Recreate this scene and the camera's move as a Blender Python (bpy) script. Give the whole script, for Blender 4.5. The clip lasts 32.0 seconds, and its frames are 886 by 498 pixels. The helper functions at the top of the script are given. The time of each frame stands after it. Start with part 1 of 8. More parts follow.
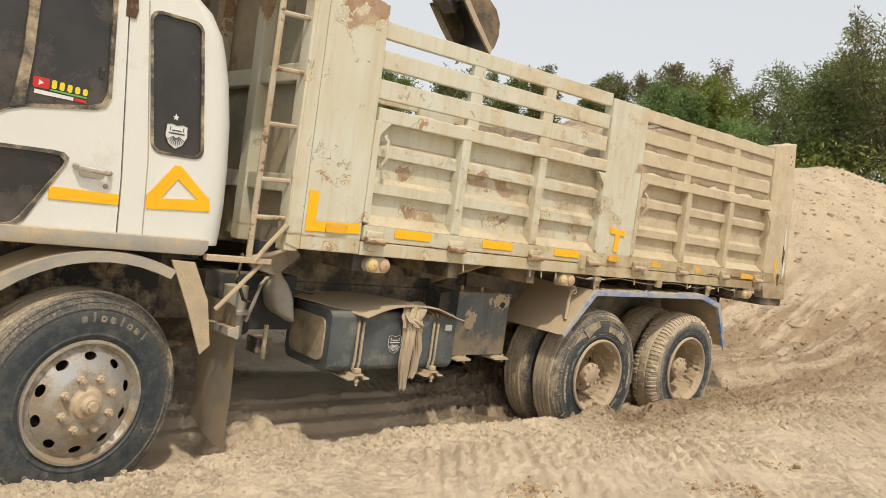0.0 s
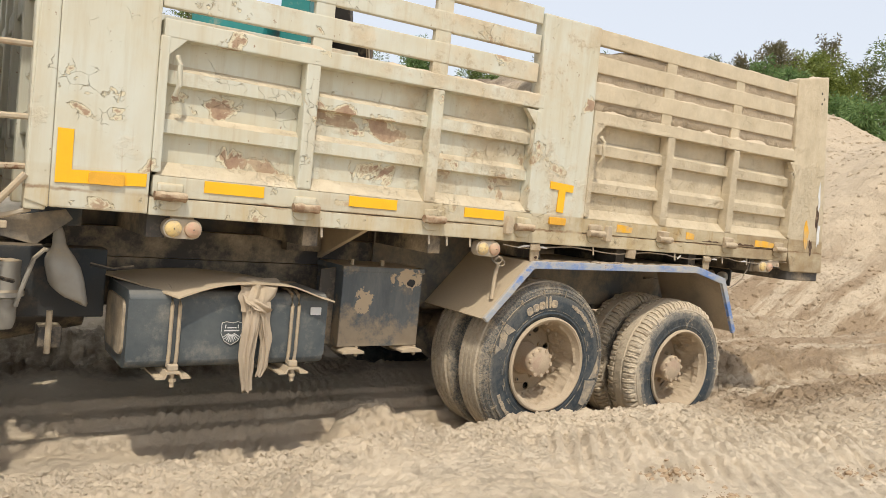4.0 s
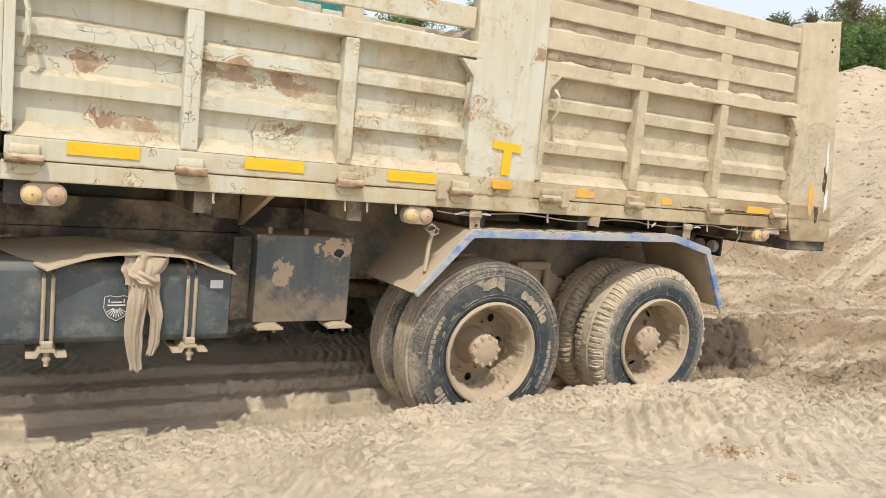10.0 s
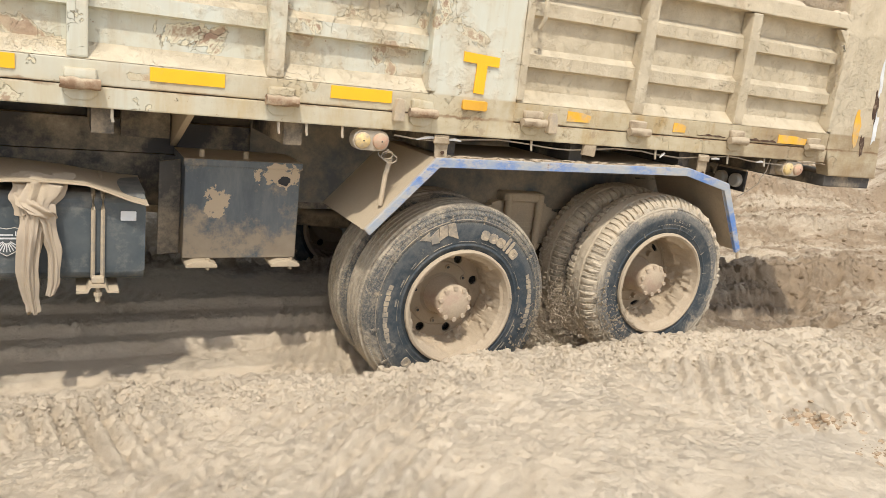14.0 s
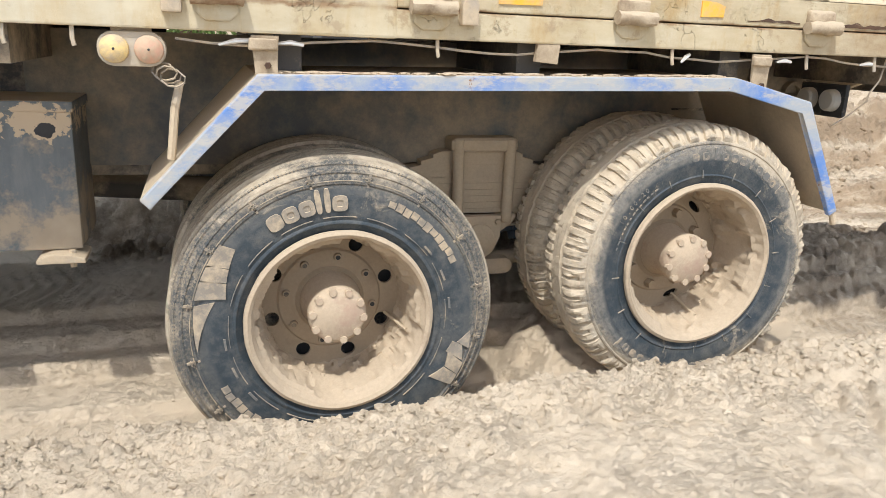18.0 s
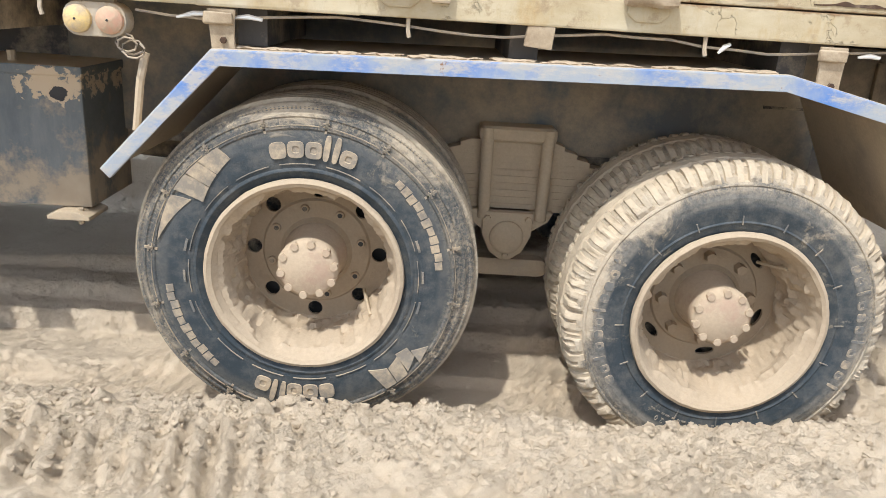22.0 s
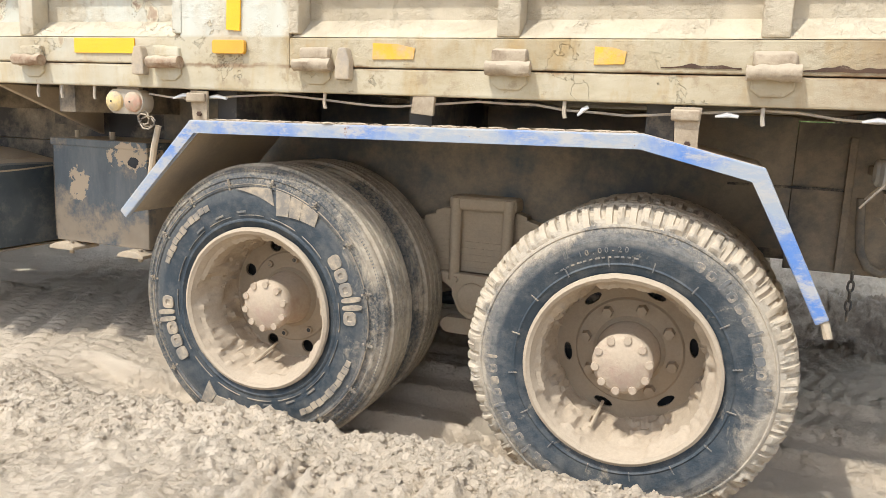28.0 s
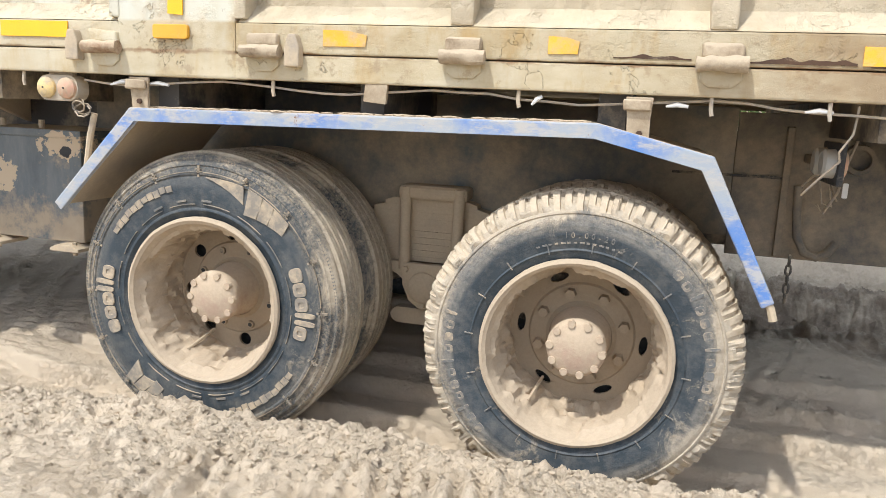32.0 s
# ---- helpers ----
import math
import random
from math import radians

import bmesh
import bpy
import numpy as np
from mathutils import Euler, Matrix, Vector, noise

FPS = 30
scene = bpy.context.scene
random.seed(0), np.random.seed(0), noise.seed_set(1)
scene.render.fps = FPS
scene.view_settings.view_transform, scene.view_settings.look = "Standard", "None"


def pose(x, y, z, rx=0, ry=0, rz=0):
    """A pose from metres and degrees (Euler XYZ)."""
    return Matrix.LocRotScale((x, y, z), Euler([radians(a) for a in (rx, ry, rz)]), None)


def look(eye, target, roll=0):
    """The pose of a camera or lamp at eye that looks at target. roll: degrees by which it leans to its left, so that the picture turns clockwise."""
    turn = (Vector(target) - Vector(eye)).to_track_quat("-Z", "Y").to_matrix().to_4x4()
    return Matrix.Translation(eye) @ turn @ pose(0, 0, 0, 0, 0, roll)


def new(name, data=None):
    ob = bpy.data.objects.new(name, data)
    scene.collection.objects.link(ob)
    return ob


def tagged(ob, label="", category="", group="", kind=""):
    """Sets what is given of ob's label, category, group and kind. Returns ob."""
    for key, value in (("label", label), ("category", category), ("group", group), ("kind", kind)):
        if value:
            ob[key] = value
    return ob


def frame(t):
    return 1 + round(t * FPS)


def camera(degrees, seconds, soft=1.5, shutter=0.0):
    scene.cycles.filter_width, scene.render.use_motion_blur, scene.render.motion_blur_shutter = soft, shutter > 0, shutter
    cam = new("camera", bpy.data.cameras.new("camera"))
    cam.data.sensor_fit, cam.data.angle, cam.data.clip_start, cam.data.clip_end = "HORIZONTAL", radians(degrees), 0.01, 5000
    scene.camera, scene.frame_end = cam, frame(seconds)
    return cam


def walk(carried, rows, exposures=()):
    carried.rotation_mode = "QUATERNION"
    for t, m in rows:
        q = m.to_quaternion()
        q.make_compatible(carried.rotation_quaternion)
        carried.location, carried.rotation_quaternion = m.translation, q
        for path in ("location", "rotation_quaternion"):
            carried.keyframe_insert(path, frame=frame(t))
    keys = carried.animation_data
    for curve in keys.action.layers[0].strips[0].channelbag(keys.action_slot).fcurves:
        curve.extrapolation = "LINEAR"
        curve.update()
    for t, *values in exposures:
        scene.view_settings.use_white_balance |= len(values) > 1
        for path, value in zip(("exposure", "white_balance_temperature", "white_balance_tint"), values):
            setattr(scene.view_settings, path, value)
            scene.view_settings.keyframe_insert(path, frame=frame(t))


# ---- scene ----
cam = camera(60.9, 32.0, soft=0.7)

# ---- the walk: seconds, eye, point looked at, roll ----
PATH = [
    (0, (-1.737, -3.569, 1.642), (-0.423, -2.063, 1.563), 7.84),
    (0.5, (-1.706, -3.559, 1.612), (-0.437, -2.016, 1.525), 8.34),
    (1, (-1.697, -3.537, 1.553), (-0.441, -1.984, 1.448), 8.07),
    (1.5, (-1.706, -3.533, 1.519), (-0.472, -1.963, 1.405), 7.86),
    (2, (-1.749, -3.510, 1.439), (-0.532, -1.925, 1.350), 6.84),
    (2.5, (-1.798, -3.450, 1.458), (-0.624, -1.833, 1.369), 6.03),
    (3, (-1.832, -3.464, 1.492), (-0.703, -1.816, 1.405), 5.68),
    (3.5, (-1.823, -3.442, 1.517), (-0.699, -1.791, 1.417), 5.63),
    (5.5, (-1.837, -3.443, 1.552), (-0.701, -1.803, 1.405), 5.42),
    (6, (-1.815, -3.426, 1.548), (-0.661, -1.801, 1.386), 5.21),
    (6.5, (-1.801, -3.447, 1.544), (-0.624, -1.838, 1.380), 5.04),
    (7, (-1.803, -3.448, 1.549), (-0.611, -1.851, 1.383), 5.14),
    (7.5, (-1.827, -3.448, 1.549), (-0.645, -1.844, 1.375), 5.11),
    (8, (-1.810, -3.458, 1.577), (-0.668, -1.828, 1.377), 5.12),
    (8.5, (-1.824, -3.467, 1.535), (-0.721, -1.809, 1.351), 4.88),
    (9, (-1.853, -3.453, 1.557), (-0.786, -1.772, 1.365), 5.29),
    (9.5, (-1.855, -3.452, 1.566), (-0.818, -1.754, 1.362), 5.54),
    (10, (-1.865, -3.458, 1.590), (-0.861, -1.742, 1.371), 5.49),
    (10.5, (-1.859, -3.463, 1.606), (-0.895, -1.727, 1.370), 5.36),
    (11, (-1.853, -3.474, 1.643), (-0.943, -1.712, 1.381), 5.71),
    (11.5, (-1.842, -3.481, 1.663), (-0.987, -1.694, 1.387), 5.90),
    (12, (-1.844, -3.482, 1.709), (-1.011, -1.689, 1.408), 6.13),
    (12.5, (-1.840, -3.484, 1.701), (-1.013, -1.687, 1.407), 6.03),
    (13, (-1.835, -3.465, 1.739), (-1.004, -1.678, 1.402), 6.27),
    (13.5, (-1.807, -3.407, 1.710), (-0.938, -1.654, 1.299), 6.45),
    (14, (-1.796, -3.150, 1.656), (-0.897, -1.423, 1.198), 6.70),
    (14.5, (-1.807, -2.876, 1.659), (-0.898, -1.166, 1.157), 6.24),
    (16.5, (-1.179, -2.119, 1.342), (-0.443, -0.311, 0.905), 3.16),
    (17, (-1.027, -2.116, 1.351), (-0.378, -0.288, 0.864), 3.19),
    (17.5, (-0.996, -2.199, 1.326), (-0.370, -0.359, 0.853), 2.12),
    (18, (-0.976, -2.192, 1.378), (-0.385, -0.359, 0.839), 2.33),
    (18.5, (-1.017, -2.185, 1.384), (-0.445, -0.361, 0.798), 2.75),
    (19, (-1.080, -2.249, 1.371), (-0.511, -0.426, 0.778), 2.97),
    (19.5, (-1.092, -2.257, 1.328), (-0.533, -0.417, 0.781), 3.00),
    (20, (-1.092, -2.204, 1.348), (-0.547, -0.368, 0.772), 3.25),
    (20.5, (-1.102, -2.186, 1.375), (-0.662, -0.330, 0.773), 4.05),
    (21, (-1.144, -2.165, 1.373), (-0.817, -0.286, 0.771), 4.45),
    (21.5, (-1.166, -2.126, 1.431), (-0.999, -0.238, 0.792), 4.08),
    (22, (-1.224, -2.092, 1.437), (-1.193, -0.197, 0.798), 3.67),
    (22.5, (-1.366, -2.068, 1.411), (-1.450, -0.170, 0.787), 3.25),
    (23, (-1.445, -2.059, 1.342), (-1.683, -0.155, 0.780), 2.79),
    (23.5, (-1.562, -2.074, 1.338), (-1.928, -0.186, 0.790), 2.39),
    (24, (-1.721, -2.112, 1.300), (-2.167, -0.225, 0.806), 2.72),
    (24.5, (-1.967, -2.084, 1.276), (-2.603, -0.235, 0.856), 3.78),
    (25, (-2.088, -2.232, 1.301), (-2.802, -0.403, 0.918), 2.78),
    (25.5, (-2.113, -2.230, 1.313), (-2.877, -0.415, 0.964), 2.46),
    (27.5, (-2.014, -2.226, 1.299), (-2.734, -0.389, 0.973), 2.56),
    (28, (-1.969, -2.223, 1.311), (-2.654, -0.376, 0.966), 2.43),
    (28.5, (-1.933, -2.236, 1.337), (-2.588, -0.384, 0.958), 2.05),
    (29, (-1.938, -2.228, 1.260), (-2.586, -0.362, 0.946), 2.44),
    (29.5, (-1.921, -2.239, 1.298), (-2.542, -0.373, 0.936), 1.68),
    (30, (-1.936, -2.233, 1.282), (-2.550, -0.365, 0.916), 1.78),
    (30.5, (-1.937, -2.245, 1.294), (-2.533, -0.377, 0.903), 1.89),
    (31, (-1.950, -2.230, 1.272), (-2.537, -0.353, 0.912), 2.37),
    (31.5, (-1.923, -2.244, 1.275), (-2.472, -0.353, 0.926), 2.56),
    (32, (-1.902, -2.233, 1.312), (-2.415, -0.336, 0.943), 2.67),
]
EXPOSURE = [(0, -0.36, 7250, 10), (3, -0.26, 6750, 10), (6, -0.20, 6600, 10), (13, -0.05, 6350, 10), (14.5, -0.02, 6300, 10), (16.5, 0.26, 6050, 10), (19, 0.21, 5980, 10), (24, 0.24, 5930, 10), (28, 0.28, 5900, 10), (32, 0.27, 5900, 10)]
walk(cam, [(t, look(eye, aim, roll)) for t, eye, aim, roll in PATH], EXPOSURE)

# ---- light ----
world = bpy.data.worlds.new("hazy_sky")
scene.world = world
world.use_nodes = True
wn = world.node_tree.nodes
sky = wn.new("ShaderNodeTexSky")
sky.sky_type = "NISHITA"
sky.sun_disc = False
SUN_ELEV, SUN_AZ = 59.0, 210.0
sky.sun_elevation, sky.sun_rotation = radians(SUN_ELEV), radians(SUN_AZ)
sky.air_density, sky.dust_density, sky.ozone_density, sky.altitude = 1.0, 4.0, 1.0, 0.0
haze = wn.new("ShaderNodeMix")
haze.data_type = "RGBA"
haze.inputs[0].default_value = 0.62
haze.inputs[7].default_value = (6.6, 6.9, 7.4, 1)
world.node_tree.links.new(sky.outputs[0], haze.inputs[6])
wn["Background"].inputs["Strength"].default_value = 0.185
world.node_tree.links.new(haze.outputs[2], wn["Background"].inputs["Color"])
sun_data = bpy.data.lights.new("sun", "SUN")
sun_data.energy, sun_data.angle, sun_data.color = 3.2, radians(1.6), (1.0, 0.93, 0.82)
sun = new("sun", sun_data)
SUN_DIR = Vector((math.sin(radians(SUN_AZ)) * math.cos(radians(SUN_ELEV)), math.cos(radians(SUN_AZ)) * math.cos(radians(SUN_ELEV)), math.sin(radians(SUN_ELEV))))
sun.matrix_world = look(SUN_DIR * 50, (0, 0, 0))

# ---- times of the motion ----
TRUCK = [(0, 3.198), (0.5, 2.868), (1, 2.591), (1.5, 2.293), (2, 2.005), (2.5, 1.764), (3, 1.600), (3.5, 1.484), (5.5, 1.319), (6, 1.481), (6.5, 1.611), (7, 1.637), (7.5, 1.408), (8, 1.066), (8.5, 0.840), (9, 0.702), (9.5, 0.630), (10, 0.560), (10.5, 0.440), (11, 0.273), (11.5, 0.150), (12, 0.102), (12.5, 0.073), (13, 0.035), (13.5, 0.013), (14, -0.011), (14.5, 0.006), (16.5, -0.270), (17, -0.403), (17.5, -0.502), (18, -0.589), (18.5, -0.535), (19, -0.426), (19.5, -0.539), (20, -0.753), (20.5, -0.942), (21, -1.129), (21.5, -1.355), (22, -1.601), (22.5, -1.887), (23, -2.176), (23.5, -2.524), (24, -2.877), (24.5, -3.323), (25, -3.585), (25.5, -3.764), (27.5, -3.563), (28, -3.516), (28.5, -3.467), (29, -3.491), (29.5, -3.475), (30, -3.491), (30.5, -3.474), (31, -3.502), (32, -3.380)]
SPIN = [(0, -300), (0.2, -260), (0.5, -200), (0.8, -150), (1.0, -100), (1.2, -70), (1.4, -30), (1.6, 10), (1.8, 30), (2.0, 46), (2.4, 110), (2.8, 175), (3.2, 235), (3.5, 272), (4.5, 288),
        (5.5, 275), (6.0, 258), (6.5, 246), (7.0, 242), (7.1, 258), (7.3, 303), (7.5, 343), (7.7, 372), (8.0, 427), (8.2, 460), (8.4, 522), (8.6, 556), (8.8, 610), (9.0, 684), (9.2, 736), (9.4, 782),
        (9.6, 840), (9.8, 905), (10.0, 942), (10.2, 975), (10.6, 1076), (10.9, 1158), (11.0, 1190), (11.3, 1318), (11.6, 1455), (12.0, 1663), (12.3, 1812), (12.6, 1960), (13.0, 2172), (13.3, 2335),
        (13.6, 2522), (14.0, 2757), (14.1, 2812), (14.2, 2868), (14.5, 2930)]
SPIN += [(15.0, 3030), (15.5, 3160), (16.0, 3330), (16.5, 3546), (16.7, 3636), (16.9, 3705), (17.1, 3795), (17.4, 3903), (17.7, 4008), (18.0, 4062), (18.1, 4074), (18.5, 4070), (19.0, 4064), (19.2, 4065),
         (19.5, 4108), (19.7, 4150), (20.0, 4188), (20.5, 4263), (21.0, 4312), (21.5, 4350), (22.0, 4402), (22.5, 4458), (23.0, 4503), (23.5, 4556), (24.0, 4612), (24.5, 4675), (25.0, 4695),
         (25.5, 4717), (26.5, 4708), (27.5, 4699), (28.0, 4694), (29.0, 4687), (32.0, 4681)]
HUB_1 = [(0, 0.567), (3, 0.615), (6, 0.61), (9, 0.56), (13, 0.517), (14.5, 0.505), (16.5, 0.489), (18, 0.500), (19, 0.500), (20, 0.533), (20.5, 0.540), (21, 0.565), (21.5, 0.590), (22, 0.611), (22.5, 0.621), (23, 0.621), (24, 0.615), (25, 0.604), (28, 0.596), (29, 0.612), (31, 0.603), (32, 0.603)]
HUB_2 = [(0, 0.585), (3, 0.524), (6, 0.52), (9, 0.552), (13, 0.598), (14.5, 0.608), (16.5, 0.610), (18, 0.622), (19, 0.617), (20, 0.614), (20.5, 0.591), (21, 0.570), (21.5, 0.550), (22, 0.531), (22.5, 0.543), (23, 0.551), (24, 0.566), (25, 0.565), (28, 0.574), (29, 0.581), (31, 0.581), (32, 0.581)]

HUB_F = [(0, 0.56), (6, 0.58), (14, 0.62), (20, 0.70), (22, 0.72), (32, 0.72)]


def at(rows, t):
    return float(np.interp(t, [r[0] for r in rows], [r[1] for r in rows]))


# ---- materials ----
def mat(name, color, rough=0.8, metal=0.0, coat=0.0):
    m = bpy.data.materials.new(name)
    m.use_nodes = True
    b = m.node_tree.nodes["Principled BSDF"]
    b.inputs["Base Color"].default_value = (*color, 1)
    b.inputs["Roughness"].default_value = rough
    b.inputs["Metallic"].default_value = metal
    b.inputs["Coat Weight"].default_value = coat
    return m


class Nodes:
    """A short hand for a material's node tree; coordinates are the object's own, in metres."""

    def __init__(self, m, space="Object"):
        self.m, self.t = m, m.node_tree
        self.b = self.t.nodes["Principled BSDF"]
        self.co = self.add("ShaderNodeTexCoord").outputs[space]

    def add(self, kind, **values):
        n = self.t.nodes.new(kind)
        for k, v in values.items():
            n.inputs[k.replace("_", " ")].default_value = v
        return n

    def link(self, a, b):
        self.t.links.new(a, b)

    def scaled(self, sx, sy, sz):
        n = self.add("ShaderNodeMapping")
        n.inputs["Scale"].default_value = (sx, sy, sz)
        self.link(self.co, n.inputs["Vector"])
        return n.outputs[0]

    def noise(self, scale, detail=5, rough=0.6, co=None, distort=0.0):
        n = self.add("ShaderNodeTexNoise", Scale=scale, Detail=detail, Roughness=rough, Distortion=distort)
        self.link(co or self.co, n.inputs["Vector"])
        return n.outputs["Fac"]

    def ramp(self, fac, lo, hi, a=0.0, b=1.0):
        n = self.add("ShaderNodeMapRange", From_Min=lo, From_Max=hi, To_Min=a, To_Max=b)
        self.link(fac, n.inputs["Value"])
        return n.outputs[0]

    def math(self, op, a, b):
        n = self.add("ShaderNodeMath")
        n.operation = op
        for i, v in enumerate((a, b)):
            if isinstance(v, (int, float)):
                n.inputs[i].default_value = v
            else:
                self.link(v, n.inputs[i])
        return n.outputs[0]

    def mix(self, fac, a, b):
        n = self.add("ShaderNodeMix")
        n.data_type = "RGBA"
        for i, v in ((0, fac), (6, a), (7, b)):
            if isinstance(v, tuple):
                n.inputs[i].default_value = (*v, 1)
            elif isinstance(v, (int, float)):
                n.inputs[i].default_value = v
            else:
                self.link(v, n.inputs[i])
        return n.outputs[2]

    def color(self, out):
        self.link(out, self.b.inputs["Base Color"])

    def rough(self, out):
        self.link(out, self.b.inputs["Roughness"])

    def bump(self, height, strength=0.5, distance=0.01):
        n = self.add("ShaderNodeBump", Strength=strength, Distance=distance)
        self.link(height, n.inputs["Height"])
        self.link(n.outputs[0], self.b.inputs["Normal"])

    def axis(self, k):
        n = self.add("ShaderNodeSeparateXYZ")
        self.link(self.co, n.inputs[0])
        return n.outputs[k]

    def up(self):
        """How far a face looks up: dust settles there."""
        n = self.add("ShaderNodeSeparateXYZ")
        self.link(self.add("ShaderNodeNewGeometry").outputs["Normal"], n.inputs[0])
        return n.outputs[2]


SAND = (0.50, 0.40, 0.28)
DUST = (0.49, 0.395, 0.27)


def dusty(name, base, amount, scale=6.0, rough=0.75, metal=0.0, rust=0.0, second=None, settle=0.7, dust=DUST):
    """Paint or metal under a coat of blown and settled sand, with a second tone, rust and fine relief."""
    m = mat(name, base, rough, metal)
    n = Nodes(m)
    c = n.mix(n.ramp(n.noise(scale * 0.6, 4), 0.35, 0.65), base, second or tuple(v * 0.8 for v in base))
    if rust:
        c = n.mix(n.ramp(n.noise(scale * 1.3, 8, 0.7), 0.66 - rust * 0.1, 0.70 - rust * 0.1), c, (0.17, 0.085, 0.04))
    cover = n.math("ADD", n.ramp(n.noise(scale, 8, 0.72), 0.62 - amount * 0.5, 0.82 - amount * 0.42), n.ramp(n.up(), 0.25, 0.85, 0.0, settle))
    cover = n.math("MINIMUM", cover, 0.96)
    fine = n.noise(90, 4, 0.7)
    c = n.mix(cover, c, n.mix(fine, tuple(v * 0.8 for v in dust), tuple(v * 1.15 for v in dust)))
    n.color(c)
    n.rough(n.math("MAXIMUM", n.ramp(cover, 0.0, 0.6, rough, 0.95), rough * 0.8))
    n.bump(n.math("ADD", n.noise(70, 5, 0.7), cover), 0.35, 0.004)
    return m


def bed_paint():
    """Pale grey-green paint, flaking, rusted in patches, and caked with sand towards the tail."""
    m = mat("bed_paint", (0.55, 0.55, 0.42), 0.7)
    n = Nodes(m)
    x, z = n.axis(0), n.axis(2)
    paint = n.mix(n.ramp(n.noise(1.7, 4), 0.35, 0.65), (0.60, 0.61, 0.525), (0.57, 0.565, 0.46))
    streak = n.noise(1.0, 6, 0.65, n.scaled(15, 3, 1.0))
    paint = n.mix(n.ramp(streak, 0.50, 0.74, 0.0, 0.6), paint, (0.46, 0.39, 0.25))
    paint = n.mix(n.ramp(n.noise(3.5, 6, 0.62), 0.50, 0.68, 0.0, 0.45), paint, (0.56, 0.49, 0.33))
    # ochre water stains on the bottom rail
    low_rail = n.math("MULTIPLY", n.ramp(z, 1.455, 1.475, 1.0, 0.25), n.ramp(n.noise(2.5, 6, 0.6, n.scaled(3, 1, 0.6)), 0.42, 0.62))
    paint = n.mix(n.math("MULTIPLY", low_rail, 0.75), paint, (0.48, 0.35, 0.16))
    # flakes: a pale lifted rim round bare rusty steel, more of them along the drop sides
    field = n.noise(3.9, 9, 0.60, distort=0.4)
    fine = n.noise(10, 8, 0.62)
    zone = n.math("MULTIPLY", n.ramp(x, -2.45, -2.0), n.ramp(x, 0.1, 0.9, 1.0, 0.0))
    zone = n.math("MULTIPLY", zone, n.ramp(z, 2.08, 2.16, 1.0, 0.1))
    f = n.math("ADD", n.math("ADD", field, n.ramp(fine, 0.3, 0.7, -0.06, 0.06)), n.ramp(zone, 0.0, 1.0, -0.05, 0.004))

    def patch(cx, cz, rx, rz, much):
        """A worn place round cx, cz where the paint comes off."""
        dx = n.math("MULTIPLY", n.math("SUBTRACT", x, cx), 1 / rx)
        dz = n.math("MULTIPLY", n.math("SUBTRACT", z, cz), 1 / rz)
        return n.ramp(n.math("ADD", n.math("MULTIPLY", dx, dx), n.math("MULTIPLY", dz, dz)), 0.2, 1.5, much, 0.0)
    worn = patch(-2.19, 1.885, 0.15, 0.075, 0.13)
    for spot in ((-2.06, 1.665, 0.17, 0.055, 0.10), (-1.39, 1.905, 0.22, 0.07, 0.095), (-1.27, 2.07, 0.12, 0.03, 0.07), (-1.38, 1.675, 0.24, 0.06, 0.10), (-0.62, 1.90, 0.25, 0.06, 0.06), (-2.77, 1.775, 0.06, 0.05, 0.12),
                 (-2.60, 1.78, 0.11, 0.04, 0.07), (-2.62, 2.11, 0.08, 0.05, 0.07), (-2.72, 2.23, 0.06, 0.05, 0.06), (-1.52, 1.50, 0.09, 0.02, 0.12), (-2.66, 1.41, 0.16, 0.04, 0.13), (-1.15, 1.50, 0.05, 0.02, 0.12)):
        worn = n.math("MAXIMUM", worn, patch(*spot))
    f = n.math("ADD", f, worn)
    top = n.math("MULTIPLY", n.ramp(z, 2.58, 2.76, 0.0, 0.22), n.ramp(x, -2.5, -2.3, 1.0, 0.0))
    f = n.math("ADD", f, top)
    edge = n.ramp(f, 0.590, 0.596)
    inner = n.ramp(f, 0.612, 0.640)
    c = n.mix(edge, paint, (0.66, 0.61, 0.44))
    rust = n.mix(n.ramp(n.noise(16, 6, 0.7), 0.35, 0.65), (0.25, 0.135, 0.085), (0.43, 0.30, 0.19))
    c = n.mix(n.math("MULTIPLY", inner, 0.9), c, rust)
    # crack lines: the thin shadow of peeled edges drawn as dark colour
    crack = n.add("ShaderNodeTexVoronoi", Scale=13.0)
    crack.feature = "DISTANCE_TO_EDGE"
    warp = n.add("ShaderNodeTexNoise", Scale=7.0, Detail=5.0)
    n.link(n.co, warp.inputs["Vector"])
    wm = n.add("ShaderNodeVectorMath")
    wm.operation = "MULTIPLY_ADD"
    n.link(warp.outputs["Color"], wm.inputs[0])
    wm.inputs[1].default_value = (0.14, 0.14, 0.14)
    n.link(n.co, wm.inputs[2])
    n.link(wm.outputs[0], crack.inputs["Vector"])
    lines = n.math("MULTIPLY", n.ramp(crack.outputs["Distance"], 0.0, 0.011, 1.0, 0.0), n.ramp(n.math("ADD", n.noise(2.4, 6), n.ramp(f, 0.5, 0.6, -0.05, 0.06)), 0.53, 0.58))
    lines = n.math("MULTIPLY", lines, n.ramp(z, 1.55, 1.60, 0.08, 1.0))
    c = n.mix(n.math("MULTIPLY", lines, 0.38), c, (0.24, 0.18, 0.11))
    # dark line along each flake: the lifted paint's shadow put into the colour
    rim = n.math("MULTIPLY", edge, n.ramp(f, 0.596, 0.604, 1.0, 0.0))
    c = n.mix(n.math("MULTIPLY", rim, 0.55), c, (0.24, 0.175, 0.11))
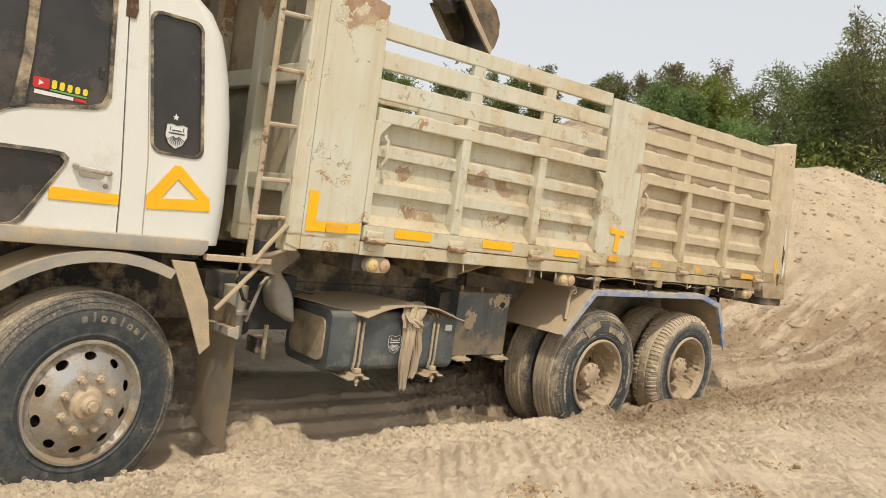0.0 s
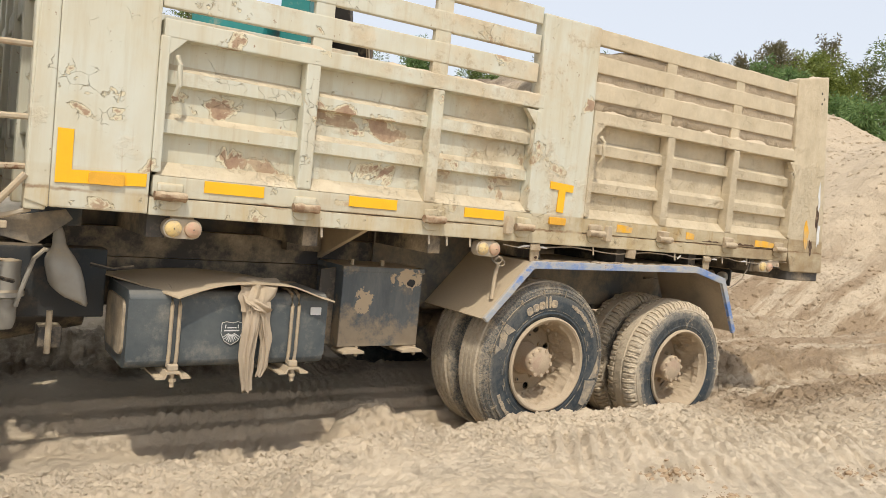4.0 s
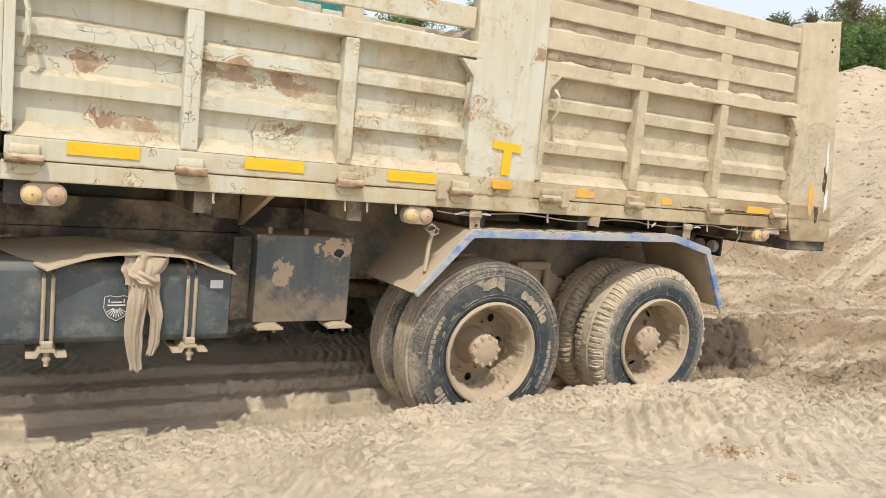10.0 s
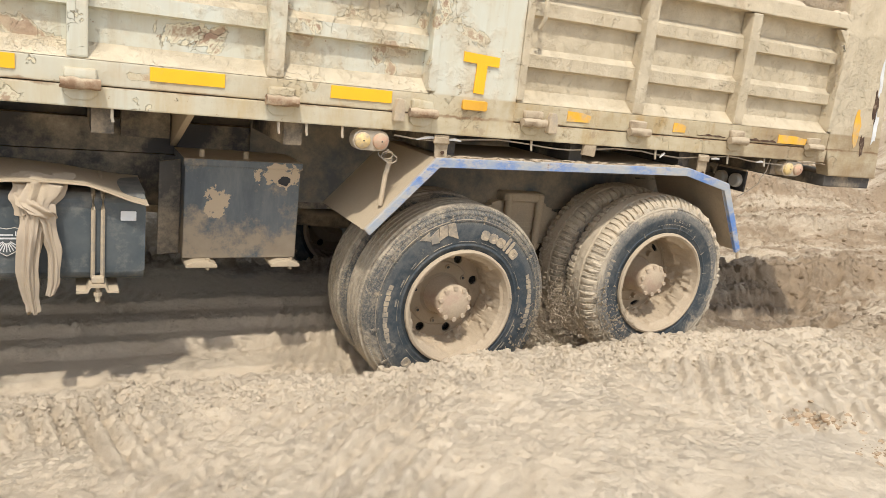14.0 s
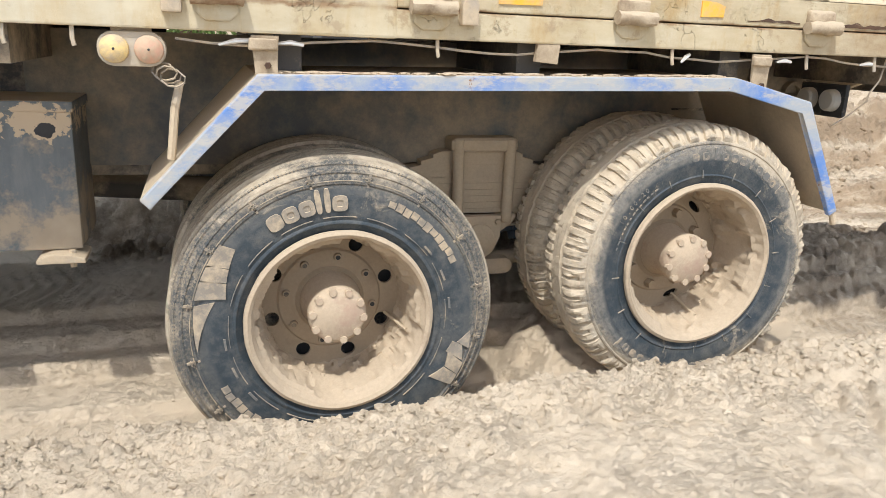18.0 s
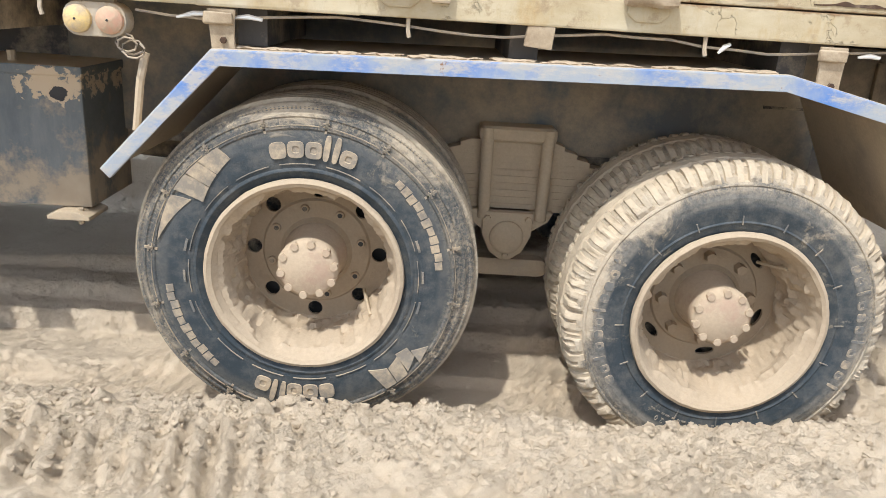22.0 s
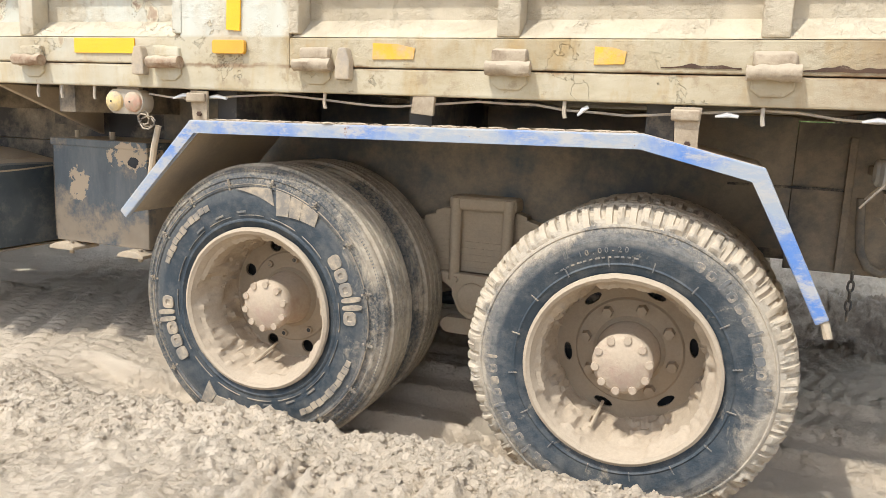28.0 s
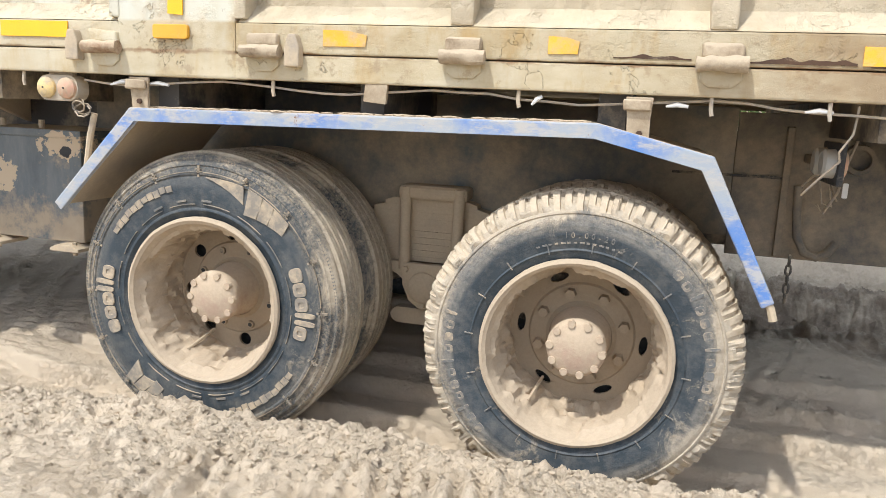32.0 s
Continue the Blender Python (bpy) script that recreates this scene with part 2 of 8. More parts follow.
    drip = n.math("MULTIPLY", n.ramp(n.noise(1.0, 5, 0.6, n.scaled(38, 3, 2.2)), 0.60, 0.70), n.ramp(n.noise(1.6, 3), 0.48, 0.60))
    c = n.mix(n.math("MULTIPLY", drip, 0.45), c, (0.36, 0.235, 0.12))
    # small rust freckles
    c = n.mix(n.math("MULTIPLY", n.ramp(n.noise(30, 4, 0.7), 0.67, 0.70), 0.8), c, (0.24, 0.14, 0.08))
    # sand thrown up by the wheels lies thick towards the tail and on ledges
    tail = n.math("ADD", n.ramp(x, -2.1, -0.7, -0.10, 0.10), n.ramp(x, 0.10, 0.22, 0.0, 0.24))
    post = n.math("MULTIPLY", n.ramp(x, -0.34, -0.30), n.ramp(x, 0.12, 0.16, 1.0, 0.0))
    tail = n.math("ADD", tail, n.math("MULTIPLY", post, -0.11))
    low = n.ramp(z, 1.3, 2.1, 0.04, -0.03)
    cover = n.ramp(n.math("ADD", n.math("ADD", n.noise(3.2, 7, 0.62), tail), low), 0.47, 0.66)
    cover = n.math("MULTIPLY", cover, n.math("MAXIMUM", n.ramp(z, 1.452, 1.458, 0.0, 1.0), n.ramp(x, -1.2, 0.3, 0.25, 0.45)))
    cover = n.math("MINIMUM", n.math("ADD", cover, n.ramp(n.up(), 0.2, 0.7, 0.0, 0.9)), 0.95)
    grain = n.mix(n.ramp(n.noise(6, 6, 0.65), 0.3, 0.7), (0.47, 0.385, 0.255), (0.645, 0.545, 0.385))
    c = n.mix(n.math("MULTIPLY", cover, 0.90), c, grain)
    edge_of_crust = n.math("MULTIPLY", n.ramp(cover, 0.30, 0.42), n.ramp(cover, 0.46, 0.60, 1.0, 0.0))
    edge_of_crust = n.math("MULTIPLY", edge_of_crust, n.ramp(z, 1.55, 1.60))
    c = n.mix(n.math("MULTIPLY", edge_of_crust, n.ramp(n.noise(14, 6, 0.7), 0.50, 0.60, 0.0, 0.45)), c, (0.33, 0.25, 0.16))
    # brown mud dried on the rail over the last axle
    mud = n.math("MULTIPLY", n.math("MULTIPLY", n.ramp(x, -0.1, 0.9), n.ramp(z, 1.55, 1.62, 0.75, 0.14)), n.ramp(n.noise(3.2, 6, 0.62, n.scaled(0.6, 1, 1.6)), 0.44, 0.66, 0.05, 0.70))
    c = n.mix(mud, c, n.mix(n.noise(9, 6, 0.6), (0.36, 0.265, 0.15), (0.46, 0.36, 0.225)))
    # yellowed, grimy rail and flange under the drop sides, with rust bleeding along their joint
    rail = n.math("MULTIPLY", n.ramp(z, 1.546, 1.556, 1.0, 0.0), n.ramp(x, -1.6, 0.1, 0.25, 1.0))
    grime = n.mix(n.ramp(n.noise(2.6, 7, 0.66, n.scaled(1.0, 1, 2.2)), 0.36, 0.62), (0.55, 0.485, 0.335), (0.41, 0.33, 0.195))
    grime = n.mix(n.ramp(n.noise(1.0, 6, 0.65, n.scaled(9, 1, 3.5)), 0.52, 0.66, 0.0, 0.75), grime, (0.40, 0.27, 0.105))
    grime = n.mix(n.ramp(n.noise(13, 7, 0.7), 0.56, 0.64, 0.0, 0.7), grime, (0.31, 0.23, 0.135))
    grime = n.mix(n.math("MULTIPLY", n.ramp(x, 1.35, 1.85), n.ramp(n.noise(3.3, 7, 0.66, n.scaled(0.6, 1, 2.0)), 0.36, 0.56, 0.15, 0.8)), grime, (0.27, 0.19, 0.105))
    c = n.mix(n.math("MULTIPLY", rail, n.ramp(n.noise(5.0, 7, 0.65), 0.34, 0.52, 0.55, 0.96)), c, grime)
    wob = n.math("ADD", z, n.ramp(n.noise(9, 7, 0.7), 0.3, 0.7, -0.009, 0.009))
    joint = n.math("MULTIPLY", n.ramp(wob, 1.444, 1.451), n.ramp(wob, 1.456, 1.463, 1.0, 0.0))
    c = n.mix(n.math("MULTIPLY", joint, n.ramp(n.noise(4, 5, 0.6), 0.40, 0.58, 0.1, 0.85)), c, (0.22, 0.125, 0.06))
    n.color(c)
    n.rough(n.ramp(cover, 0, 0.6, 0.62, 0.95))
    crust = n.math("ADD", n.noise(26, 8, 0.75), n.math("MULTIPLY", n.ramp(n.noise(7, 8, 0.7), 0.48, 0.56), 0.5))
    panel = n.math("MULTIPLY", n.ramp(z, 1.54, 1.60), n.ramp(z, 2.14, 2.18, 1.0, 0.0))
    crust = n.math("MULTIPLY", crust, n.ramp(panel, 0.0, 1.0, 0.35, 1.0))
    h = n.math("ADD", n.math("MULTIPLY", edge, -0.6), n.math("MULTIPLY", cover, crust))
    h = n.math("ADD", h, n.math("MULTIPLY", lines, -0.7))
    n.bump(h, 0.9, 0.010)
    return m


def sand_ground(name="sand", fresh=False):
    m = mat(name, SAND, 0.95)
    n = Nodes(m)
    big = n.noise(0.35, 4)
    mid = n.noise(2.2, 7, 0.68)
    c = n.mix(n.ramp(big, 0.35, 0.65), (0.58, 0.472, 0.335), (0.645, 0.540, 0.400))
    c = n.mix(n.ramp(mid, 0.46, 0.70, 0.0, 0.6), c, (0.52, 0.413, 0.28))
    c = n.mix(n.ramp(n.noise(6.5, 7, 0.7), 0.56, 0.72, 0.0, 0.7), c, (0.71, 0.612, 0.468))
    # freshly dug sand of the heaps is browner than the dry crust of the bank
    dug = 0.75 if fresh else n.math("MULTIPLY", n.ramp(n.axis(0), 2.8, 5.5), 0.62)
    c = n.mix(dug, c, n.mix(n.ramp(n.noise(1.6, 9, 0.75), 0.35, 0.65), (0.30, 0.225, 0.14), (0.45, 0.352, 0.235)))
    damp = n.ramp(n.noise(1.3, 8, 0.72), 0.60, 0.70, 0.0, 0.6)
    c = n.mix(damp, c, (0.37, 0.28, 0.18))
    c = n.mix(n.ramp(n.noise(240, 3, 0.8), 0.3, 0.7, 0.0, 0.35), c, (0.73, 0.63, 0.485))
    c = n.mix(n.ramp(n.noise(70, 6, 0.8), 0.57, 0.71, 0.0, 0.38), c, (0.40, 0.31, 0.205))
    # grey moist clods churned up in the wheel track; a's dark tone also paints the tail's shadow
    wob = n.ramp(n.noise(1.7, 6, 0.7), 0.3, 0.7, -0.5, 0.5)
    xw, yw = n.math("ADD", n.axis(0), wob), n.math("ADD", n.axis(1), n.math("MULTIPLY", wob, 0.5))
    a = n.math("MULTIPLY", n.ramp(xw, 1.7, 2.3), n.ramp(xw, 2.9, 4.0, 1.0, 0.0))
    a = n.math("MULTIPLY", a, n.math("MULTIPLY", n.ramp(yw, 0.0, 0.25), n.ramp(yw, 1.2, 1.7, 1.0, 0.0)))
    b = n.math("MULTIPLY", n.ramp(xw, -1.75, -1.45), n.ramp(xw, 0.8, 1.6, 1.0, 0.0))
    b = n.math("MULTIPLY", b, n.math("MULTIPLY", n.ramp(yw, 1.2, 1.5), n.ramp(yw, 2.6, 3.2, 1.0, 0.0)))
    rut = n.math("MAXIMUM", a, b)
    c = n.mix(n.math("MULTIPLY", rut, n.ramp(n.noise(3.5, 7, 0.7), 0.36, 0.56, 0.2, 0.95)), c, (0.235, 0.18, 0.125))
    # brown damp bands along the old tracks behind
    band = n.math("MULTIPLY", n.ramp(n.noise(1.0, 9, 0.7, n.scaled(0.35, 3.4, 1.0)), 0.43, 0.54), n.math("MULTIPLY", n.ramp(n.axis(0), 2.2, 3.2), n.ramp(n.axis(1), -1.2, -0.2)))
    band = n.math("MULTIPLY", band, n.ramp(n.axis(2), 1.0, 1.9, 1.0, 0.0))
    c = n.mix(n.math("MULTIPLY", band, 0.85), c, n.mix(n.noise(9, 6, 0.7), (0.22, 0.145, 0.08), (0.36, 0.265, 0.165)))
    n.color(c)
    crumb = n.add("ShaderNodeTexVoronoi", Scale=55.0, Detail=2.0, Roughness=0.7)
    wv = n.add("ShaderNodeVectorMath")
    wv.operation = "MULTIPLY_ADD"
    wn2 = n.add("ShaderNodeTexNoise", Scale=30.0, Detail=3.0)
    n.link(n.co, wn2.inputs["Vector"])
    n.link(wn2.outputs["Color"], wv.inputs[0])
    wv.inputs[1].default_value = (0.03, 0.03, 0.03)
    n.link(n.co, wv.inputs[2])
    n.link(wv.outputs[0], crumb.inputs["Vector"])
    loose = n.ramp(n.noise(2.6, 6, 0.7), 0.40, 0.58, 0.15, 1.0)
    h = n.math("ADD", n.noise(70, 9, 0.8), n.math("MULTIPLY", n.noise(18, 8, 0.78), 1.0))
    h = n.math("ADD", h, n.math("MULTIPLY", loose, n.ramp(crumb.outputs["Distance"], 0.0, 0.7, 1.0, 0.0)))
    # ledges of broken crust
    ledge = n.math("ADD", n.ramp(n.noise(7, 10, 0.72), 0.485, 0.515), n.math("MULTIPLY", n.ramp(n.noise(19, 9, 0.74), 0.50, 0.54), 0.6))
    h = n.math("ADD", h, n.math("MULTIPLY", n.math("MULTIPLY", loose, ledge), 0.7))
    n.bump(h, 0.83, 0.0128)
    return m


def rubber(name, dust, caked=0.0, size=1.0):
    m = mat(name, (0.035, 0.05, 0.068), 0.72)
    n = Nodes(m)
    c = n.mix(n.noise(7, 5), (0.016, 0.026, 0.035), (0.038, 0.055, 0.068))
    swirl = n.noise(4.0, 9, 0.75, distort=0.6)
    # distance from the axle: sand clings to the tread and shoulder
    sq = n.math("ADD", n.math("MULTIPLY", n.axis(0), n.axis(0)), n.math("MULTIPLY", n.axis(2), n.axis(2)))
    rad = n.math("DIVIDE", n.math("POWER", sq, 0.5), size)
    shoulder = n.ramp(rad, 0.455 - 0.03 * caked, 0.50, 0.0, 0.05 + 0.24 * caked)
    cover = n.ramp(n.math("ADD", swirl, shoulder), 0.70 - dust * 0.4, 0.80 - dust * 0.35)
    # dry speckles of dust on the worn outer ring
    speck = n.ramp(n.math("ADD", n.noise(85, 7, 0.8), n.ramp(n.noise(9, 5, 0.7), 0.35, 0.65, -0.07, 0.07)), 0.44, 0.58)
    worn = n.math("MULTIPLY", n.ramp(rad, 0.425, 0.462), n.ramp(n.noise(3.1, 5, 0.6), 0.34, 0.56, 0.45, 1.0))
    cover = n.math("MAXIMUM", cover, n.math("MULTIPLY", n.math("MULTIPLY", speck, worn), 0.34 + 0.40 * caked + dust))
    cover = n.math("MINIMUM", n.math("ADD", cover, n.ramp(rad, 0.508, 0.520, 0.0, 0.35 + dust * 1.2)), 0.94)
    c = n.mix(cover, c, n.mix(n.ramp(n.noise(40, 6, 0.7), 0.3, 0.7), (0.36, 0.295, 0.205), (0.56, 0.475, 0.35)))
    film = n.ramp(n.math("ADD", n.noise(20, 7, 0.75), n.ramp(n.noise(2.6, 4, 0.6), 0.3, 0.7, -0.12, 0.10)), 0.42, 0.72, 0.01, 0.20)
    ring = n.math("MULTIPLY", n.ramp(rad, 0.396, 0.412, 0.0, 0.34 * caked), n.ramp(n.noise(30, 6, 0.7), 0.36, 0.58, 0.35, 1.0))
    film = n.math("MAXIMUM", film, ring)
    c = n.mix(film, c, (0.45, 0.40, 0.32))
    n.color(c)
    n.rough(n.ramp(cover, 0, 0.5, 0.55, 0.95))
    n.bump(n.math("ADD", n.noise(60, 6, 0.7), n.math("MULTIPLY", cover, n.math("ADD", n.noise(30, 7, 0.7), 0.5))), 0.6, 0.006)
    return m


M_BED = bed_paint()
M_SAND = sand_ground()
M_HEAP = sand_ground("dug_sand", True)
M_CAB = dusty("cab_paint", (0.70, 0.72, 0.685), 0.05, 2.0, 0.35, second=(0.67, 0.685, 0.645), settle=0.4)
# bed paint darkened for the panel: shade behind the cab is in its colour
M_BULK_SHADE = dusty("shaded_bulkhead_paint", (0.30, 0.29, 0.225), 0.30, 1.5, 0.8, second=(0.22, 0.20, 0.15), rust=0.5)
M_CAB_TRIM = dusty("cab_trim", (0.36, 0.355, 0.32), 0.35, 5.0, 0.6)
M_CHASSIS = dusty("chassis_metal", (0.055, 0.052, 0.05), 0.32, 3.0, 0.7, second=(0.085, 0.075, 0.062))
M_DARK = dusty("dark_rubber_trim", (0.03, 0.03, 0.03), 0.25, 6.0, 0.7)
M_TANK = dusty("tank_paint", (0.055, 0.070, 0.078), 0.22, 8.0, 0.5, second=(0.105, 0.118, 0.12), dust=(0.24, 0.23, 0.20))
M_TANK_END = dusty("tank_end_paint", (0.16, 0.16, 0.145), 0.55, 4.0, 0.8, second=(0.20, 0.18, 0.145))


def toolbox_paint():
    """Blue-black paint scraped to rusty sand-coloured patches, dustier towards the bottom."""
    m = mat("toolbox_paint", (0.05, 0.068, 0.085), 0.55)
    n = Nodes(m)
    c = n.mix(n.noise(5, 6, 0.7), (0.055, 0.075, 0.090), (0.115, 0.13, 0.135))
    worn = n.math("ADD", n.noise(7, 9, 0.7), n.ramp(n.axis(2), 0.76, 0.96, 0.17, -0.06))
    c = n.mix(n.ramp(n.noise(2.2, 8, 0.7, n.scaled(4, 1, 1.2)), 0.40, 0.66, 0.05, 0.50), c, (0.25, 0.255, 0.24))
    c = n.mix(n.ramp(worn, 0.50, 0.66, 0.0, 0.85), c, n.mix(n.noise(14, 5), (0.30, 0.225, 0.145), (0.48, 0.39, 0.27)))

    def patch(cx, cz, rx, rz):
        dx = n.math("MULTIPLY", n.math("SUBTRACT", n.axis(0), cx), 1 / rx)
        dz = n.math("MULTIPLY", n.math("SUBTRACT", n.axis(2), cz), 1 / rz)
        d = n.math("ADD", n.math("MULTIPLY", dx, dx), n.math("MULTIPLY", dz, dz))
        return n.ramp(n.math("ADD", d, n.ramp(n.noise(22, 6, 0.7), 0.3, 0.7, -1.1, 1.1)), 0.85, 1.0, 1.0, 0.0)
    bare = n.math("MAXIMUM", patch(-1.155, 0.95, 0.058, 0.075), patch(-0.87, 1.09, 0.11, 0.055))
    c = n.mix(bare, c, (0.50, 0.395, 0.265))
    c = n.mix(patch(-0.85, 1.062, 0.026, 0.02), c, (0.02, 0.02, 0.022))
    c = n.mix(n.ramp(n.up(), 0.3, 0.9, 0.0, 0.9), c, DUST)
    n.color(c)
    n.rough(n.ramp(worn, 0.45, 0.7, 0.5, 0.95))
    n.bump(n.math("ADD", n.noise(60, 5, 0.7), bare), 0.35, 0.004)
    return m


M_TOOLBOX = toolbox_paint()
M_SHIELD = dusty("shield_metal", (0.115, 0.13, 0.135), 0.44, 3.5, 0.8, second=(0.13, 0.118, 0.10), dust=(0.345, 0.28, 0.195))
M_TAIL = dusty("tail_metal", (0.055, 0.065, 0.072), 0.46, 2.8, 0.8, second=(0.11, 0.098, 0.08), dust=(0.30, 0.24, 0.165))
M_HOIST = dusty("hoist_metal", (0.045, 0.055, 0.064), 0.30, 2.2, 0.7, second=(0.06, 0.056, 0.05), dust=(0.24, 0.19, 0.13))
M_DISC = dusty("disc_dust", (0.30, 0.23, 0.155), 0.8, 9.0, 0.9, dust=(0.37, 0.29, 0.195))
M_STEEL = dusty("dusty_steel", (0.30, 0.28, 0.25), 0.75, 8.0, 0.6, 0.0)
M_RIM = dusty("rim_sand", (0.36, 0.28, 0.19), 0.8, 9.0, 0.9, dust=(0.455, 0.365, 0.255))
M_HUB = dusty("hub_cap_metal", (0.43, 0.29, 0.215), 0.66, 10.0, 0.8, dust=(0.50, 0.40, 0.28))
M_CHROME = dusty("wheel_chrome", (0.60, 0.585, 0.55), 0.40, 7.0, 0.36, 0.85, settle=0.4)
M_FENDER = dusty("fender_metal", (0.38, 0.32, 0.24), 0.7, 4.0, 0.85)
M_MARK = dusty("tyre_marking_dust", (0.27, 0.24, 0.195), 0.4, 20.0, 0.95)
M_RUST = dusty("dark_rust", (0.10, 0.055, 0.03), 0.15, 14.0, 0.9, second=(0.05, 0.03, 0.02), settle=0.2)
M_SETTLED = dusty("settled_sand", (0.50, 0.41, 0.285), 0.8, 9.0, 0.95, dust=(0.56, 0.465, 0.335))
M_SEAL = dusty("rubber_seal", (0.07, 0.066, 0.06), 0.36, 9.0, 0.8)
M_LADDER = dusty("ladder_paint", (0.46, 0.42, 0.33), 0.30, 9.0, 0.8, second=(0.36, 0.28, 0.19), rust=1.0)
M_HINGE = dusty("rusty_hinge", (0.20, 0.115, 0.065), 0.30, 12.0, 0.9, second=(0.30, 0.20, 0.12))
M_DAMP = dusty("damp_soil", (0.27, 0.175, 0.095), 0.12, 14.0, 0.95, second=(0.36, 0.26, 0.16), settle=0.3)
M_CAKED = dusty("caked_iron", (0.33, 0.26, 0.17), 0.6, 12.0, 0.95, second=(0.20, 0.14, 0.085), dust=(0.46, 0.375, 0.26))
M_TICK = dusty("tyre_tick", (0.17, 0.17, 0.16), 0.30, 20.0, 0.9)
M_YELLOW = dusty("yellow_reflective", (0.92, 0.50, 0.012), 0.05, 7.0, 0.35, second=(0.88, 0.45, 0.012), settle=0.2)
M_YELLOW_DIRTY = dusty("worn_yellow_reflective", (0.88, 0.47, 0.03), 0.36, 7.0, 0.5, settle=0.2)
M_ORANGE = dusty("orange_reflector", (0.80, 0.42, 0.04), 0.08, 9.0, 0.3, settle=0.2)
M_WHITE = dusty("white_sticker", (0.74, 0.75, 0.74), 0.08, 9.0, 0.5)
M_RED = mat("red_sticker", (0.55, 0.03, 0.03), 0.5)
M_GREEN = mat("green_sticker", (0.10, 0.42, 0.12), 0.5)
M_YSTICK = mat("yellow_sticker", (0.78, 0.62, 0.04), 0.5)
# grey tones in the panes stand for reflections besides dusty smudges
M_GLASS = dusty("dark_glass", (0.018, 0.0175, 0.018), 0.16, 2.4, 0.12, second=(0.05, 0.047, 0.045), dust=(0.13, 0.115, 0.095), settle=0.0)
M_LENS = dusty("dusty_lamp_lens", (0.78, 0.58, 0.24), 0.42, 24.0, 0.35)
M_LENS_RED = dusty("dusty_red_lens", (0.62, 0.36, 0.24), 0.42, 24.0, 0.35)
M_CLOTH = dusty("tan_cloth", (0.49, 0.40, 0.295), 0.2, 6.0, 0.95, second=(0.41, 0.335, 0.245), settle=0.2)
M_MAT = dusty("grey_sheet", (0.40, 0.345, 0.265), 0.7, 3.0, 0.9)
M_PLASTIC = dusty("pale_plastic", (0.45, 0.41, 0.34), 0.45, 6.0, 0.6)
M_CAN = dusty("grimy_plastic", (0.40, 0.385, 0.34), 0.22, 5.0, 0.5, second=(0.27, 0.25, 0.21))
M_WIRE = dusty("wire_sheath", (0.30, 0.27, 0.23), 0.4, 20.0, 0.8)
M_TEAL = dusty("teal_paint", (0.02, 0.22, 0.21), 0.15, 2.0, 0.4)
M_MUDDY = dusty("muddy_steel", (0.07, 0.06, 0.05), 0.50, 3.0, 0.8, dust=(0.27, 0.20, 0.125))
M_BUCKET = dusty("bucket_steel", (0.045, 0.043, 0.045), 0.12, 2.0, 0.6)
M_RUBBER_A = rubber("tyre_rubber", 0.18, 0.42)
M_RUBBER_B = rubber("dusty_tyre_rubber", 0.30, 1.15, 0.955)
M_CRUST = dusty("tyre_crust", (0.36, 0.30, 0.215), 0.72, 14.0, 0.95, second=(0.20, 0.175, 0.14), dust=(0.52, 0.435, 0.315))
M_RUBBER_F = rubber("worn_tyre_rubber", 0.22, 0.3)


def blue_lip():
    m = mat("worn_blue_paint", (0.08, 0.17, 0.45), 0.5)
    n = Nodes(m)
    c = n.mix(n.ramp(n.noise(2.6, 7, 0.65), 0.45, 0.58), (0.33, 0.365, 0.405), (0.105, 0.215, 0.50))
    wear = n.ramp(n.noise(9, 9, 0.75, n.scaled(1, 1, 2.5)), 0.47, 0.58)
    c = n.mix(n.math("MULTIPLY", wear, 0.85), c, n.mix(n.noise(25, 4), (0.38, 0.37, 0.345), (0.50, 0.465, 0.40)))
    c = n.mix(n.ramp(n.noise(14, 6, 0.7), 0.66, 0.70), c, (0.24, 0.13, 0.07))
    c = n.mix(n.ramp(n.up(), 0.3, 0.9, 0.0, 0.9), c, (0.50, 0.41, 0.29))
    n.color(c)
    n.bump(n.noise(60, 5), 0.3, 0.003)
    return m


M_BLUE = blue_lip()


# ---- mesh helpers ----
def mesh_of(name, bm, material, smooth=False):
    me = bpy.data.meshes.new(name)
    bmesh.ops.recalc_face_normals(bm, faces=bm.faces)
    bm.to_mesh(me)
    bm.free()
    me.materials.append(material)
    if smooth:
        me.shade_smooth()
        me.set_sharp_from_angle(angle=radians(38))
    return me


def part(name, bm, material, parent, label="", smooth=False):
    ob = new(name, mesh_of(name, bm, material, smooth))
    ob.parent = parent
    return tagged(ob, label)


def thing(name, label, category, group="", kind="", m=None):
    ob = new(name)
    ob.empty_display_size = 0.2
    if m is not None:
        ob.matrix_basis = m
    return tagged(ob, label, category, group, kind)


def bevelled(bm, geom, width, seg=2):
    if width > 0:
        edges = [e for e in geom if isinstance(e, bmesh.types.BMEdge)]
        bmesh.ops.bevel(bm, geom=edges, offset=width, segments=seg, affect="EDGES", profile=0.6)


def box(bm, x0, x1, y0, y1, z0, z1, bev=0.0, seg=2):
    r = bmesh.ops.create_cube(bm, size=1.0)
    for v in r["verts"]:
        v.co = Vector((x0 + (v.co.x + 0.5) * (x1 - x0), y0 + (v.co.y + 0.5) * (y1 - y0), z0 + (v.co.z + 0.5) * (z1 - z0)))
    bevelled(bm, list({e for v in r["verts"] for e in v.link_edges}), bev, seg)
    return bm


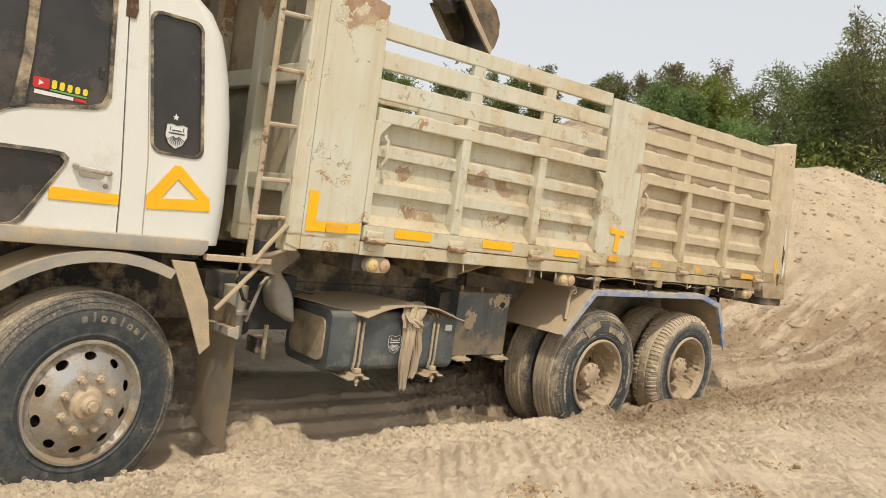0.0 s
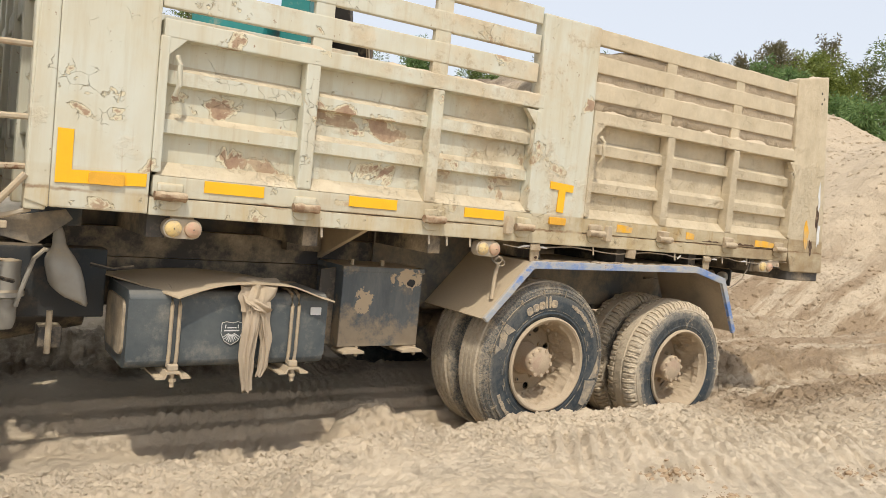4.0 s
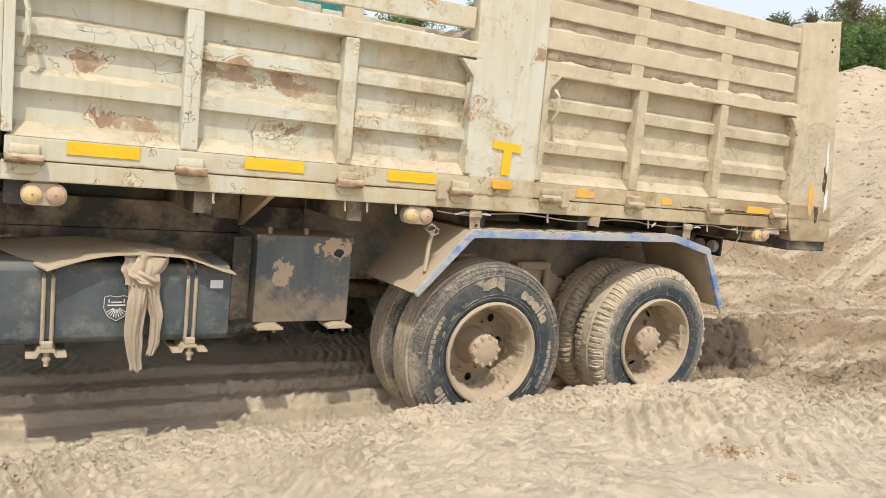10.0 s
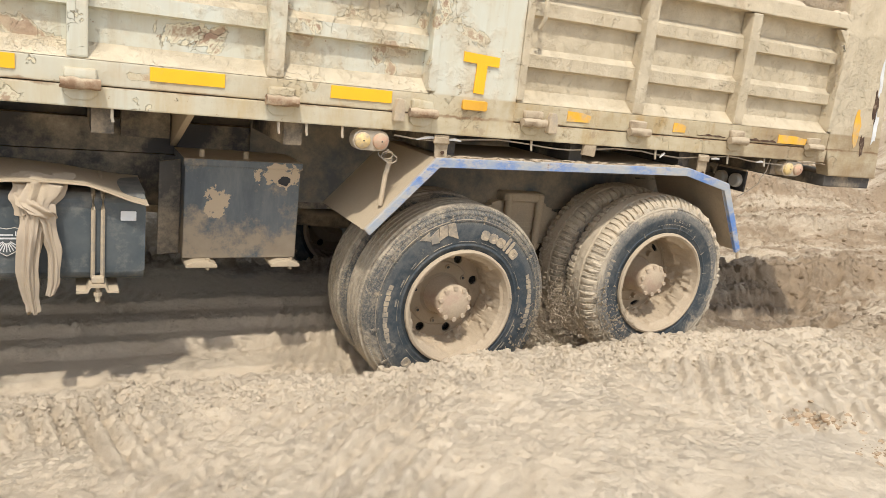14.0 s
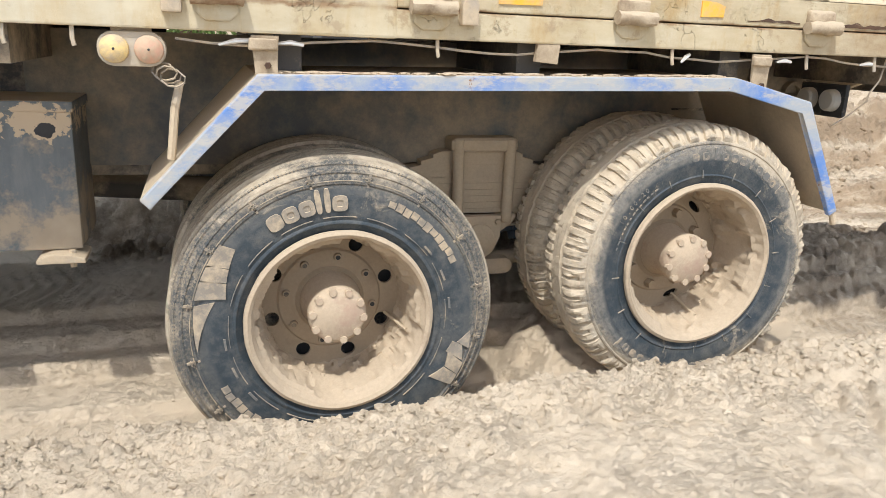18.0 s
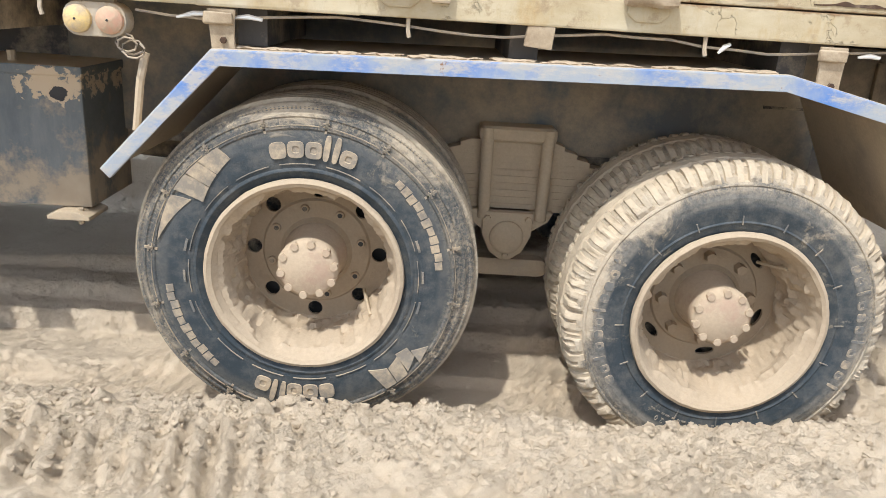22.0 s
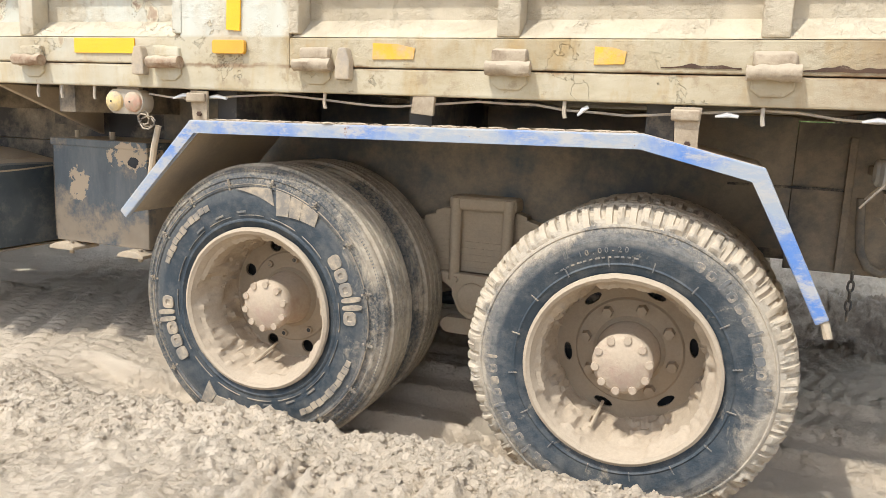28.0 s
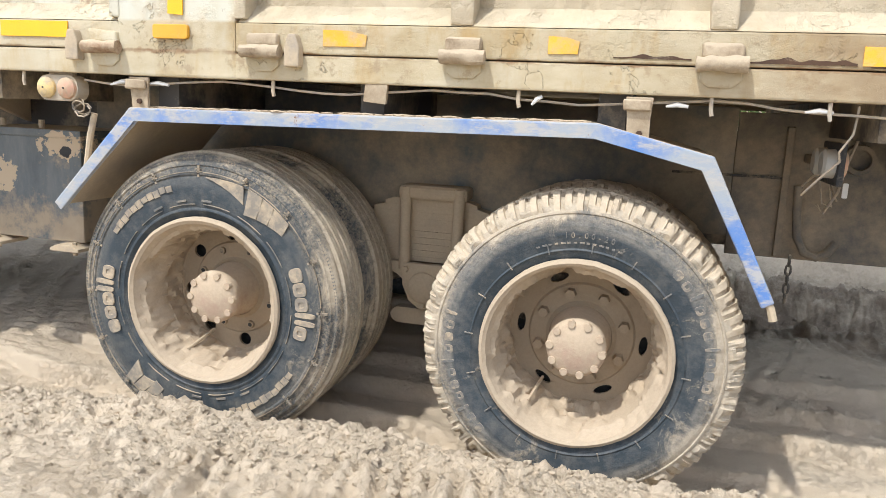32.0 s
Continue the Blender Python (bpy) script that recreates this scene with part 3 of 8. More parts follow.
def slab(bm, pts, y0, y1, bev=0.0):
    """A plate with the outline pts (x, z), from y0 to y1."""
    a = [bm.verts.new((x, y0, z)) for x, z in pts]
    b = [bm.verts.new((x, y1, z)) for x, z in pts]
    k = len(pts)
    faces = [bm.faces.new(a), bm.faces.new(b[::-1])]
    faces += [bm.faces.new((a[i], b[i], b[(i + 1) % k], a[(i + 1) % k])) for i in range(k)]
    bevelled(bm, list({e for f in faces for e in f.edges}), bev)
    return bm


def prism_x(bm, pts, x0, x1, bev=0.0):
    """A bar with the section pts (y, z), from x0 to x1."""
    a = [bm.verts.new((x0, y, z)) for y, z in pts]
    b = [bm.verts.new((x1, y, z)) for y, z in pts]
    k = len(pts)
    faces = [bm.faces.new(a), bm.faces.new(b[::-1])]
    faces += [bm.faces.new((a[i], b[i], b[(i + 1) % k], a[(i + 1) % k])) for i in range(k)]
    bevelled(bm, list({e for f in faces for e in f.edges}), bev)
    return bm


def rounded(x0, x1, z0, z1, r, seg=4):
    pts = []
    for cx, cz, a0 in ((x1 - r, z1 - r, 0), (x0 + r, z1 - r, 90), (x0 + r, z0 + r, 180), (x1 - r, z0 + r, 270)):
        for k in range(seg + 1):
            a = radians(a0 + 90 * k / seg)
            pts.append((cx + r * math.cos(a), cz + r * math.sin(a)))
    return pts


def holed(bm, outer, holes, y0, y1):
    """A plate with openings, from y0 to y1; loops are (x, z)."""
    edges = []
    for loop in [outer, *holes]:
        vs = [bm.verts.new((x, y0, z)) for x, z in loop]
        edges += [bm.edges.new((vs[i], vs[(i + 1) % len(vs)])) for i in range(len(vs))]
    r = bmesh.ops.triangle_fill(bm, use_beauty=True, edges=edges)
    faces = [g for g in r["geom"] if isinstance(g, bmesh.types.BMFace)]
    ex = bmesh.ops.extrude_face_region(bm, geom=faces)
    for v in [g for g in ex["geom"] if isinstance(g, bmesh.types.BMVert)]:
        v.co.y = y1
    return bm


def lathe(bm, prof, n=64, cap=False):
    """A body of revolution round the y axis; prof is (radius, y)."""
    rings = []
    for r, y in prof:
        rings.append([bm.verts.new((r * math.cos(2 * math.pi * k / n), y, r * math.sin(2 * math.pi * k / n))) for k in range(n)])
    for a, b in zip(rings, rings[1:]):
        for k in range(n):
            bm.faces.new((a[k], a[(k + 1) % n], b[(k + 1) % n], b[k]))
    if cap:
        bm.faces.new(rings[0])
        bm.faces.new(rings[-1][::-1])
    return bm


def tube(bm, pts, r, n=8):
    pts = [Vector(p) for p in pts]
    rings = []
    for i, p in enumerate(pts):
        d = (pts[min(i + 1, len(pts) - 1)] - pts[max(i - 1, 0)]).normalized()
        u = d.cross(Vector((0.13, 0.31, 0.94))).normalized()
        w = d.cross(u)
        rr = r[i] if isinstance(r, (list, tuple)) else r
        rings.append([bm.verts.new(p + rr * (u * math.cos(2 * math.pi * k / n) + w * math.sin(2 * math.pi * k / n))) for k in range(n)])
    for a, b in zip(rings, rings[1:]):
        for k in range(n):
            bm.faces.new((a[k], a[(k + 1) % n], b[(k + 1) % n], b[k]))
    bm.faces.new(rings[0])
    bm.faces.new(rings[-1][::-1])
    return bm


def knob(bm, c, r, h, n=8):
    """A short bolt or lens at c, rising by h towards -y."""
    a = [bm.verts.new((c[0] + r * math.cos(2 * math.pi * k / n), c[1], c[2] + r * math.sin(2 * math.pi * k / n))) for k in range(n)]
    b = [bm.verts.new((c[0] + 0.86 * r * math.cos(2 * math.pi * k / n), c[1] - h, c[2] + 0.86 * r * math.sin(2 * math.pi * k / n))) for k in range(n)]
    for k in range(n):
        bm.faces.new((a[k], a[(k + 1) % n], b[(k + 1) % n], b[k]))
    bm.faces.new(b)
    bm.faces.new(a[::-1])
    return bm


BM = bmesh.new


# ---- the ground ----
def fade(a, lo, hi):
    k = np.clip((a - lo) / (hi - lo), 0, 1)
    return k * k * (3 - 2 * k)


def waves(x, y, seed, n=14, lo=0.6, hi=9.0, power=1.0):
    """A sum of slanted sine waves: cheap uneven relief."""
    rng = np.random.RandomState(seed)
    z = np.zeros_like(x)
    for k in range(n):
        f = lo * (hi / lo) ** (k / (n - 1))
        a, p = rng.uniform(0, 2 * math.pi, 2)
        z += np.sin(f * (x * math.cos(a) + y * math.sin(a)) + p + 1.3 * np.sin(0.6 * f * (y * math.cos(a) - x * math.sin(a)) + 2 * p)) / f**power
    return z


def cells(x, y, size, seed):
    """Lumps: one rounded clod per jittered cell."""
    rng = np.random.RandomState(seed)
    jx, jy, jh = rng.rand(64, 64), rng.rand(64, 64), rng.rand(64, 64)
    i, j = np.floor(x / size).astype(int), np.floor(y / size).astype(int)
    best = np.zeros_like(x)
    for di in (-1, 0, 1):
        for dj in (-1, 0, 1):
            a, b = (i + di) % 64, (j + dj) % 64
            cx, cy, h = (i + di + jx[a, b]) * size, (j + dj + jy[a, b]) * size, jh[a, b]
            d2 = ((x - cx) ** 2 + (y - cy) ** 2) / (size * (0.35 + 0.4 * h)) ** 2
            best = np.maximum(best, h**2 * np.sqrt(np.clip(1 - d2, 0, 1)))
    return best


def shards(x, y, size, seed):
    """Broken slabs: flat, tilted pieces of uneven height with a crack round each."""
    rng = np.random.RandomState(seed)
    jx, jy, jh, ga, gb = (rng.rand(64, 64) for _ in range(5))
    i, j = np.floor(x / size).astype(int), np.floor(y / size).astype(int)
    f1, f2, h = np.full_like(x, 9.0), np.full_like(x, 9.0), np.zeros_like(x)
    for di in (-1, 0, 1):
        for dj in (-1, 0, 1):
            a, b = (i + di) % 64, (j + dj) % 64
            ex, ey = x / size - (i + di + jx[a, b]), y / size - (j + dj + jy[a, b])
            d = np.hypot(ex, ey)
            lift = jh[a, b] ** 1.5 + 0.9 * (ga[a, b] - 0.5) * ex + 0.9 * (gb[a, b] - 0.5) * ey
            closer = d < f1
            f2 = np.where(closer, f1, np.minimum(f2, d))
            h = np.where(closer, lift, h)
            f1 = np.where(closer, d, f1)
    return h * fade(f2 - f1, 0.0, 0.22)


def grains(x, y, size, seed, octaves=4, rough=0.55):
    """Smooth random relief in several octaves, from 0 to 1."""
    rng = np.random.RandomState(seed)
    v = rng.rand(256, 256)
    out, amp, tot = np.zeros_like(x), 1.0, 0.0
    for k in range(octaves):
        s = size / 2.03**k
        u, w = x / s + 17.3 * k, y / s + 5.1 * k
        i, j = np.floor(u).astype(int), np.floor(w).astype(int)
        p, q = u - i, w - j
        p, q = p * p * (3 - 2 * p), q * q * (3 - 2 * q)
        i0, j0, i1, j1 = i % 256, j % 256, (i + 1) % 256, (j + 1) % 256
        out += amp * ((v[i0, j0] * (1 - p) + v[i1, j0] * p) * (1 - q) + (v[i0, j1] * (1 - p) + v[i1, j1] * p) * q)
        tot += amp
        amp *= rough
    return out / tot


def ground_z(x, y):
    # crest of the near bank along the track
    crest = np.interp(x, [-6, -3.8, -3.1, -2.5, -2.2, -1.9, -1.4, -0.6, -0.3, 0.0, 0.3, 0.85, 1.2, 1.8, 2.6, 4.5, 7.0, 10.0], [0.27, 0.25, 0.305, 0.29, 0.32, 0.295, 0.30, 0.315, 0.355, 0.362, 0.37, 0.34, 0.36, 0.36, 0.31, 0.365, 0.54, 0.75])
    crest = crest + 0.02 * waves(x, y * 0.3, 3, 8, 2.0, 14.0, 0.6)
    floor = 0.085 + 0.010 * waves(x, y, 5, 8, 3, 16, 0.8) + 0.02 * fade(x, 3, 8) * 8
    near = crest + 0.10 * fade(-y, 0.5, 1.6) + 0.03 * waves(x, y, 7, 10, 1.0, 6.0, 1.0) * fade(-y, 0.6, 2.0)
    mid = 0.27 + 0.02 * waves(x, y, 9, 8, 1.5, 9.0, 0.8)
    wy = y + 0.045 * (grains(x, y, 0.5, 82, 4, 0.6) - 0.5)
    inner_foot = 0.10 + 0.10 * fade(-x, 2.3, 2.7) * (1 - fade(-x, 3.2, 3.8))
    z = near + (floor - near) * fade(wy - inner_foot + 0.10, -0.28, 0.12)
    # walls of the rut, notched by the tread blocks
    saw = np.abs(((x + 0.02 * grains(x, y, 0.3, 85, 2)) / 0.043) % 1.0 - 0.5) * 2
    notch = fade(saw, 0.80, 0.96) * fade(grains(x, y * 0.3, 0.5, 86, 3), 0.42, 0.55)
    ahead = fade(-x, 2.2, 2.8)
    ridge = 0.085 * ahead * fade(wy, 0.262, 0.30) * (1 - 0.55 * fade(wy, 0.335, 0.375))
    z = z + ridge + (1 - ahead) * 0.035 * fade(wy, 0.33, 0.36)
    lip = 0.025 * (grains(x, y, 0.06, 87, 3) - 0.5)
    rough = 0.016 * (grains(x, y, 0.09, 98, 4, 0.65) - 0.5)
    z = z + (0.190 + rough + lip * (1 - fade(wy, 0.62, 0.66)) - z) * fade(wy + 0.6 * lip, 0.572, 0.592)
    z = z + (0.250 + rough + (1.2 * lip - 0.016 * notch) * (1 - fade(wy, 0.77, 0.83)) - z) * fade(wy + 0.8 * lip, 0.705, 0.724)
    z = z + (mid + 0.025 + lip * (1 - fade(wy, 0.94, 1.0)) - z) * fade(wy + 0.6 * lip, 0.875, 0.90)
    z = z + (0.13 - z) * fade(wy, 1.55, 1.75)
    # where only the front wheels have been the ground is flat
    flat = fade(-x, 4.25, 4.75) * fade(y, -0.9, -0.1) * (1 - fade(y, 2.3, 3.0))
    z = z + (0.215 + 0.012 * waves(x, y, 88, 8, 2.0, 12.0, 0.8) - z) * flat
    far = 0.34 + 0.05 * waves(x, y, 11, 8, 0.5, 5.0, 0.9) + 0.01 * np.clip(y - 3, 0, 30)
    behind = fade(x, 1.7, 2.8)
    z = z + (far - z) * ((1 - behind) * (0.55 * fade(wy, 2.35, 2.62) + 0.45 * fade(wy, 2.9, 4.0)) + behind * fade(wy, 1.5, 4.0))
    # broken crust and crumbs along the bank, smoother further out
    patchy = grains(x, y, 0.9, 71, 3)
    crumbly = fade(-y, -0.12, 0.10) * (1 - 0.75 * fade(-y, 0.75, 1.6) * fade(0.62 - patchy, 0.0, 0.12))
    crumbly = crumbly * (1 - 0.5 * fade(-y, 2.5, 5.0))
    wild = 0.9 * fade(y, 2.3, 2.7) * (1 - fade(y, 5, 9)) + 0.5 * fade(x, 3.2, 4.5) * fade(y, -0.2, 0.3) * (1 - fade(y, 4, 6))
    band_y = -0.52 - 0.22 * (grains(x, y, 1.3, 89, 2) - 0.5)
    slabby = fade(band_y - y, 0.0, 0.07)
    amount = crumbly * (1 - 0.52 * slabby * (1 - fade(x, 1.2, 2.2))) + wild + 0.10 * fade(y, -0.1, 0.15) * (1 - fade(y, 2.2, 2.6))
    z = z + amount * (0.040 * (grains(x, y, 0.20, 72, 5, 0.68) - 0.5) + 0.016 * shards(x + 0.3 * y, y, 0.13, 31) * fade(patchy, 0.40, 0.55) + 0.022 * cells(x, y, 0.062, 90) + 0.016 * cells(x + 0.4 * y, y, 0.034, 91) + 0.010 * cells(x, y - 0.3 * x, 0.020, 92) + 0.013 * shards(x, y - 0.4 * x, 0.052, 32) + 0.011 * shards(x, y, 0.027, 34))
    # packed slabs below the crumbs, with open cracks between them
    z = z + slabby * (1 - fade(-y, 1.6, 2.4)) * (0.020 * shards(x, y - 0.2 * x, 0.15, 35) * fade(grains(x, y, 0.5, 95, 2), 0.45, 0.6) + 0.018 * shards(x, y + 0.35 * x, 0.34, 33) + 0.010 * (grains(x, y, 0.4, 93, 3) - 0.5))
    # slanting tread prints on the near bank
    print_zone = fade(grains(x, y, 1.1, 74, 2), 0.40, 0.52)
    band = fade(-y, 0.42, 0.62) * (1 - fade(-y, 2.0, 2.6)) * print_zone
    s = np.sin((x * 0.75 - y * 0.66 + 0.02 * grains(x, y, 0.15, 75, 2)) * 2 * math.pi / 0.085)
    z = z + 0.013 * band * np.clip(1.8 * s, -1, 1) * (0.4 + 0.6 * fade(grains(x, y, 0.3, 76, 3), 0.40, 0.55))
    lugs = fade(x, -3.3, -3.0) * (1 - fade(x, -1.7, -1.4)) * fade(-y, 0.30, 0.40) * (1 - fade(-y, 0.85, 1.05)) * fade(grains(x, y, 0.5, 96, 2), 0.36, 0.50)
    z = z + 0.018 * lugs * np.clip(1.7 * np.sin((x + 0.18 * y + 0.015 * grains(x, y, 0.12, 97, 2)) * 2 * math.pi / 0.072), -1, 1)
    # rounded tread prints and pushed-up sand in the track
    track = fade(y, 0.05, 0.2) * (1 - fade(y, 2.3, 2.5))
    z = z + 0.006 * track * np.clip(1.6 * np.sin((x * 0.92 + 0.4 * np.abs(y - 1.2) + 0.03 * grains(x, y, 0.2, 84, 3)) * 2 * math.pi / 0.062), -1, 1) * fade(grains(x, y, 0.6, 77, 3), 0.50, 0.60)
    prints = flat * fade(grains(x, y, 0.9, 94, 2), 0.42, 0.55)
    z = z + 0.014 * prints * np.clip(1.8 * np.sin((x * 0.5 - y * 0.87) * 2 * math.pi / 0.075), -1, 1) * fade(np.sin((x * 0.87 + y * 0.5) * 2 * math.pi / 0.16), -0.4, 0.2)
    lumpy = fade(x, -1.7, -1.4) * (1 - fade(x, 0.8, 1.4)) * fade(y, 1.3, 1.5) * (1 - fade(y, 2.7, 3.1)) + fade(x, 1.8, 2.3) * (1 - fade(x, 4.5, 5.5)) * fade(y, 0.1, 0.3) * (1 - fade(y, 1.3, 1.7))
    z = z + lumpy * (0.05 * shards(x, y, 0.16, 36) + 0.03 * shards(x, y, 0.06, 37))
    furrow = fade(x, 2.2, 3.4) * (1 - fade(x, 16, 22)) * fade(y, -0.9, -0.2) * (1 - fade(y, 5.5, 7.5))
    z = z + furrow * (0.07 * np.clip(1.7 * np.sin(2 * math.pi * (y + 0.35 * grains(x, y, 2.0, 78, 3)) / 0.95), -1, 1) + 0.08 * shards(x * 0.6, y, 0.22, 38) * fade(grains(x, y, 1.3, 79, 3), 0.45, 0.6))
    # sand flung up in front of the last axle
    z = z + 0.15 * np.sqrt(np.clip(1 - ((x - 0.47) / 0.34) ** 2 - ((y - 0.34) / 0.32) ** 2, 0, 1)) * (0.3 + 1.3 * grains(x, y, 0.16, 80, 5, 0.65))
    # piles behind, and the raised bank on which the excavator stands
    def cone(cx, cy, h, slope, sx=1.0, sy=1.0):
        d = np.sqrt(((x - cx) / sx) ** 2 + ((y - cy) / sy) ** 2)
        return np.clip(h - slope * (np.sqrt(d * d + 0.5) - 0.5) + 0.10 * waves(x, y, 51, 9, 0.7, 6.0, 1.0), -1, None)
    z = np.maximum(z, cone(16.9, 8.2, 4.95, 0.56) + 0.14 * grains(x, y, 0.9, 81, 6, 0.66))
    z = np.maximum(z, cone(24.5, 6.0, 3.75, 0.50, 1.0, 1.5))
    z = np.maximum(z, cone(17.0, 14.0, 4.2, 0.42, 1.6, 1.0))
    z = z + 1.45 * fade(x, 8.5, 17) * (1 - fade(y, 3.5, 6.5)) * fade(y, -7, -2) * (1 - fade(x, 22, 30))
    bank = 0.6 * fade(y, 3.0, 4.4) * fade(x, -1.2, 0.6) * (1 - fade(x, 7.0, 9.5)) * (1 - fade(y, 14, 17))
    z = z + bank * (1 - fade(z, 0.9, 1.6))
    # low wooded rise at the back
    z = z + 4.4 * fade(np.hypot(x, y), 22, 36) * fade(x * 0.5 + y, 8, 24) * (1 - fade(np.hypot(x, y), 160, 400))
    return z


def axis_steps(zones, grow_lo, grow_hi, far):
    """Grid lines: even steps in each zone (start, end, step), then growing steps out to far on both sides."""
    lines = [np.arange(a, b - 1e-6, st) for a, b, st in zones]
    lines.append(np.array([zones[-1][1]]))

    def tail(step, grow):
        out, p = [], 0.0
        while p < far:
            step *= grow
            p += step
            out.append(p)
        return np.array(out)
    lo, hi = tail(zones[0][2], grow_lo), tail(zones[-1][2], grow_hi)
    return np.concatenate([zones[0][0] - lo[::-1], *lines, zones[-1][1] + hi])


def build_ground():
    gx = axis_steps([(-5.2, 3.2, 0.0104), (3.2, 9.0, 0.026)], 1.06, 1.06, 1500)
    gy = axis_steps([(-1.35, 0.98, 0.0104), (0.98, 4.4, 0.024)], 1.05, 1.06, 1500)
    x, y = np.meshgrid(gx, gy)
    rng = np.random.RandomState(91)
    x = x + rng.uniform(-0.3, 0.3, x.shape) * np.gradient(gx)[None, :]
    y = y + rng.uniform(-0.3, 0.3, y.shape) * np.gradient(gy)[:, None]
    z = ground_z(x, y)
    ny, nx = x.shape
    co = np.stack([x, y, z], -1).reshape(-1, 3)
    k = np.arange(nx * ny).reshape(ny, nx)
    quads = np.stack([k[:-1, :-1], k[:-1, 1:], k[1:, 1:], k[1:, :-1]], -1).reshape(-1, 4)
    me = bpy.data.meshes.new("ground")
    me.vertices.add(len(co))
    me.vertices.foreach_set("co", co.ravel())
    me.loops.add(quads.size)
    me.loops.foreach_set("vertex_index", quads.ravel())
    me.polygons.add(len(quads))
    me.polygons.foreach_set("loop_start", np.arange(0, quads.size, 4))
    me.update()
    me.validate()
    me.shade_smooth()
    me.materials.append(M_SAND)
    return tagged(new("ground", me), "pale tan churned sand with wheel ruts and banks", "ground", kind="structure")


ground = build_ground()


# ---- the lorry; its own space: x to the tail, y across from the near side, z up ----
truck = thing("dump_truck", "loaded ten-wheel tipper lorry with pale peeling bed, caked with sand", "truck")


def bar(x0, x1, z0, z1, y0, y1, rise=0.0, bev=0.006):
    """A horizontal board of the side whose far end stands rise higher."""
    return slab(BM(), [(x0, z0), (x1, z0 + rise), (x1, z1 + rise), (x0, z1)], y0, y1, bev)


BED_Y, BED_W = 0.0, 2.42


def corrugated(bm, x0, x1, z0, z1, ribs, y_out, y_in, th=0.012):
    """A pressed side sheet: flat, with proud horizontal ribs at the heights given."""
    prof = [(y_in, z0)]
    for zr in ribs:
        prof += [(y_in, zr - 0.042), (y_out, zr - 0.034), (y_out, zr + 0.026), (y_in, zr + 0.056)]
    prof += [(y_in, z1)]
    back = [(y + th, z) for y, z in prof][::-1]
    return prism_x(bm, prof + back, x0, x1)


def caked(bm, much, seed):
    """Swells a small iron part unevenly with the sand that sticks to it."""
    bm.normal_update()
    for v in bm.verts:
        v.co += v.normal * much * noise.noise(v.co * 38 + Vector((seed, 0, 0))) + v.normal * 0.4 * much * noise.noise(v.co * 95)
    return bm


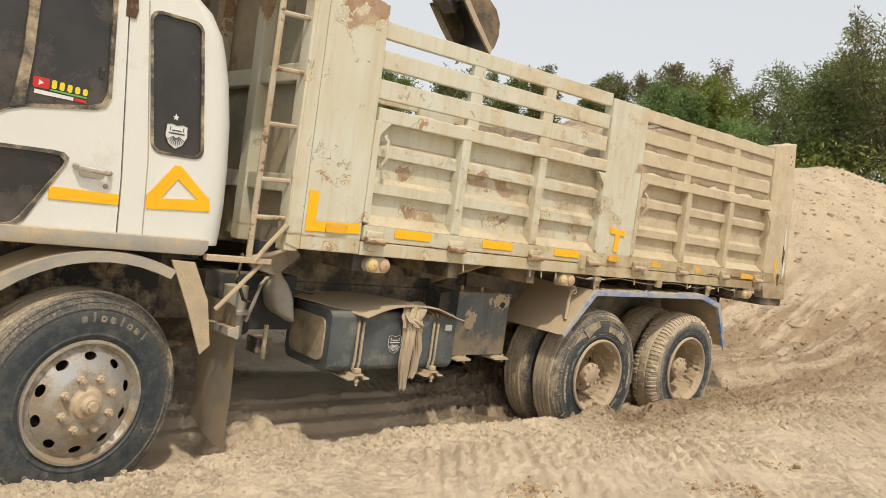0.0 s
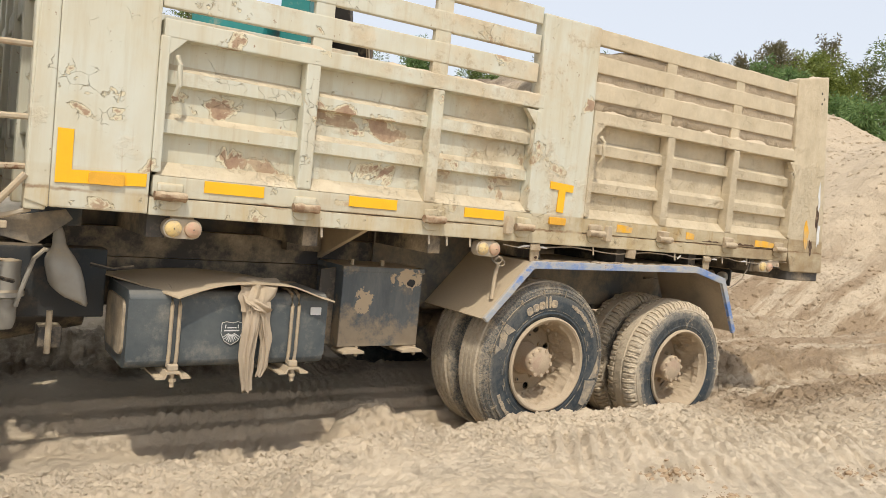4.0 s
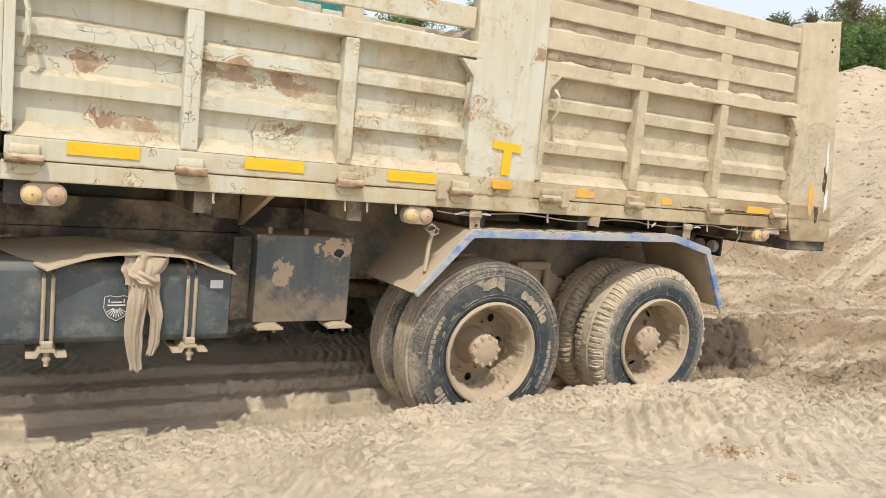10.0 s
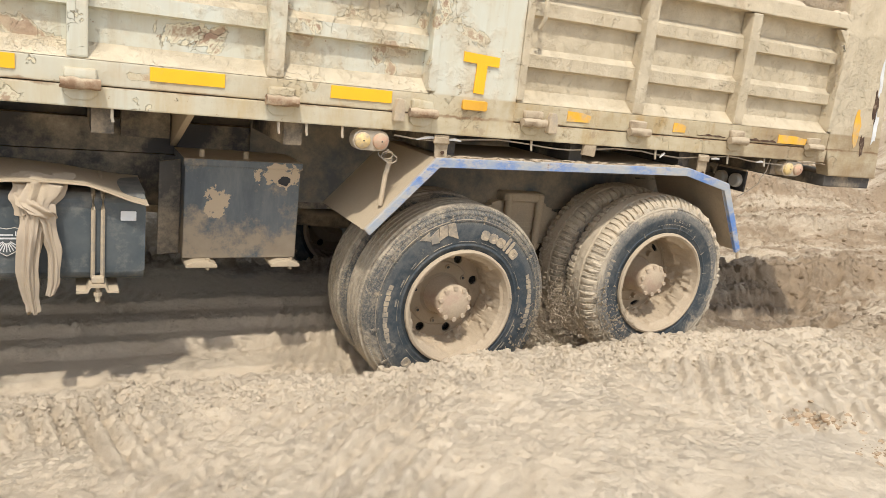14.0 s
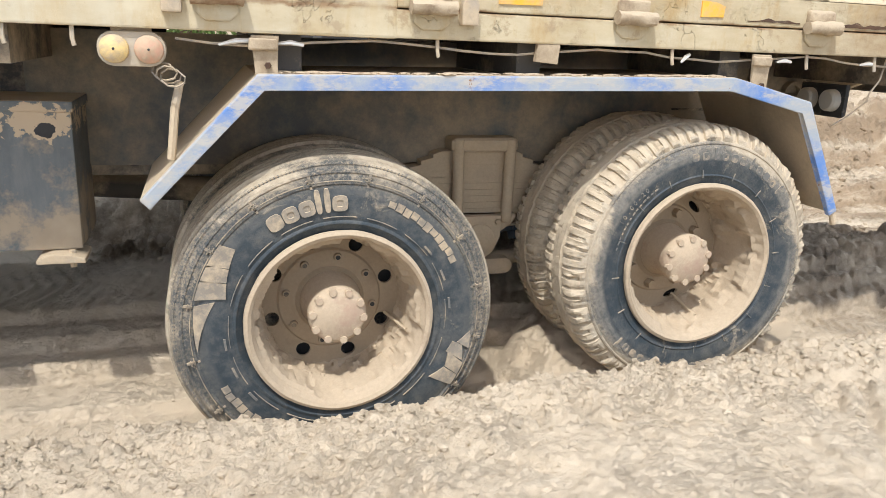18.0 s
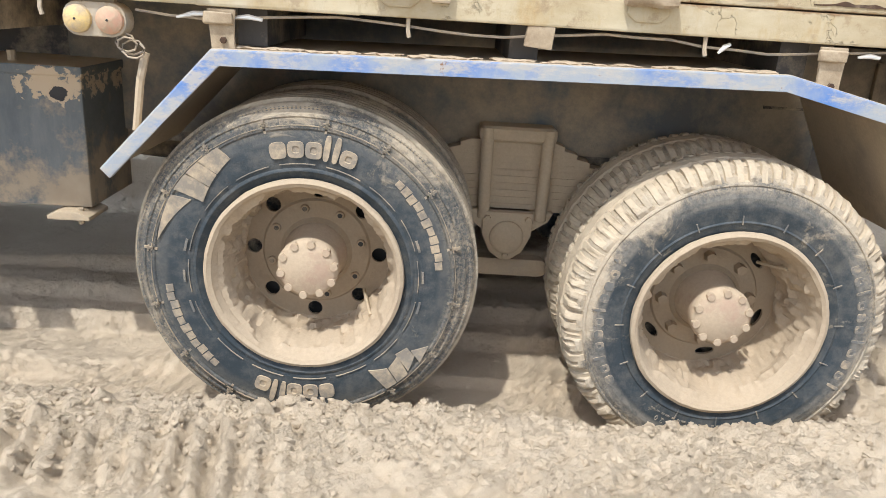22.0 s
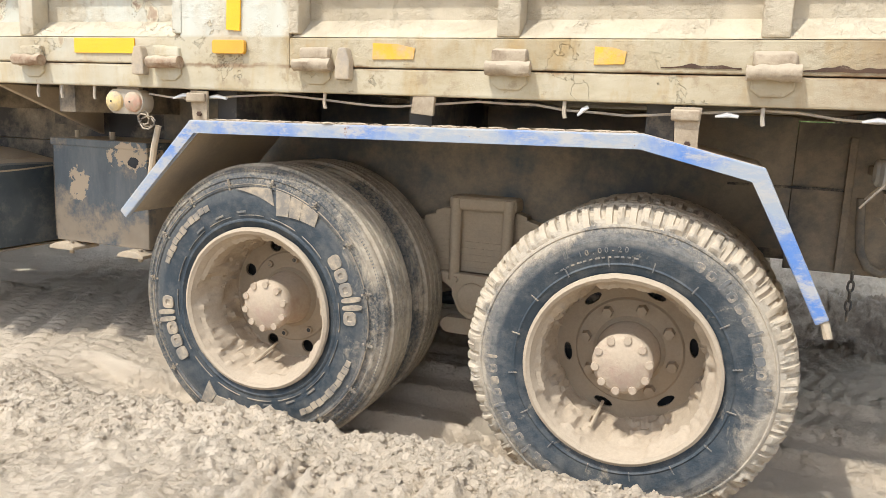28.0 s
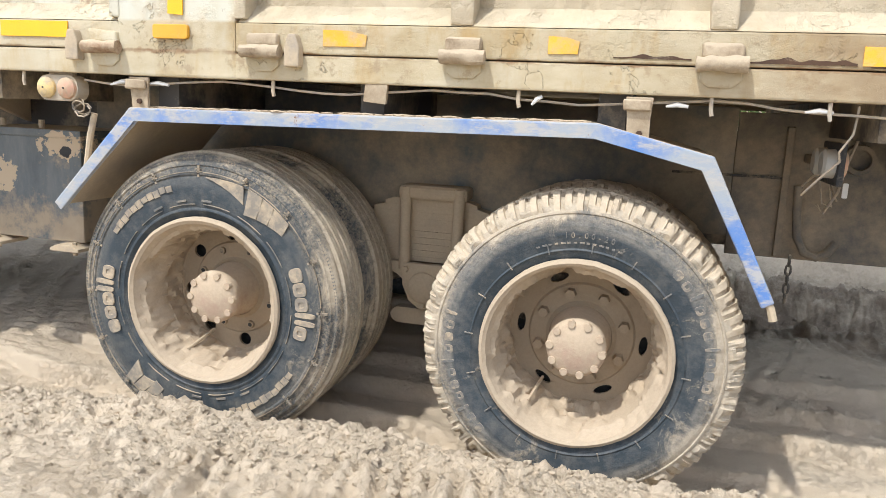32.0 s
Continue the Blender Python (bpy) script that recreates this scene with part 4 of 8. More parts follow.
def build_side(near=True):
    """The drop side with its posts, boards, sheet, stakes, hinges and strips."""
    sgn = 1 if near else -1
    y0 = 0.0 if near else BED_W

    def yy(a, b):
        p, q = y0 + sgn * a, y0 + sgn * b
        return (p, q) if p < q else (q, p)

    part("side_post", slab(BM(), [(-2.84, 1.375), (-2.455, 1.375), (-2.455, 2.80), (-2.84, 2.86)], *yy(0, 0.07), 0.008), M_BED, truck, "peeling pale green corner post")
    part("side_post", slab(BM(), [(-0.285, 1.37), (0.155, 1.37), (0.135, 2.73), (-0.325, 2.72)], *yy(-0.006, 0.08), 0.008), M_BED, truck)
    part("side_post", slab(BM(), [(2.43, 1.45), (2.50, 1.29), (2.955, 1.29), (2.715, 2.885), (2.30, 2.80)], *yy(-0.004, 0.09), 0.01), M_BED, truck, "sand-caked tail post of the bed")
    for x0, x1, rise in ((-2.452, -0.33, 0.04), (0.142, 2.31, 0.035)):
        for z0, z1 in ((2.275, 2.385), (2.445, 2.55), (2.615, 2.712)):
            up = 0.015 if x0 > 0 else 0.0
            part("side_board", bar(x0, x1, z0 + up, z1 + up, *yy(0.008, 0.05), rise), M_BED, truck)
        part("top_frame", bar(x0 + 0.01, x1 + 0.06, 2.145, 2.225, *yy(-0.008, 0.08), 0.022), M_BED, truck)
        low = bar(x0, x1 + 0.12, 1.372, 1.452, *yy(-0.004, 0.06), 0.0)
        part("bottom_rail", low, M_BED, truck)
        part("drop_flange", bar(x0 + 0.01, x1 + 0.11, 1.4555, 1.548, *yy(-0.0035, 0.05), 0.0), M_BED, truck)
        ledge = prism_x(BM(), [(y0 + sgn * v, z) for v, z in ((-0.003, 1.549), (0.074, 1.612), (0.074, 1.50), (0.052, 1.50), (0.052, 1.549))], x0 + 0.02, x1 + 0.10)
        part("ledge", ledge, M_BED, truck)
    for x0, x1, ribs in ((-2.435, -0.29, (1.772, 1.987)), (0.165, 2.42, (1.755, 1.995))):
        sheet = corrugated(BM(), x0, x1, 1.54, 2.17, ribs, y0 + sgn * 0.034, y0 + sgn * 0.072, sgn * 0.012)
        part("side_sheet", sheet, M_BED, truck, "corrugated steel drop side with flaking paint")
    for x in (-1.74, -1.01, 0.90, 1.63):
        part("stake", box(BM(), x - 0.036, x + 0.036, *yy(-0.006, 0.07), 1.552, 2.158, 0.008), M_BED, truck)
    for x in (-1.70, -1.01, 0.84, 1.60):
        part("upper_stake", box(BM(), x - 0.05, x + 0.05, *yy(0.0115, 0.047), 2.20, 2.70, 0.004), M_BED, truck)
    for xa, d in ((-2.435, 1), (-0.30, -1), (0.17, 1), (2.41, -1)):
        pts = [(xa, 2.155), (xa + d * 0.10, 2.155), (xa, 2.05)]
        part("gusset", slab(BM(), pts, *yy(-0.006, 0.03), 0.003), M_BED, truck)
        if near:
            t = BM()
            tube(t, [(xa + d * 0.055, y0 - 0.01, 2.07), (xa + d * 0.062, y0 - 0.035, 2.03), (xa + d * 0.062, y0 - 0.035, 1.94), (xa + d * 0.055, y0 - 0.008, 1.90)], 0.011, 8)
            part("grab_handle", t, M_BED, truck, smooth=True)
        f = BM()
        slab(f, [(xa - 0.02, 1.56), (xa + 0.02, 1.56), (xa + 0.02, 2.15), (xa - 0.02, 2.15)], *yy(-0.010, 0.07), 0.006)
        part("sheet_edge", f, M_BED, truck)
    if not near:
        return
    # eaten-away rusty seam above the rail towards the tail
    rng = random.Random(31)
    for x0, x1, z0, thick in ((1.345, 1.575, 1.470, 0.011), (1.698, 1.985, 1.466, 0.019), (2.00, 2.215, 1.462, 0.007)):
        xs = [x0 + 0.01 * k for k in range(int((x1 - x0) / 0.01))]
        low = [(x, z0 + 0.004 * noise.noise(Vector((x * 21, 0, 3)))) for x in xs]
        top = [(x, z + 0.002 + thick * (0.55 + 0.75 * noise.noise(Vector((x * 27, 4, 1)))) * min(1, 12 * (x - x0), 12 * (x1 - x) + 0.2)) for x, z in low]
        part("rust_seam", slab(BM(), low + top[::-1], -0.006, -0.002), M_RUST, truck, "ragged dark rust seam")
    for x0, z0, w, hgt, m in ((2.785, 1.92, 0.018, 0.11, M_WHITE), (2.83, 1.62, 0.020, 0.11, M_WHITE), (2.79, 1.74, 0.020, 0.09, M_RUST), (2.66, 1.62, 0.030, 0.11, M_YELLOW_DIRTY), (2.74, 1.50, 0.022, 0.06, M_RUST)):
        pts = []
        for k in range(14):
            q = 2 * math.pi * k / 14
            r = 1 + 0.35 * rng.uniform(-1, 1)
            pts.append((x0 + w * r * math.cos(q) - 0.15 * hgt * math.sin(q), z0 + hgt * r * math.sin(q)))
        part("paint_scrap", slab(BM(), pts, -0.0065, -0.002), m, truck)
    for x, z in ((2.64, 2.74), (2.68, 2.70), (2.655, 2.66)):
        part("post_hole", knob(BM(), (x, -0.003, z), 0.011, 0.003, 10), M_DARK, truck)
    # hinges along the bottom rail
    for x in (-2.37, -1.73, -0.98, -0.34, 0.255, 0.912, 1.635, 2.28):
        far_back = x > -0.2
        h = BM()
        box(h, x - 0.055, x + 0.055, -0.024, 0.01, 1.474, 1.516, 0.012, 3)
        hinge = part("hinge", caked(h, 0.006, x), M_CAKED if far_back else M_BED, truck, smooth=True)
        rusty = M_CAKED if far_back else M_HINGE
        pin = [(x - 0.068 + 0.136 * k / 8, -0.030, 1.460) for k in range(9)]
        part("hinge_pin", caked(tube(BM(), pin, 0.021, 12), 0.007, x + 3), rusty, hinge, smooth=True)
        leaf = [(x - 0.052, 1.448), (x + 0.052, 1.448), (x + 0.056, 1.418), (x + 0.030, 1.398), (x - 0.030, 1.398), (x - 0.056, 1.418)]
        part("hinge_leaf", slab(BM(), leaf, -0.013, 0.0, 0.006), M_BED, hinge)
    for x in (-0.455, 0.365):
        h = BM()
        slab(h, [(x - 0.026, 1.415), (x + 0.026, 1.415), (x + 0.026, 1.475), (x + 0.012, 1.515), (x - 0.014, 1.515), (x - 0.026, 1.47)], -0.036, 0.0, 0.006)
        part("latch", h, M_STEEL, truck)
    # reflective strips
    for x0, x1, m in ((-2.22, -1.94, M_YELLOW), (-1.49, -1.21, M_YELLOW), (-0.77, -0.49, M_YELLOW)):
        part("reflective_strip", slab(BM(), [(x0, 1.490), (x1, 1.490), (x1, 1.543), (x0, 1.543)], -0.009, -0.004), m, truck, "yellow reflective strip")
    for x0, x1, z in ((0.46, 0.60, 1.505), (1.16, 1.245, 1.50), (1.98, 2.22, 1.49)):
        part("reflective_strip", slab(BM(), [(x0, z - 0.024), (x1, z - 0.022), (x1 + 0.004, z + 0.012), (x0 + (x1 - x0) * 0.6, z + 0.024), (x0, z + 0.026)], -0.008, -0.0035), M_YELLOW_DIRTY, truck, "worn yellow reflective strip")
    part("reflective_strip", slab(BM(), [(-2.825, 1.478), (-2.47, 1.492), (-2.47, 1.548), (-2.765, 1.535), (-2.765, 1.70), (-2.825, 1.70)], -0.006, -0.002), M_YELLOW, truck, "yellow corner strip")
    part("reflector", slab(BM(), rounded(-2.70, -2.56, 1.484, 1.534, 0.01), -0.015, -0.0065), M_ORANGE, truck, "orange reflector")
    part("reflective_mark", slab(BM(), [(-0.158, 1.752), (-0.158, 1.708), (-0.086, 1.704), (-0.090, 1.572), (-0.036, 1.568), (-0.032, 1.700), (0.030, 1.697), (0.030, 1.742)], -0.0145, -0.008), M_YELLOW, truck, "yellow T-shaped mark")
    part("reflector", slab(BM(), rounded(-0.142, -0.012, 1.492, 1.538, 0.010), -0.024, -0.007, 0.003), M_ORANGE, truck, "orange reflector")


build_side(True)
build_side(False)


def ledge_sand(name, parent, x0, x1, z0, rise, y0, y1, tall, seed, bare=0.42):
    """A bumpy strip of sand settled on a flat edge, thick in places and bare in others."""
    nx, ny = max(8, int((x1 - x0) / 0.011)), 7
    xs = np.linspace(x0, x1, nx)
    x, v = np.meshgrid(xs, np.linspace(0, 1, ny))
    y = y0 + (y1 - y0) * v
    h = tall * np.clip(grains(x, y, 0.16, seed, 4, 0.6) - bare, 0, None) * 4 * np.sqrt(np.clip(4 * v * (1 - v), 0, 1))
    h = h + 0.25 * tall * cells(x, y, 0.03, seed + 1) * (h > 0.15 * tall)
    z = z0 + rise * (x - x0) / (x1 - x0) + h - 0.003
    bm = BM()
    grid = [[bm.verts.new((x[j, i], y[j, i], z[j, i])) for i in range(nx)] for j in range(ny)]
    for j in range(ny - 1):
        for i in range(nx - 1):
            bm.faces.new((grid[j][i], grid[j][i + 1], grid[j + 1][i + 1], grid[j + 1][i]))
    tagged(part(name, bm, M_SETTLED, parent, "sand settled along the ledge", True), kind="stuff")


for k, (lx0, lx1, lz, lr, ly0, ly1, tall) in enumerate((
        (-2.43, -0.28, 2.225, 0.022, -0.006, 0.075, 0.016), (0.16, 2.35, 2.225, 0.022, -0.006, 0.075, 0.022), (0.15, 2.30, 2.400, 0.035, 0.010, 0.05, 0.014), (0.15, 2.30, 2.565, 0.035, 0.010, 0.05, 0.012), (0.15, 2.30, 2.727, 0.035, 0.010, 0.05, 0.012),
        (-1.3, -0.34, 2.397, 0.018, 0.010, 0.05, 0.008), (-0.31, 0.13, 2.722, 0.008, -0.004, 0.075, 0.012), (2.33, 2.70, 2.81, 0.07, 0.0, 0.085, 0.020))):
    ledge_sand("settled_sand", truck, lx0, lx1, lz, lr, ly0, ly1, tall, 400 + 3 * k)


def build_bed():
    part("bed_floor", box(BM(), -2.83, 2.60, 0.06, BED_W - 0.06, 1.40, 1.47), M_BED, truck)
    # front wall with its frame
    part("bulkhead", box(BM(), -2.85, -2.80, 0.005, BED_W - 0.005, 1.38, 3.05), M_BULK_SHADE, truck, "dusty front wall of the bed, shade painted into its colour")
    for y in (0.06, 0.62, 1.21, 1.80, 2.36):
        part("bulkhead_post", box(BM(), -2.93, -2.85, y - 0.05, y + 0.05, 1.36, 3.08, 0.008), M_BED, truck)
    for z in (1.72, 2.33, 3.02):
        part("bulkhead_rail", box(BM(), -2.915, -2.852, 0.11, BED_W - 0.11, z - 0.05, z + 0.05, 0.008), M_BED, truck)
    part("bulkhead_corner", slab(BM(), [(-2.93, 1.40), (-2.842, 1.372), (-2.842, 2.86), (-2.90, 2.95)], 0.002, 0.05, 0.006), M_BED, truck)
    hood = BM()
    slab(hood, [(-3.55, 3.06), (-2.80, 3.06), (-2.80, 3.10), (-3.55, 3.12)], 0.02, BED_W - 0.02)
    part("cab_guard", hood, M_BED, truck)
    lad = thing_ladder()
    part("tailgate", slab(BM(), [(2.84, 1.40), (2.89, 1.40), (2.66, 2.85), (2.61, 2.85)], 0.09, BED_W - 0.09), M_BED, truck)
    part("tail_sill", box(BM(), 2.50, 2.94, 0.02, BED_W - 0.02, 1.22, 1.30, 0.01), M_CHASSIS, truck)
    for x in (-2.4, -1.65, -0.9, -0.15, 0.6, 1.35, 2.1):
        part("cross_bearer", box(BM(), x - 0.04, x + 0.04, 0.07, BED_W - 0.07, 1.27, 1.395), M_CHASSIS, truck)


def thing_ladder():
    """A welded ladder on the front wall, leaning out from it."""
    rails = ((-3.06, -3.10), (-2.905, -2.90))
    bm = BM()
    tube(bm, [(-3.10, 0.06, 1.30), (-3.10, 0.06, 1.48), (-3.095, 0.055, 2.1), (-3.09, 0.05, 2.75), (-3.06, 0.05, 2.98)], 0.017, 8)
    lad = part("ladder", bm, M_LADDER, truck, "rusty steel ladder", True)
    bm = BM()
    tube(bm, [(-2.90, 0.045, 1.50), (-2.905, 0.045, 2.1), (-2.91, 0.045, 2.98)], 0.015, 8)
    part("rail", bm, M_LADDER, lad, smooth=True)
    for z in (1.53, 1.73, 2.02, 2.31, 2.60, 2.86):
        bm = BM()
        tube(bm, [(-3.095, 0.055, z - 0.01), (-2.905, 0.045, z)], 0.014, 8)
        part("rung", bm, M_LADDER, lad, smooth=True)
    bm = BM()
    tube(bm, [(-3.10, 0.06, 1.30), (-2.98, 0.055, 1.33), (-2.90, 0.045, 1.36)], 0.012, 8)
    part("foot", bm, M_LADDER, lad, smooth=True)
    return lad


build_bed()


# ---- sand in the bed: lies on the lorry and moves with it ----
def build_load():
    nx, ny = 300, 90
    xs = np.linspace(-2.78, 2.62, nx)
    # behind the boards of the rear half the sand presses out between them
    front = np.interp(xs, [-2.78, 0.12, 0.18, 2.62], [0.09, 0.09, 0.021, 0.021])
    x = np.repeat(xs[None, :], ny, 0)
    y = front[None, :] + np.linspace(0, 1, ny)[:, None] ** 1.3 * (BED_W - 0.09 - front)[None, :]
    ridge = np.interp(xs, [-2.78, -1.7, -1.0, -0.4, 0.1, 0.5, 0.9, 1.4, 1.9, 2.62], [1.70, 1.78, 1.86, 2.02, 2.30, 2.56, 2.76, 2.86, 2.84, 2.70])
    edge = np.interp(xs, [-2.78, -1.0, -0.5, -0.3, 0.1, 0.5, 1.2, 1.9, 2.62], [1.70, 1.80, 2.05, 2.28, 2.58, 2.63, 2.68, 2.72, 2.70])
    inward = fade(np.minimum(y - front[None, :], BED_W - 0.09 - y), 0.0, 0.95)
    z = edge[None, :] + (ridge - edge)[None, :] * inward
    rough = fade(y - front[None, :], 0.0, 0.06)
    z = z + rough * (0.03 * waves(x, y, 61, 10, 2, 16, 0.7) + 0.05 * (grains(x, y, 0.4, 63, 4) - 0.5) + 0.035 * shards(x, y, 0.12, 62)) + 0.03 * (grains(x, y, 0.09, 64, 4) - 0.5)
    bm = BM()
    top = [[bm.verts.new((x[j, i], y[j, i], z[j, i])) for i in range(nx)] for j in range(ny)]
    for j in range(ny - 1):
        for i in range(nx - 1):
            bm.faces.new((top[j][i], top[j][i + 1], top[j + 1][i + 1], top[j + 1][i]))
    for row, lift in ((top[0], True), (top[-1], False)):
        last = row
        for k in range(1, 29):
            u = k / 28
            press = 0.006 * (k < 28) if lift else 0.0
            deep = [bm.verts.new((v.co.x, v.co.y + press * noise.noise(Vector((v.co.x * 16, 0, u * 18))) + (0.085 * min(1.0, max(0.0, (2.225 - (v.co.z + (1.475 - v.co.z) * u)) / 0.03)) if lift else 0.0), v.co.z + (1.475 - v.co.z) * u)) for v in row]
            for i in range(nx - 1):
                bm.faces.new((last[i], deep[i], deep[i + 1], last[i + 1]))
            last = deep
    ob = new("sand_load", mesh_of("sand_load", bm, M_HEAP, False))
    ob.data.shade_smooth()
    return tagged(ob, "heap of damp tan sand filling the lorry bed", "sand")


load = build_load()


# ---- wheels ----
R_TYRE = 0.525


def tyre_profile(y0, w):
    """Outer section of a bias-ply lorry tyre, from bead to bead."""
    return [(0.278, y0 + 0.030), (0.300, y0 + 0.012), (0.345, y0 + 0.002), (0.405, y0 - 0.004), (0.450, y0 + 0.006), (0.482, y0 + 0.020), (0.505, y0 + 0.034), (0.518, y0 + 0.048),
            (0.525, y0 + w * 0.30), (0.525, y0 + w * 0.70), (0.518, y0 + w - 0.048), (0.482, y0 + w - 0.020), (0.405, y0 + w + 0.004), (0.300, y0 + w - 0.012), (0.278, y0 + w - 0.030)]


def ribbed_tyre(y0, w=0.27, n=112):
    """Road tyre: grooves round the tread and fine steps on the shoulder."""
    p = tyre_profile(y0, w)
    left, right = p[:8], p[10:]
    mid = []
    for k in range(4):
        a, b = y0 + w * (0.20 + 0.155 * k), y0 + w * (0.20 + 0.155 * (k + 1))
        mid += [(0.513, a), (0.525, a + 0.006), (0.525, b - 0.006), (0.513, b)]
    side = [(0.278, y0 + 0.030), (0.300, y0 + 0.012), (0.318, y0 + 0.006), (0.322, y0 + 0.001), (0.328, y0 + 0.001), (0.332, y0 + 0.004), (0.405, y0 - 0.004), (0.442, y0 + 0.003), (0.446, y0 - 0.001),
            (0.452, y0 - 0.001), (0.456, y0 + 0.007), (0.474, y0 + 0.013), (0.478, y0 + 0.010), (0.485, y0 + 0.013), (0.489, y0 + 0.021), (0.498, y0 + 0.027), (0.502, y0 + 0.024), (0.510, y0 + 0.032), (0.515, y0 + 0.046)]
    return lathe(BM(), side + mid + right[0:], n)


def lug_tyre(y0, w=0.27, n=84):
    """Block-tread tyre in one skin: lugs over both shoulders, grooves partly filled with sand."""
    half = [(0.278, 0.030), (0.300, 0.012), (0.322, 0.004), (0.328, 0.000), (0.333, 0.003), (0.375, -0.004), (0.405, -0.005), (0.430, -0.001), (0.446, 0.005), (0.450, 0.002), (0.456, 0.004), (0.460, 0.010),
            (0.470, 0.013), (0.480, 0.017), (0.490, 0.022), (0.500, 0.028), (0.510, 0.036), (0.519, 0.046), (0.525, 0.060), (0.527, 0.082), (0.527, 0.088), (0.516, 0.092), (0.516, 0.100), (0.527, 0.105), (0.528, 0.130)]
    half = [(r if r < 0.40 else 0.40 + (r - 0.40) * 0.80, y) for r, y in half]
    prof = [(r, y0 + y) for r, y in half] + [(r, y0 + w - y) for r, y in half[::-1]]
    cut = (0.0, 0.06, 0.40, 0.46, 0.64, 0.82)
    steps = len(cut)
    total = n * steps
    bm = BM()
    rings = []
    for i, (r, y) in enumerate(prof):
        ring = []
        edge = min(i, len(prof) - 1 - i)
        outer = i < len(prof) / 2
        for k in range(total):
            block, q = divmod(k, steps)
            a = 2 * math.pi * (block + cut[q] + (0.0 if outer else 0.5)) / n
            fill = 0.55 + 0.45 * noise.noise(Vector((5 * math.cos(a), 5 * math.sin(a), 3.0 + y * 9)))
            rr, yy = r, y
            reach = 11 if block % 2 == 0 else 13
            if q in (1, 2) and reach < edge < 17:
                d = 0.014 * fill
                rr -= d * 0.5
                yy += d if outer else -d
            elif q in (1, 2) and 17 <= edge <= 20:
                rr -= 0.015 * fill
            q3 = Vector((11 * math.cos(a), 11 * math.sin(a), 14 * y))
            crust = max(0.0, noise.noise(q3) + 0.6 * noise.noise(q3 * 3.1) + 0.1) if edge > 11 else 0.0
            lump = 0.005 * noise.noise(q3 * 2.0) + 0.012 * min(1.0, crust * 1.6) if edge > 11 else 0.0
            rr += lump * (0.35 if edge > 16 else 0.6)
            yy += (-0.6 if outer else 0.6) * lump * (edge < 18)
            a += (0.012 if block % 2 else -0.012) * (edge > 21)
            ring.append(bm.verts.new((rr * math.cos(a), yy, rr * math.sin(a))))
        rings.append(ring)
    last = len(prof) - 1
    for i, (a, b) in enumerate(zip(rings, rings[1:])):
        edge = min(i, last - 1 - i)
        for k in range(total):
            f = bm.faces.new((a[k], a[(k + 1) % total], b[(k + 1) % total], b[k]))
            block, q = divmod(k, steps)
            slot = q == 1 and edge < 21
            caked = noise.noise(a[k].co * 9) + 0.5 * noise.noise(a[k].co * 31)
            start = 11 if block % 2 == 0 else 13
            f.material_index = 1 if edge >= start and caked > (0.14 if slot else -0.46) else 0
    return bm


def arc_patch(bm, r0, r1, a0, a1, y, h, steps=4, skew=0.0):
    """A raised patch on the sidewall between two radii and two angles (degrees)."""
    rows = []
    for k in range(steps + 1):
        a = radians(a0 + (a1 - a0) * k / steps)
        s = skew * (k / steps - 0.5)
        rows.append([bm.verts.new(((r + s) * math.cos(a), yy, (r + s) * math.sin(a))) for r in (r0, r1) for yy in (y, y - h)])
    for p, q in zip(rows, rows[1:]):
        bm.faces.new((p[1], p[3], q[3], q[1]))
        bm.faces.new((p[0], p[1], q[1], q[0]))
        bm.faces.new((p[2], q[2], q[3], p[3]))
    for p in (rows[0], rows[-1]):
        bm.faces.new((p[0], p[2], p[3], p[1]))
    return bm


def poly_patch(bm, corners, y, h, steps=5):
    """A raised patch on the sidewall; corners are (radius, degrees), joined along curves of the sidewall."""
    loop = []
    for (r0, a0), (r1, a1) in zip(corners, corners[1:] + corners[:1]):
        for k in range(steps):
            u = k / steps
            r, a = r0 + (r1 - r0) * u, radians(a0 + (a1 - a0) * u)
            loop.append((r * math.cos(a), r * math.sin(a)))
    return slab(bm, loop, y - h, y)


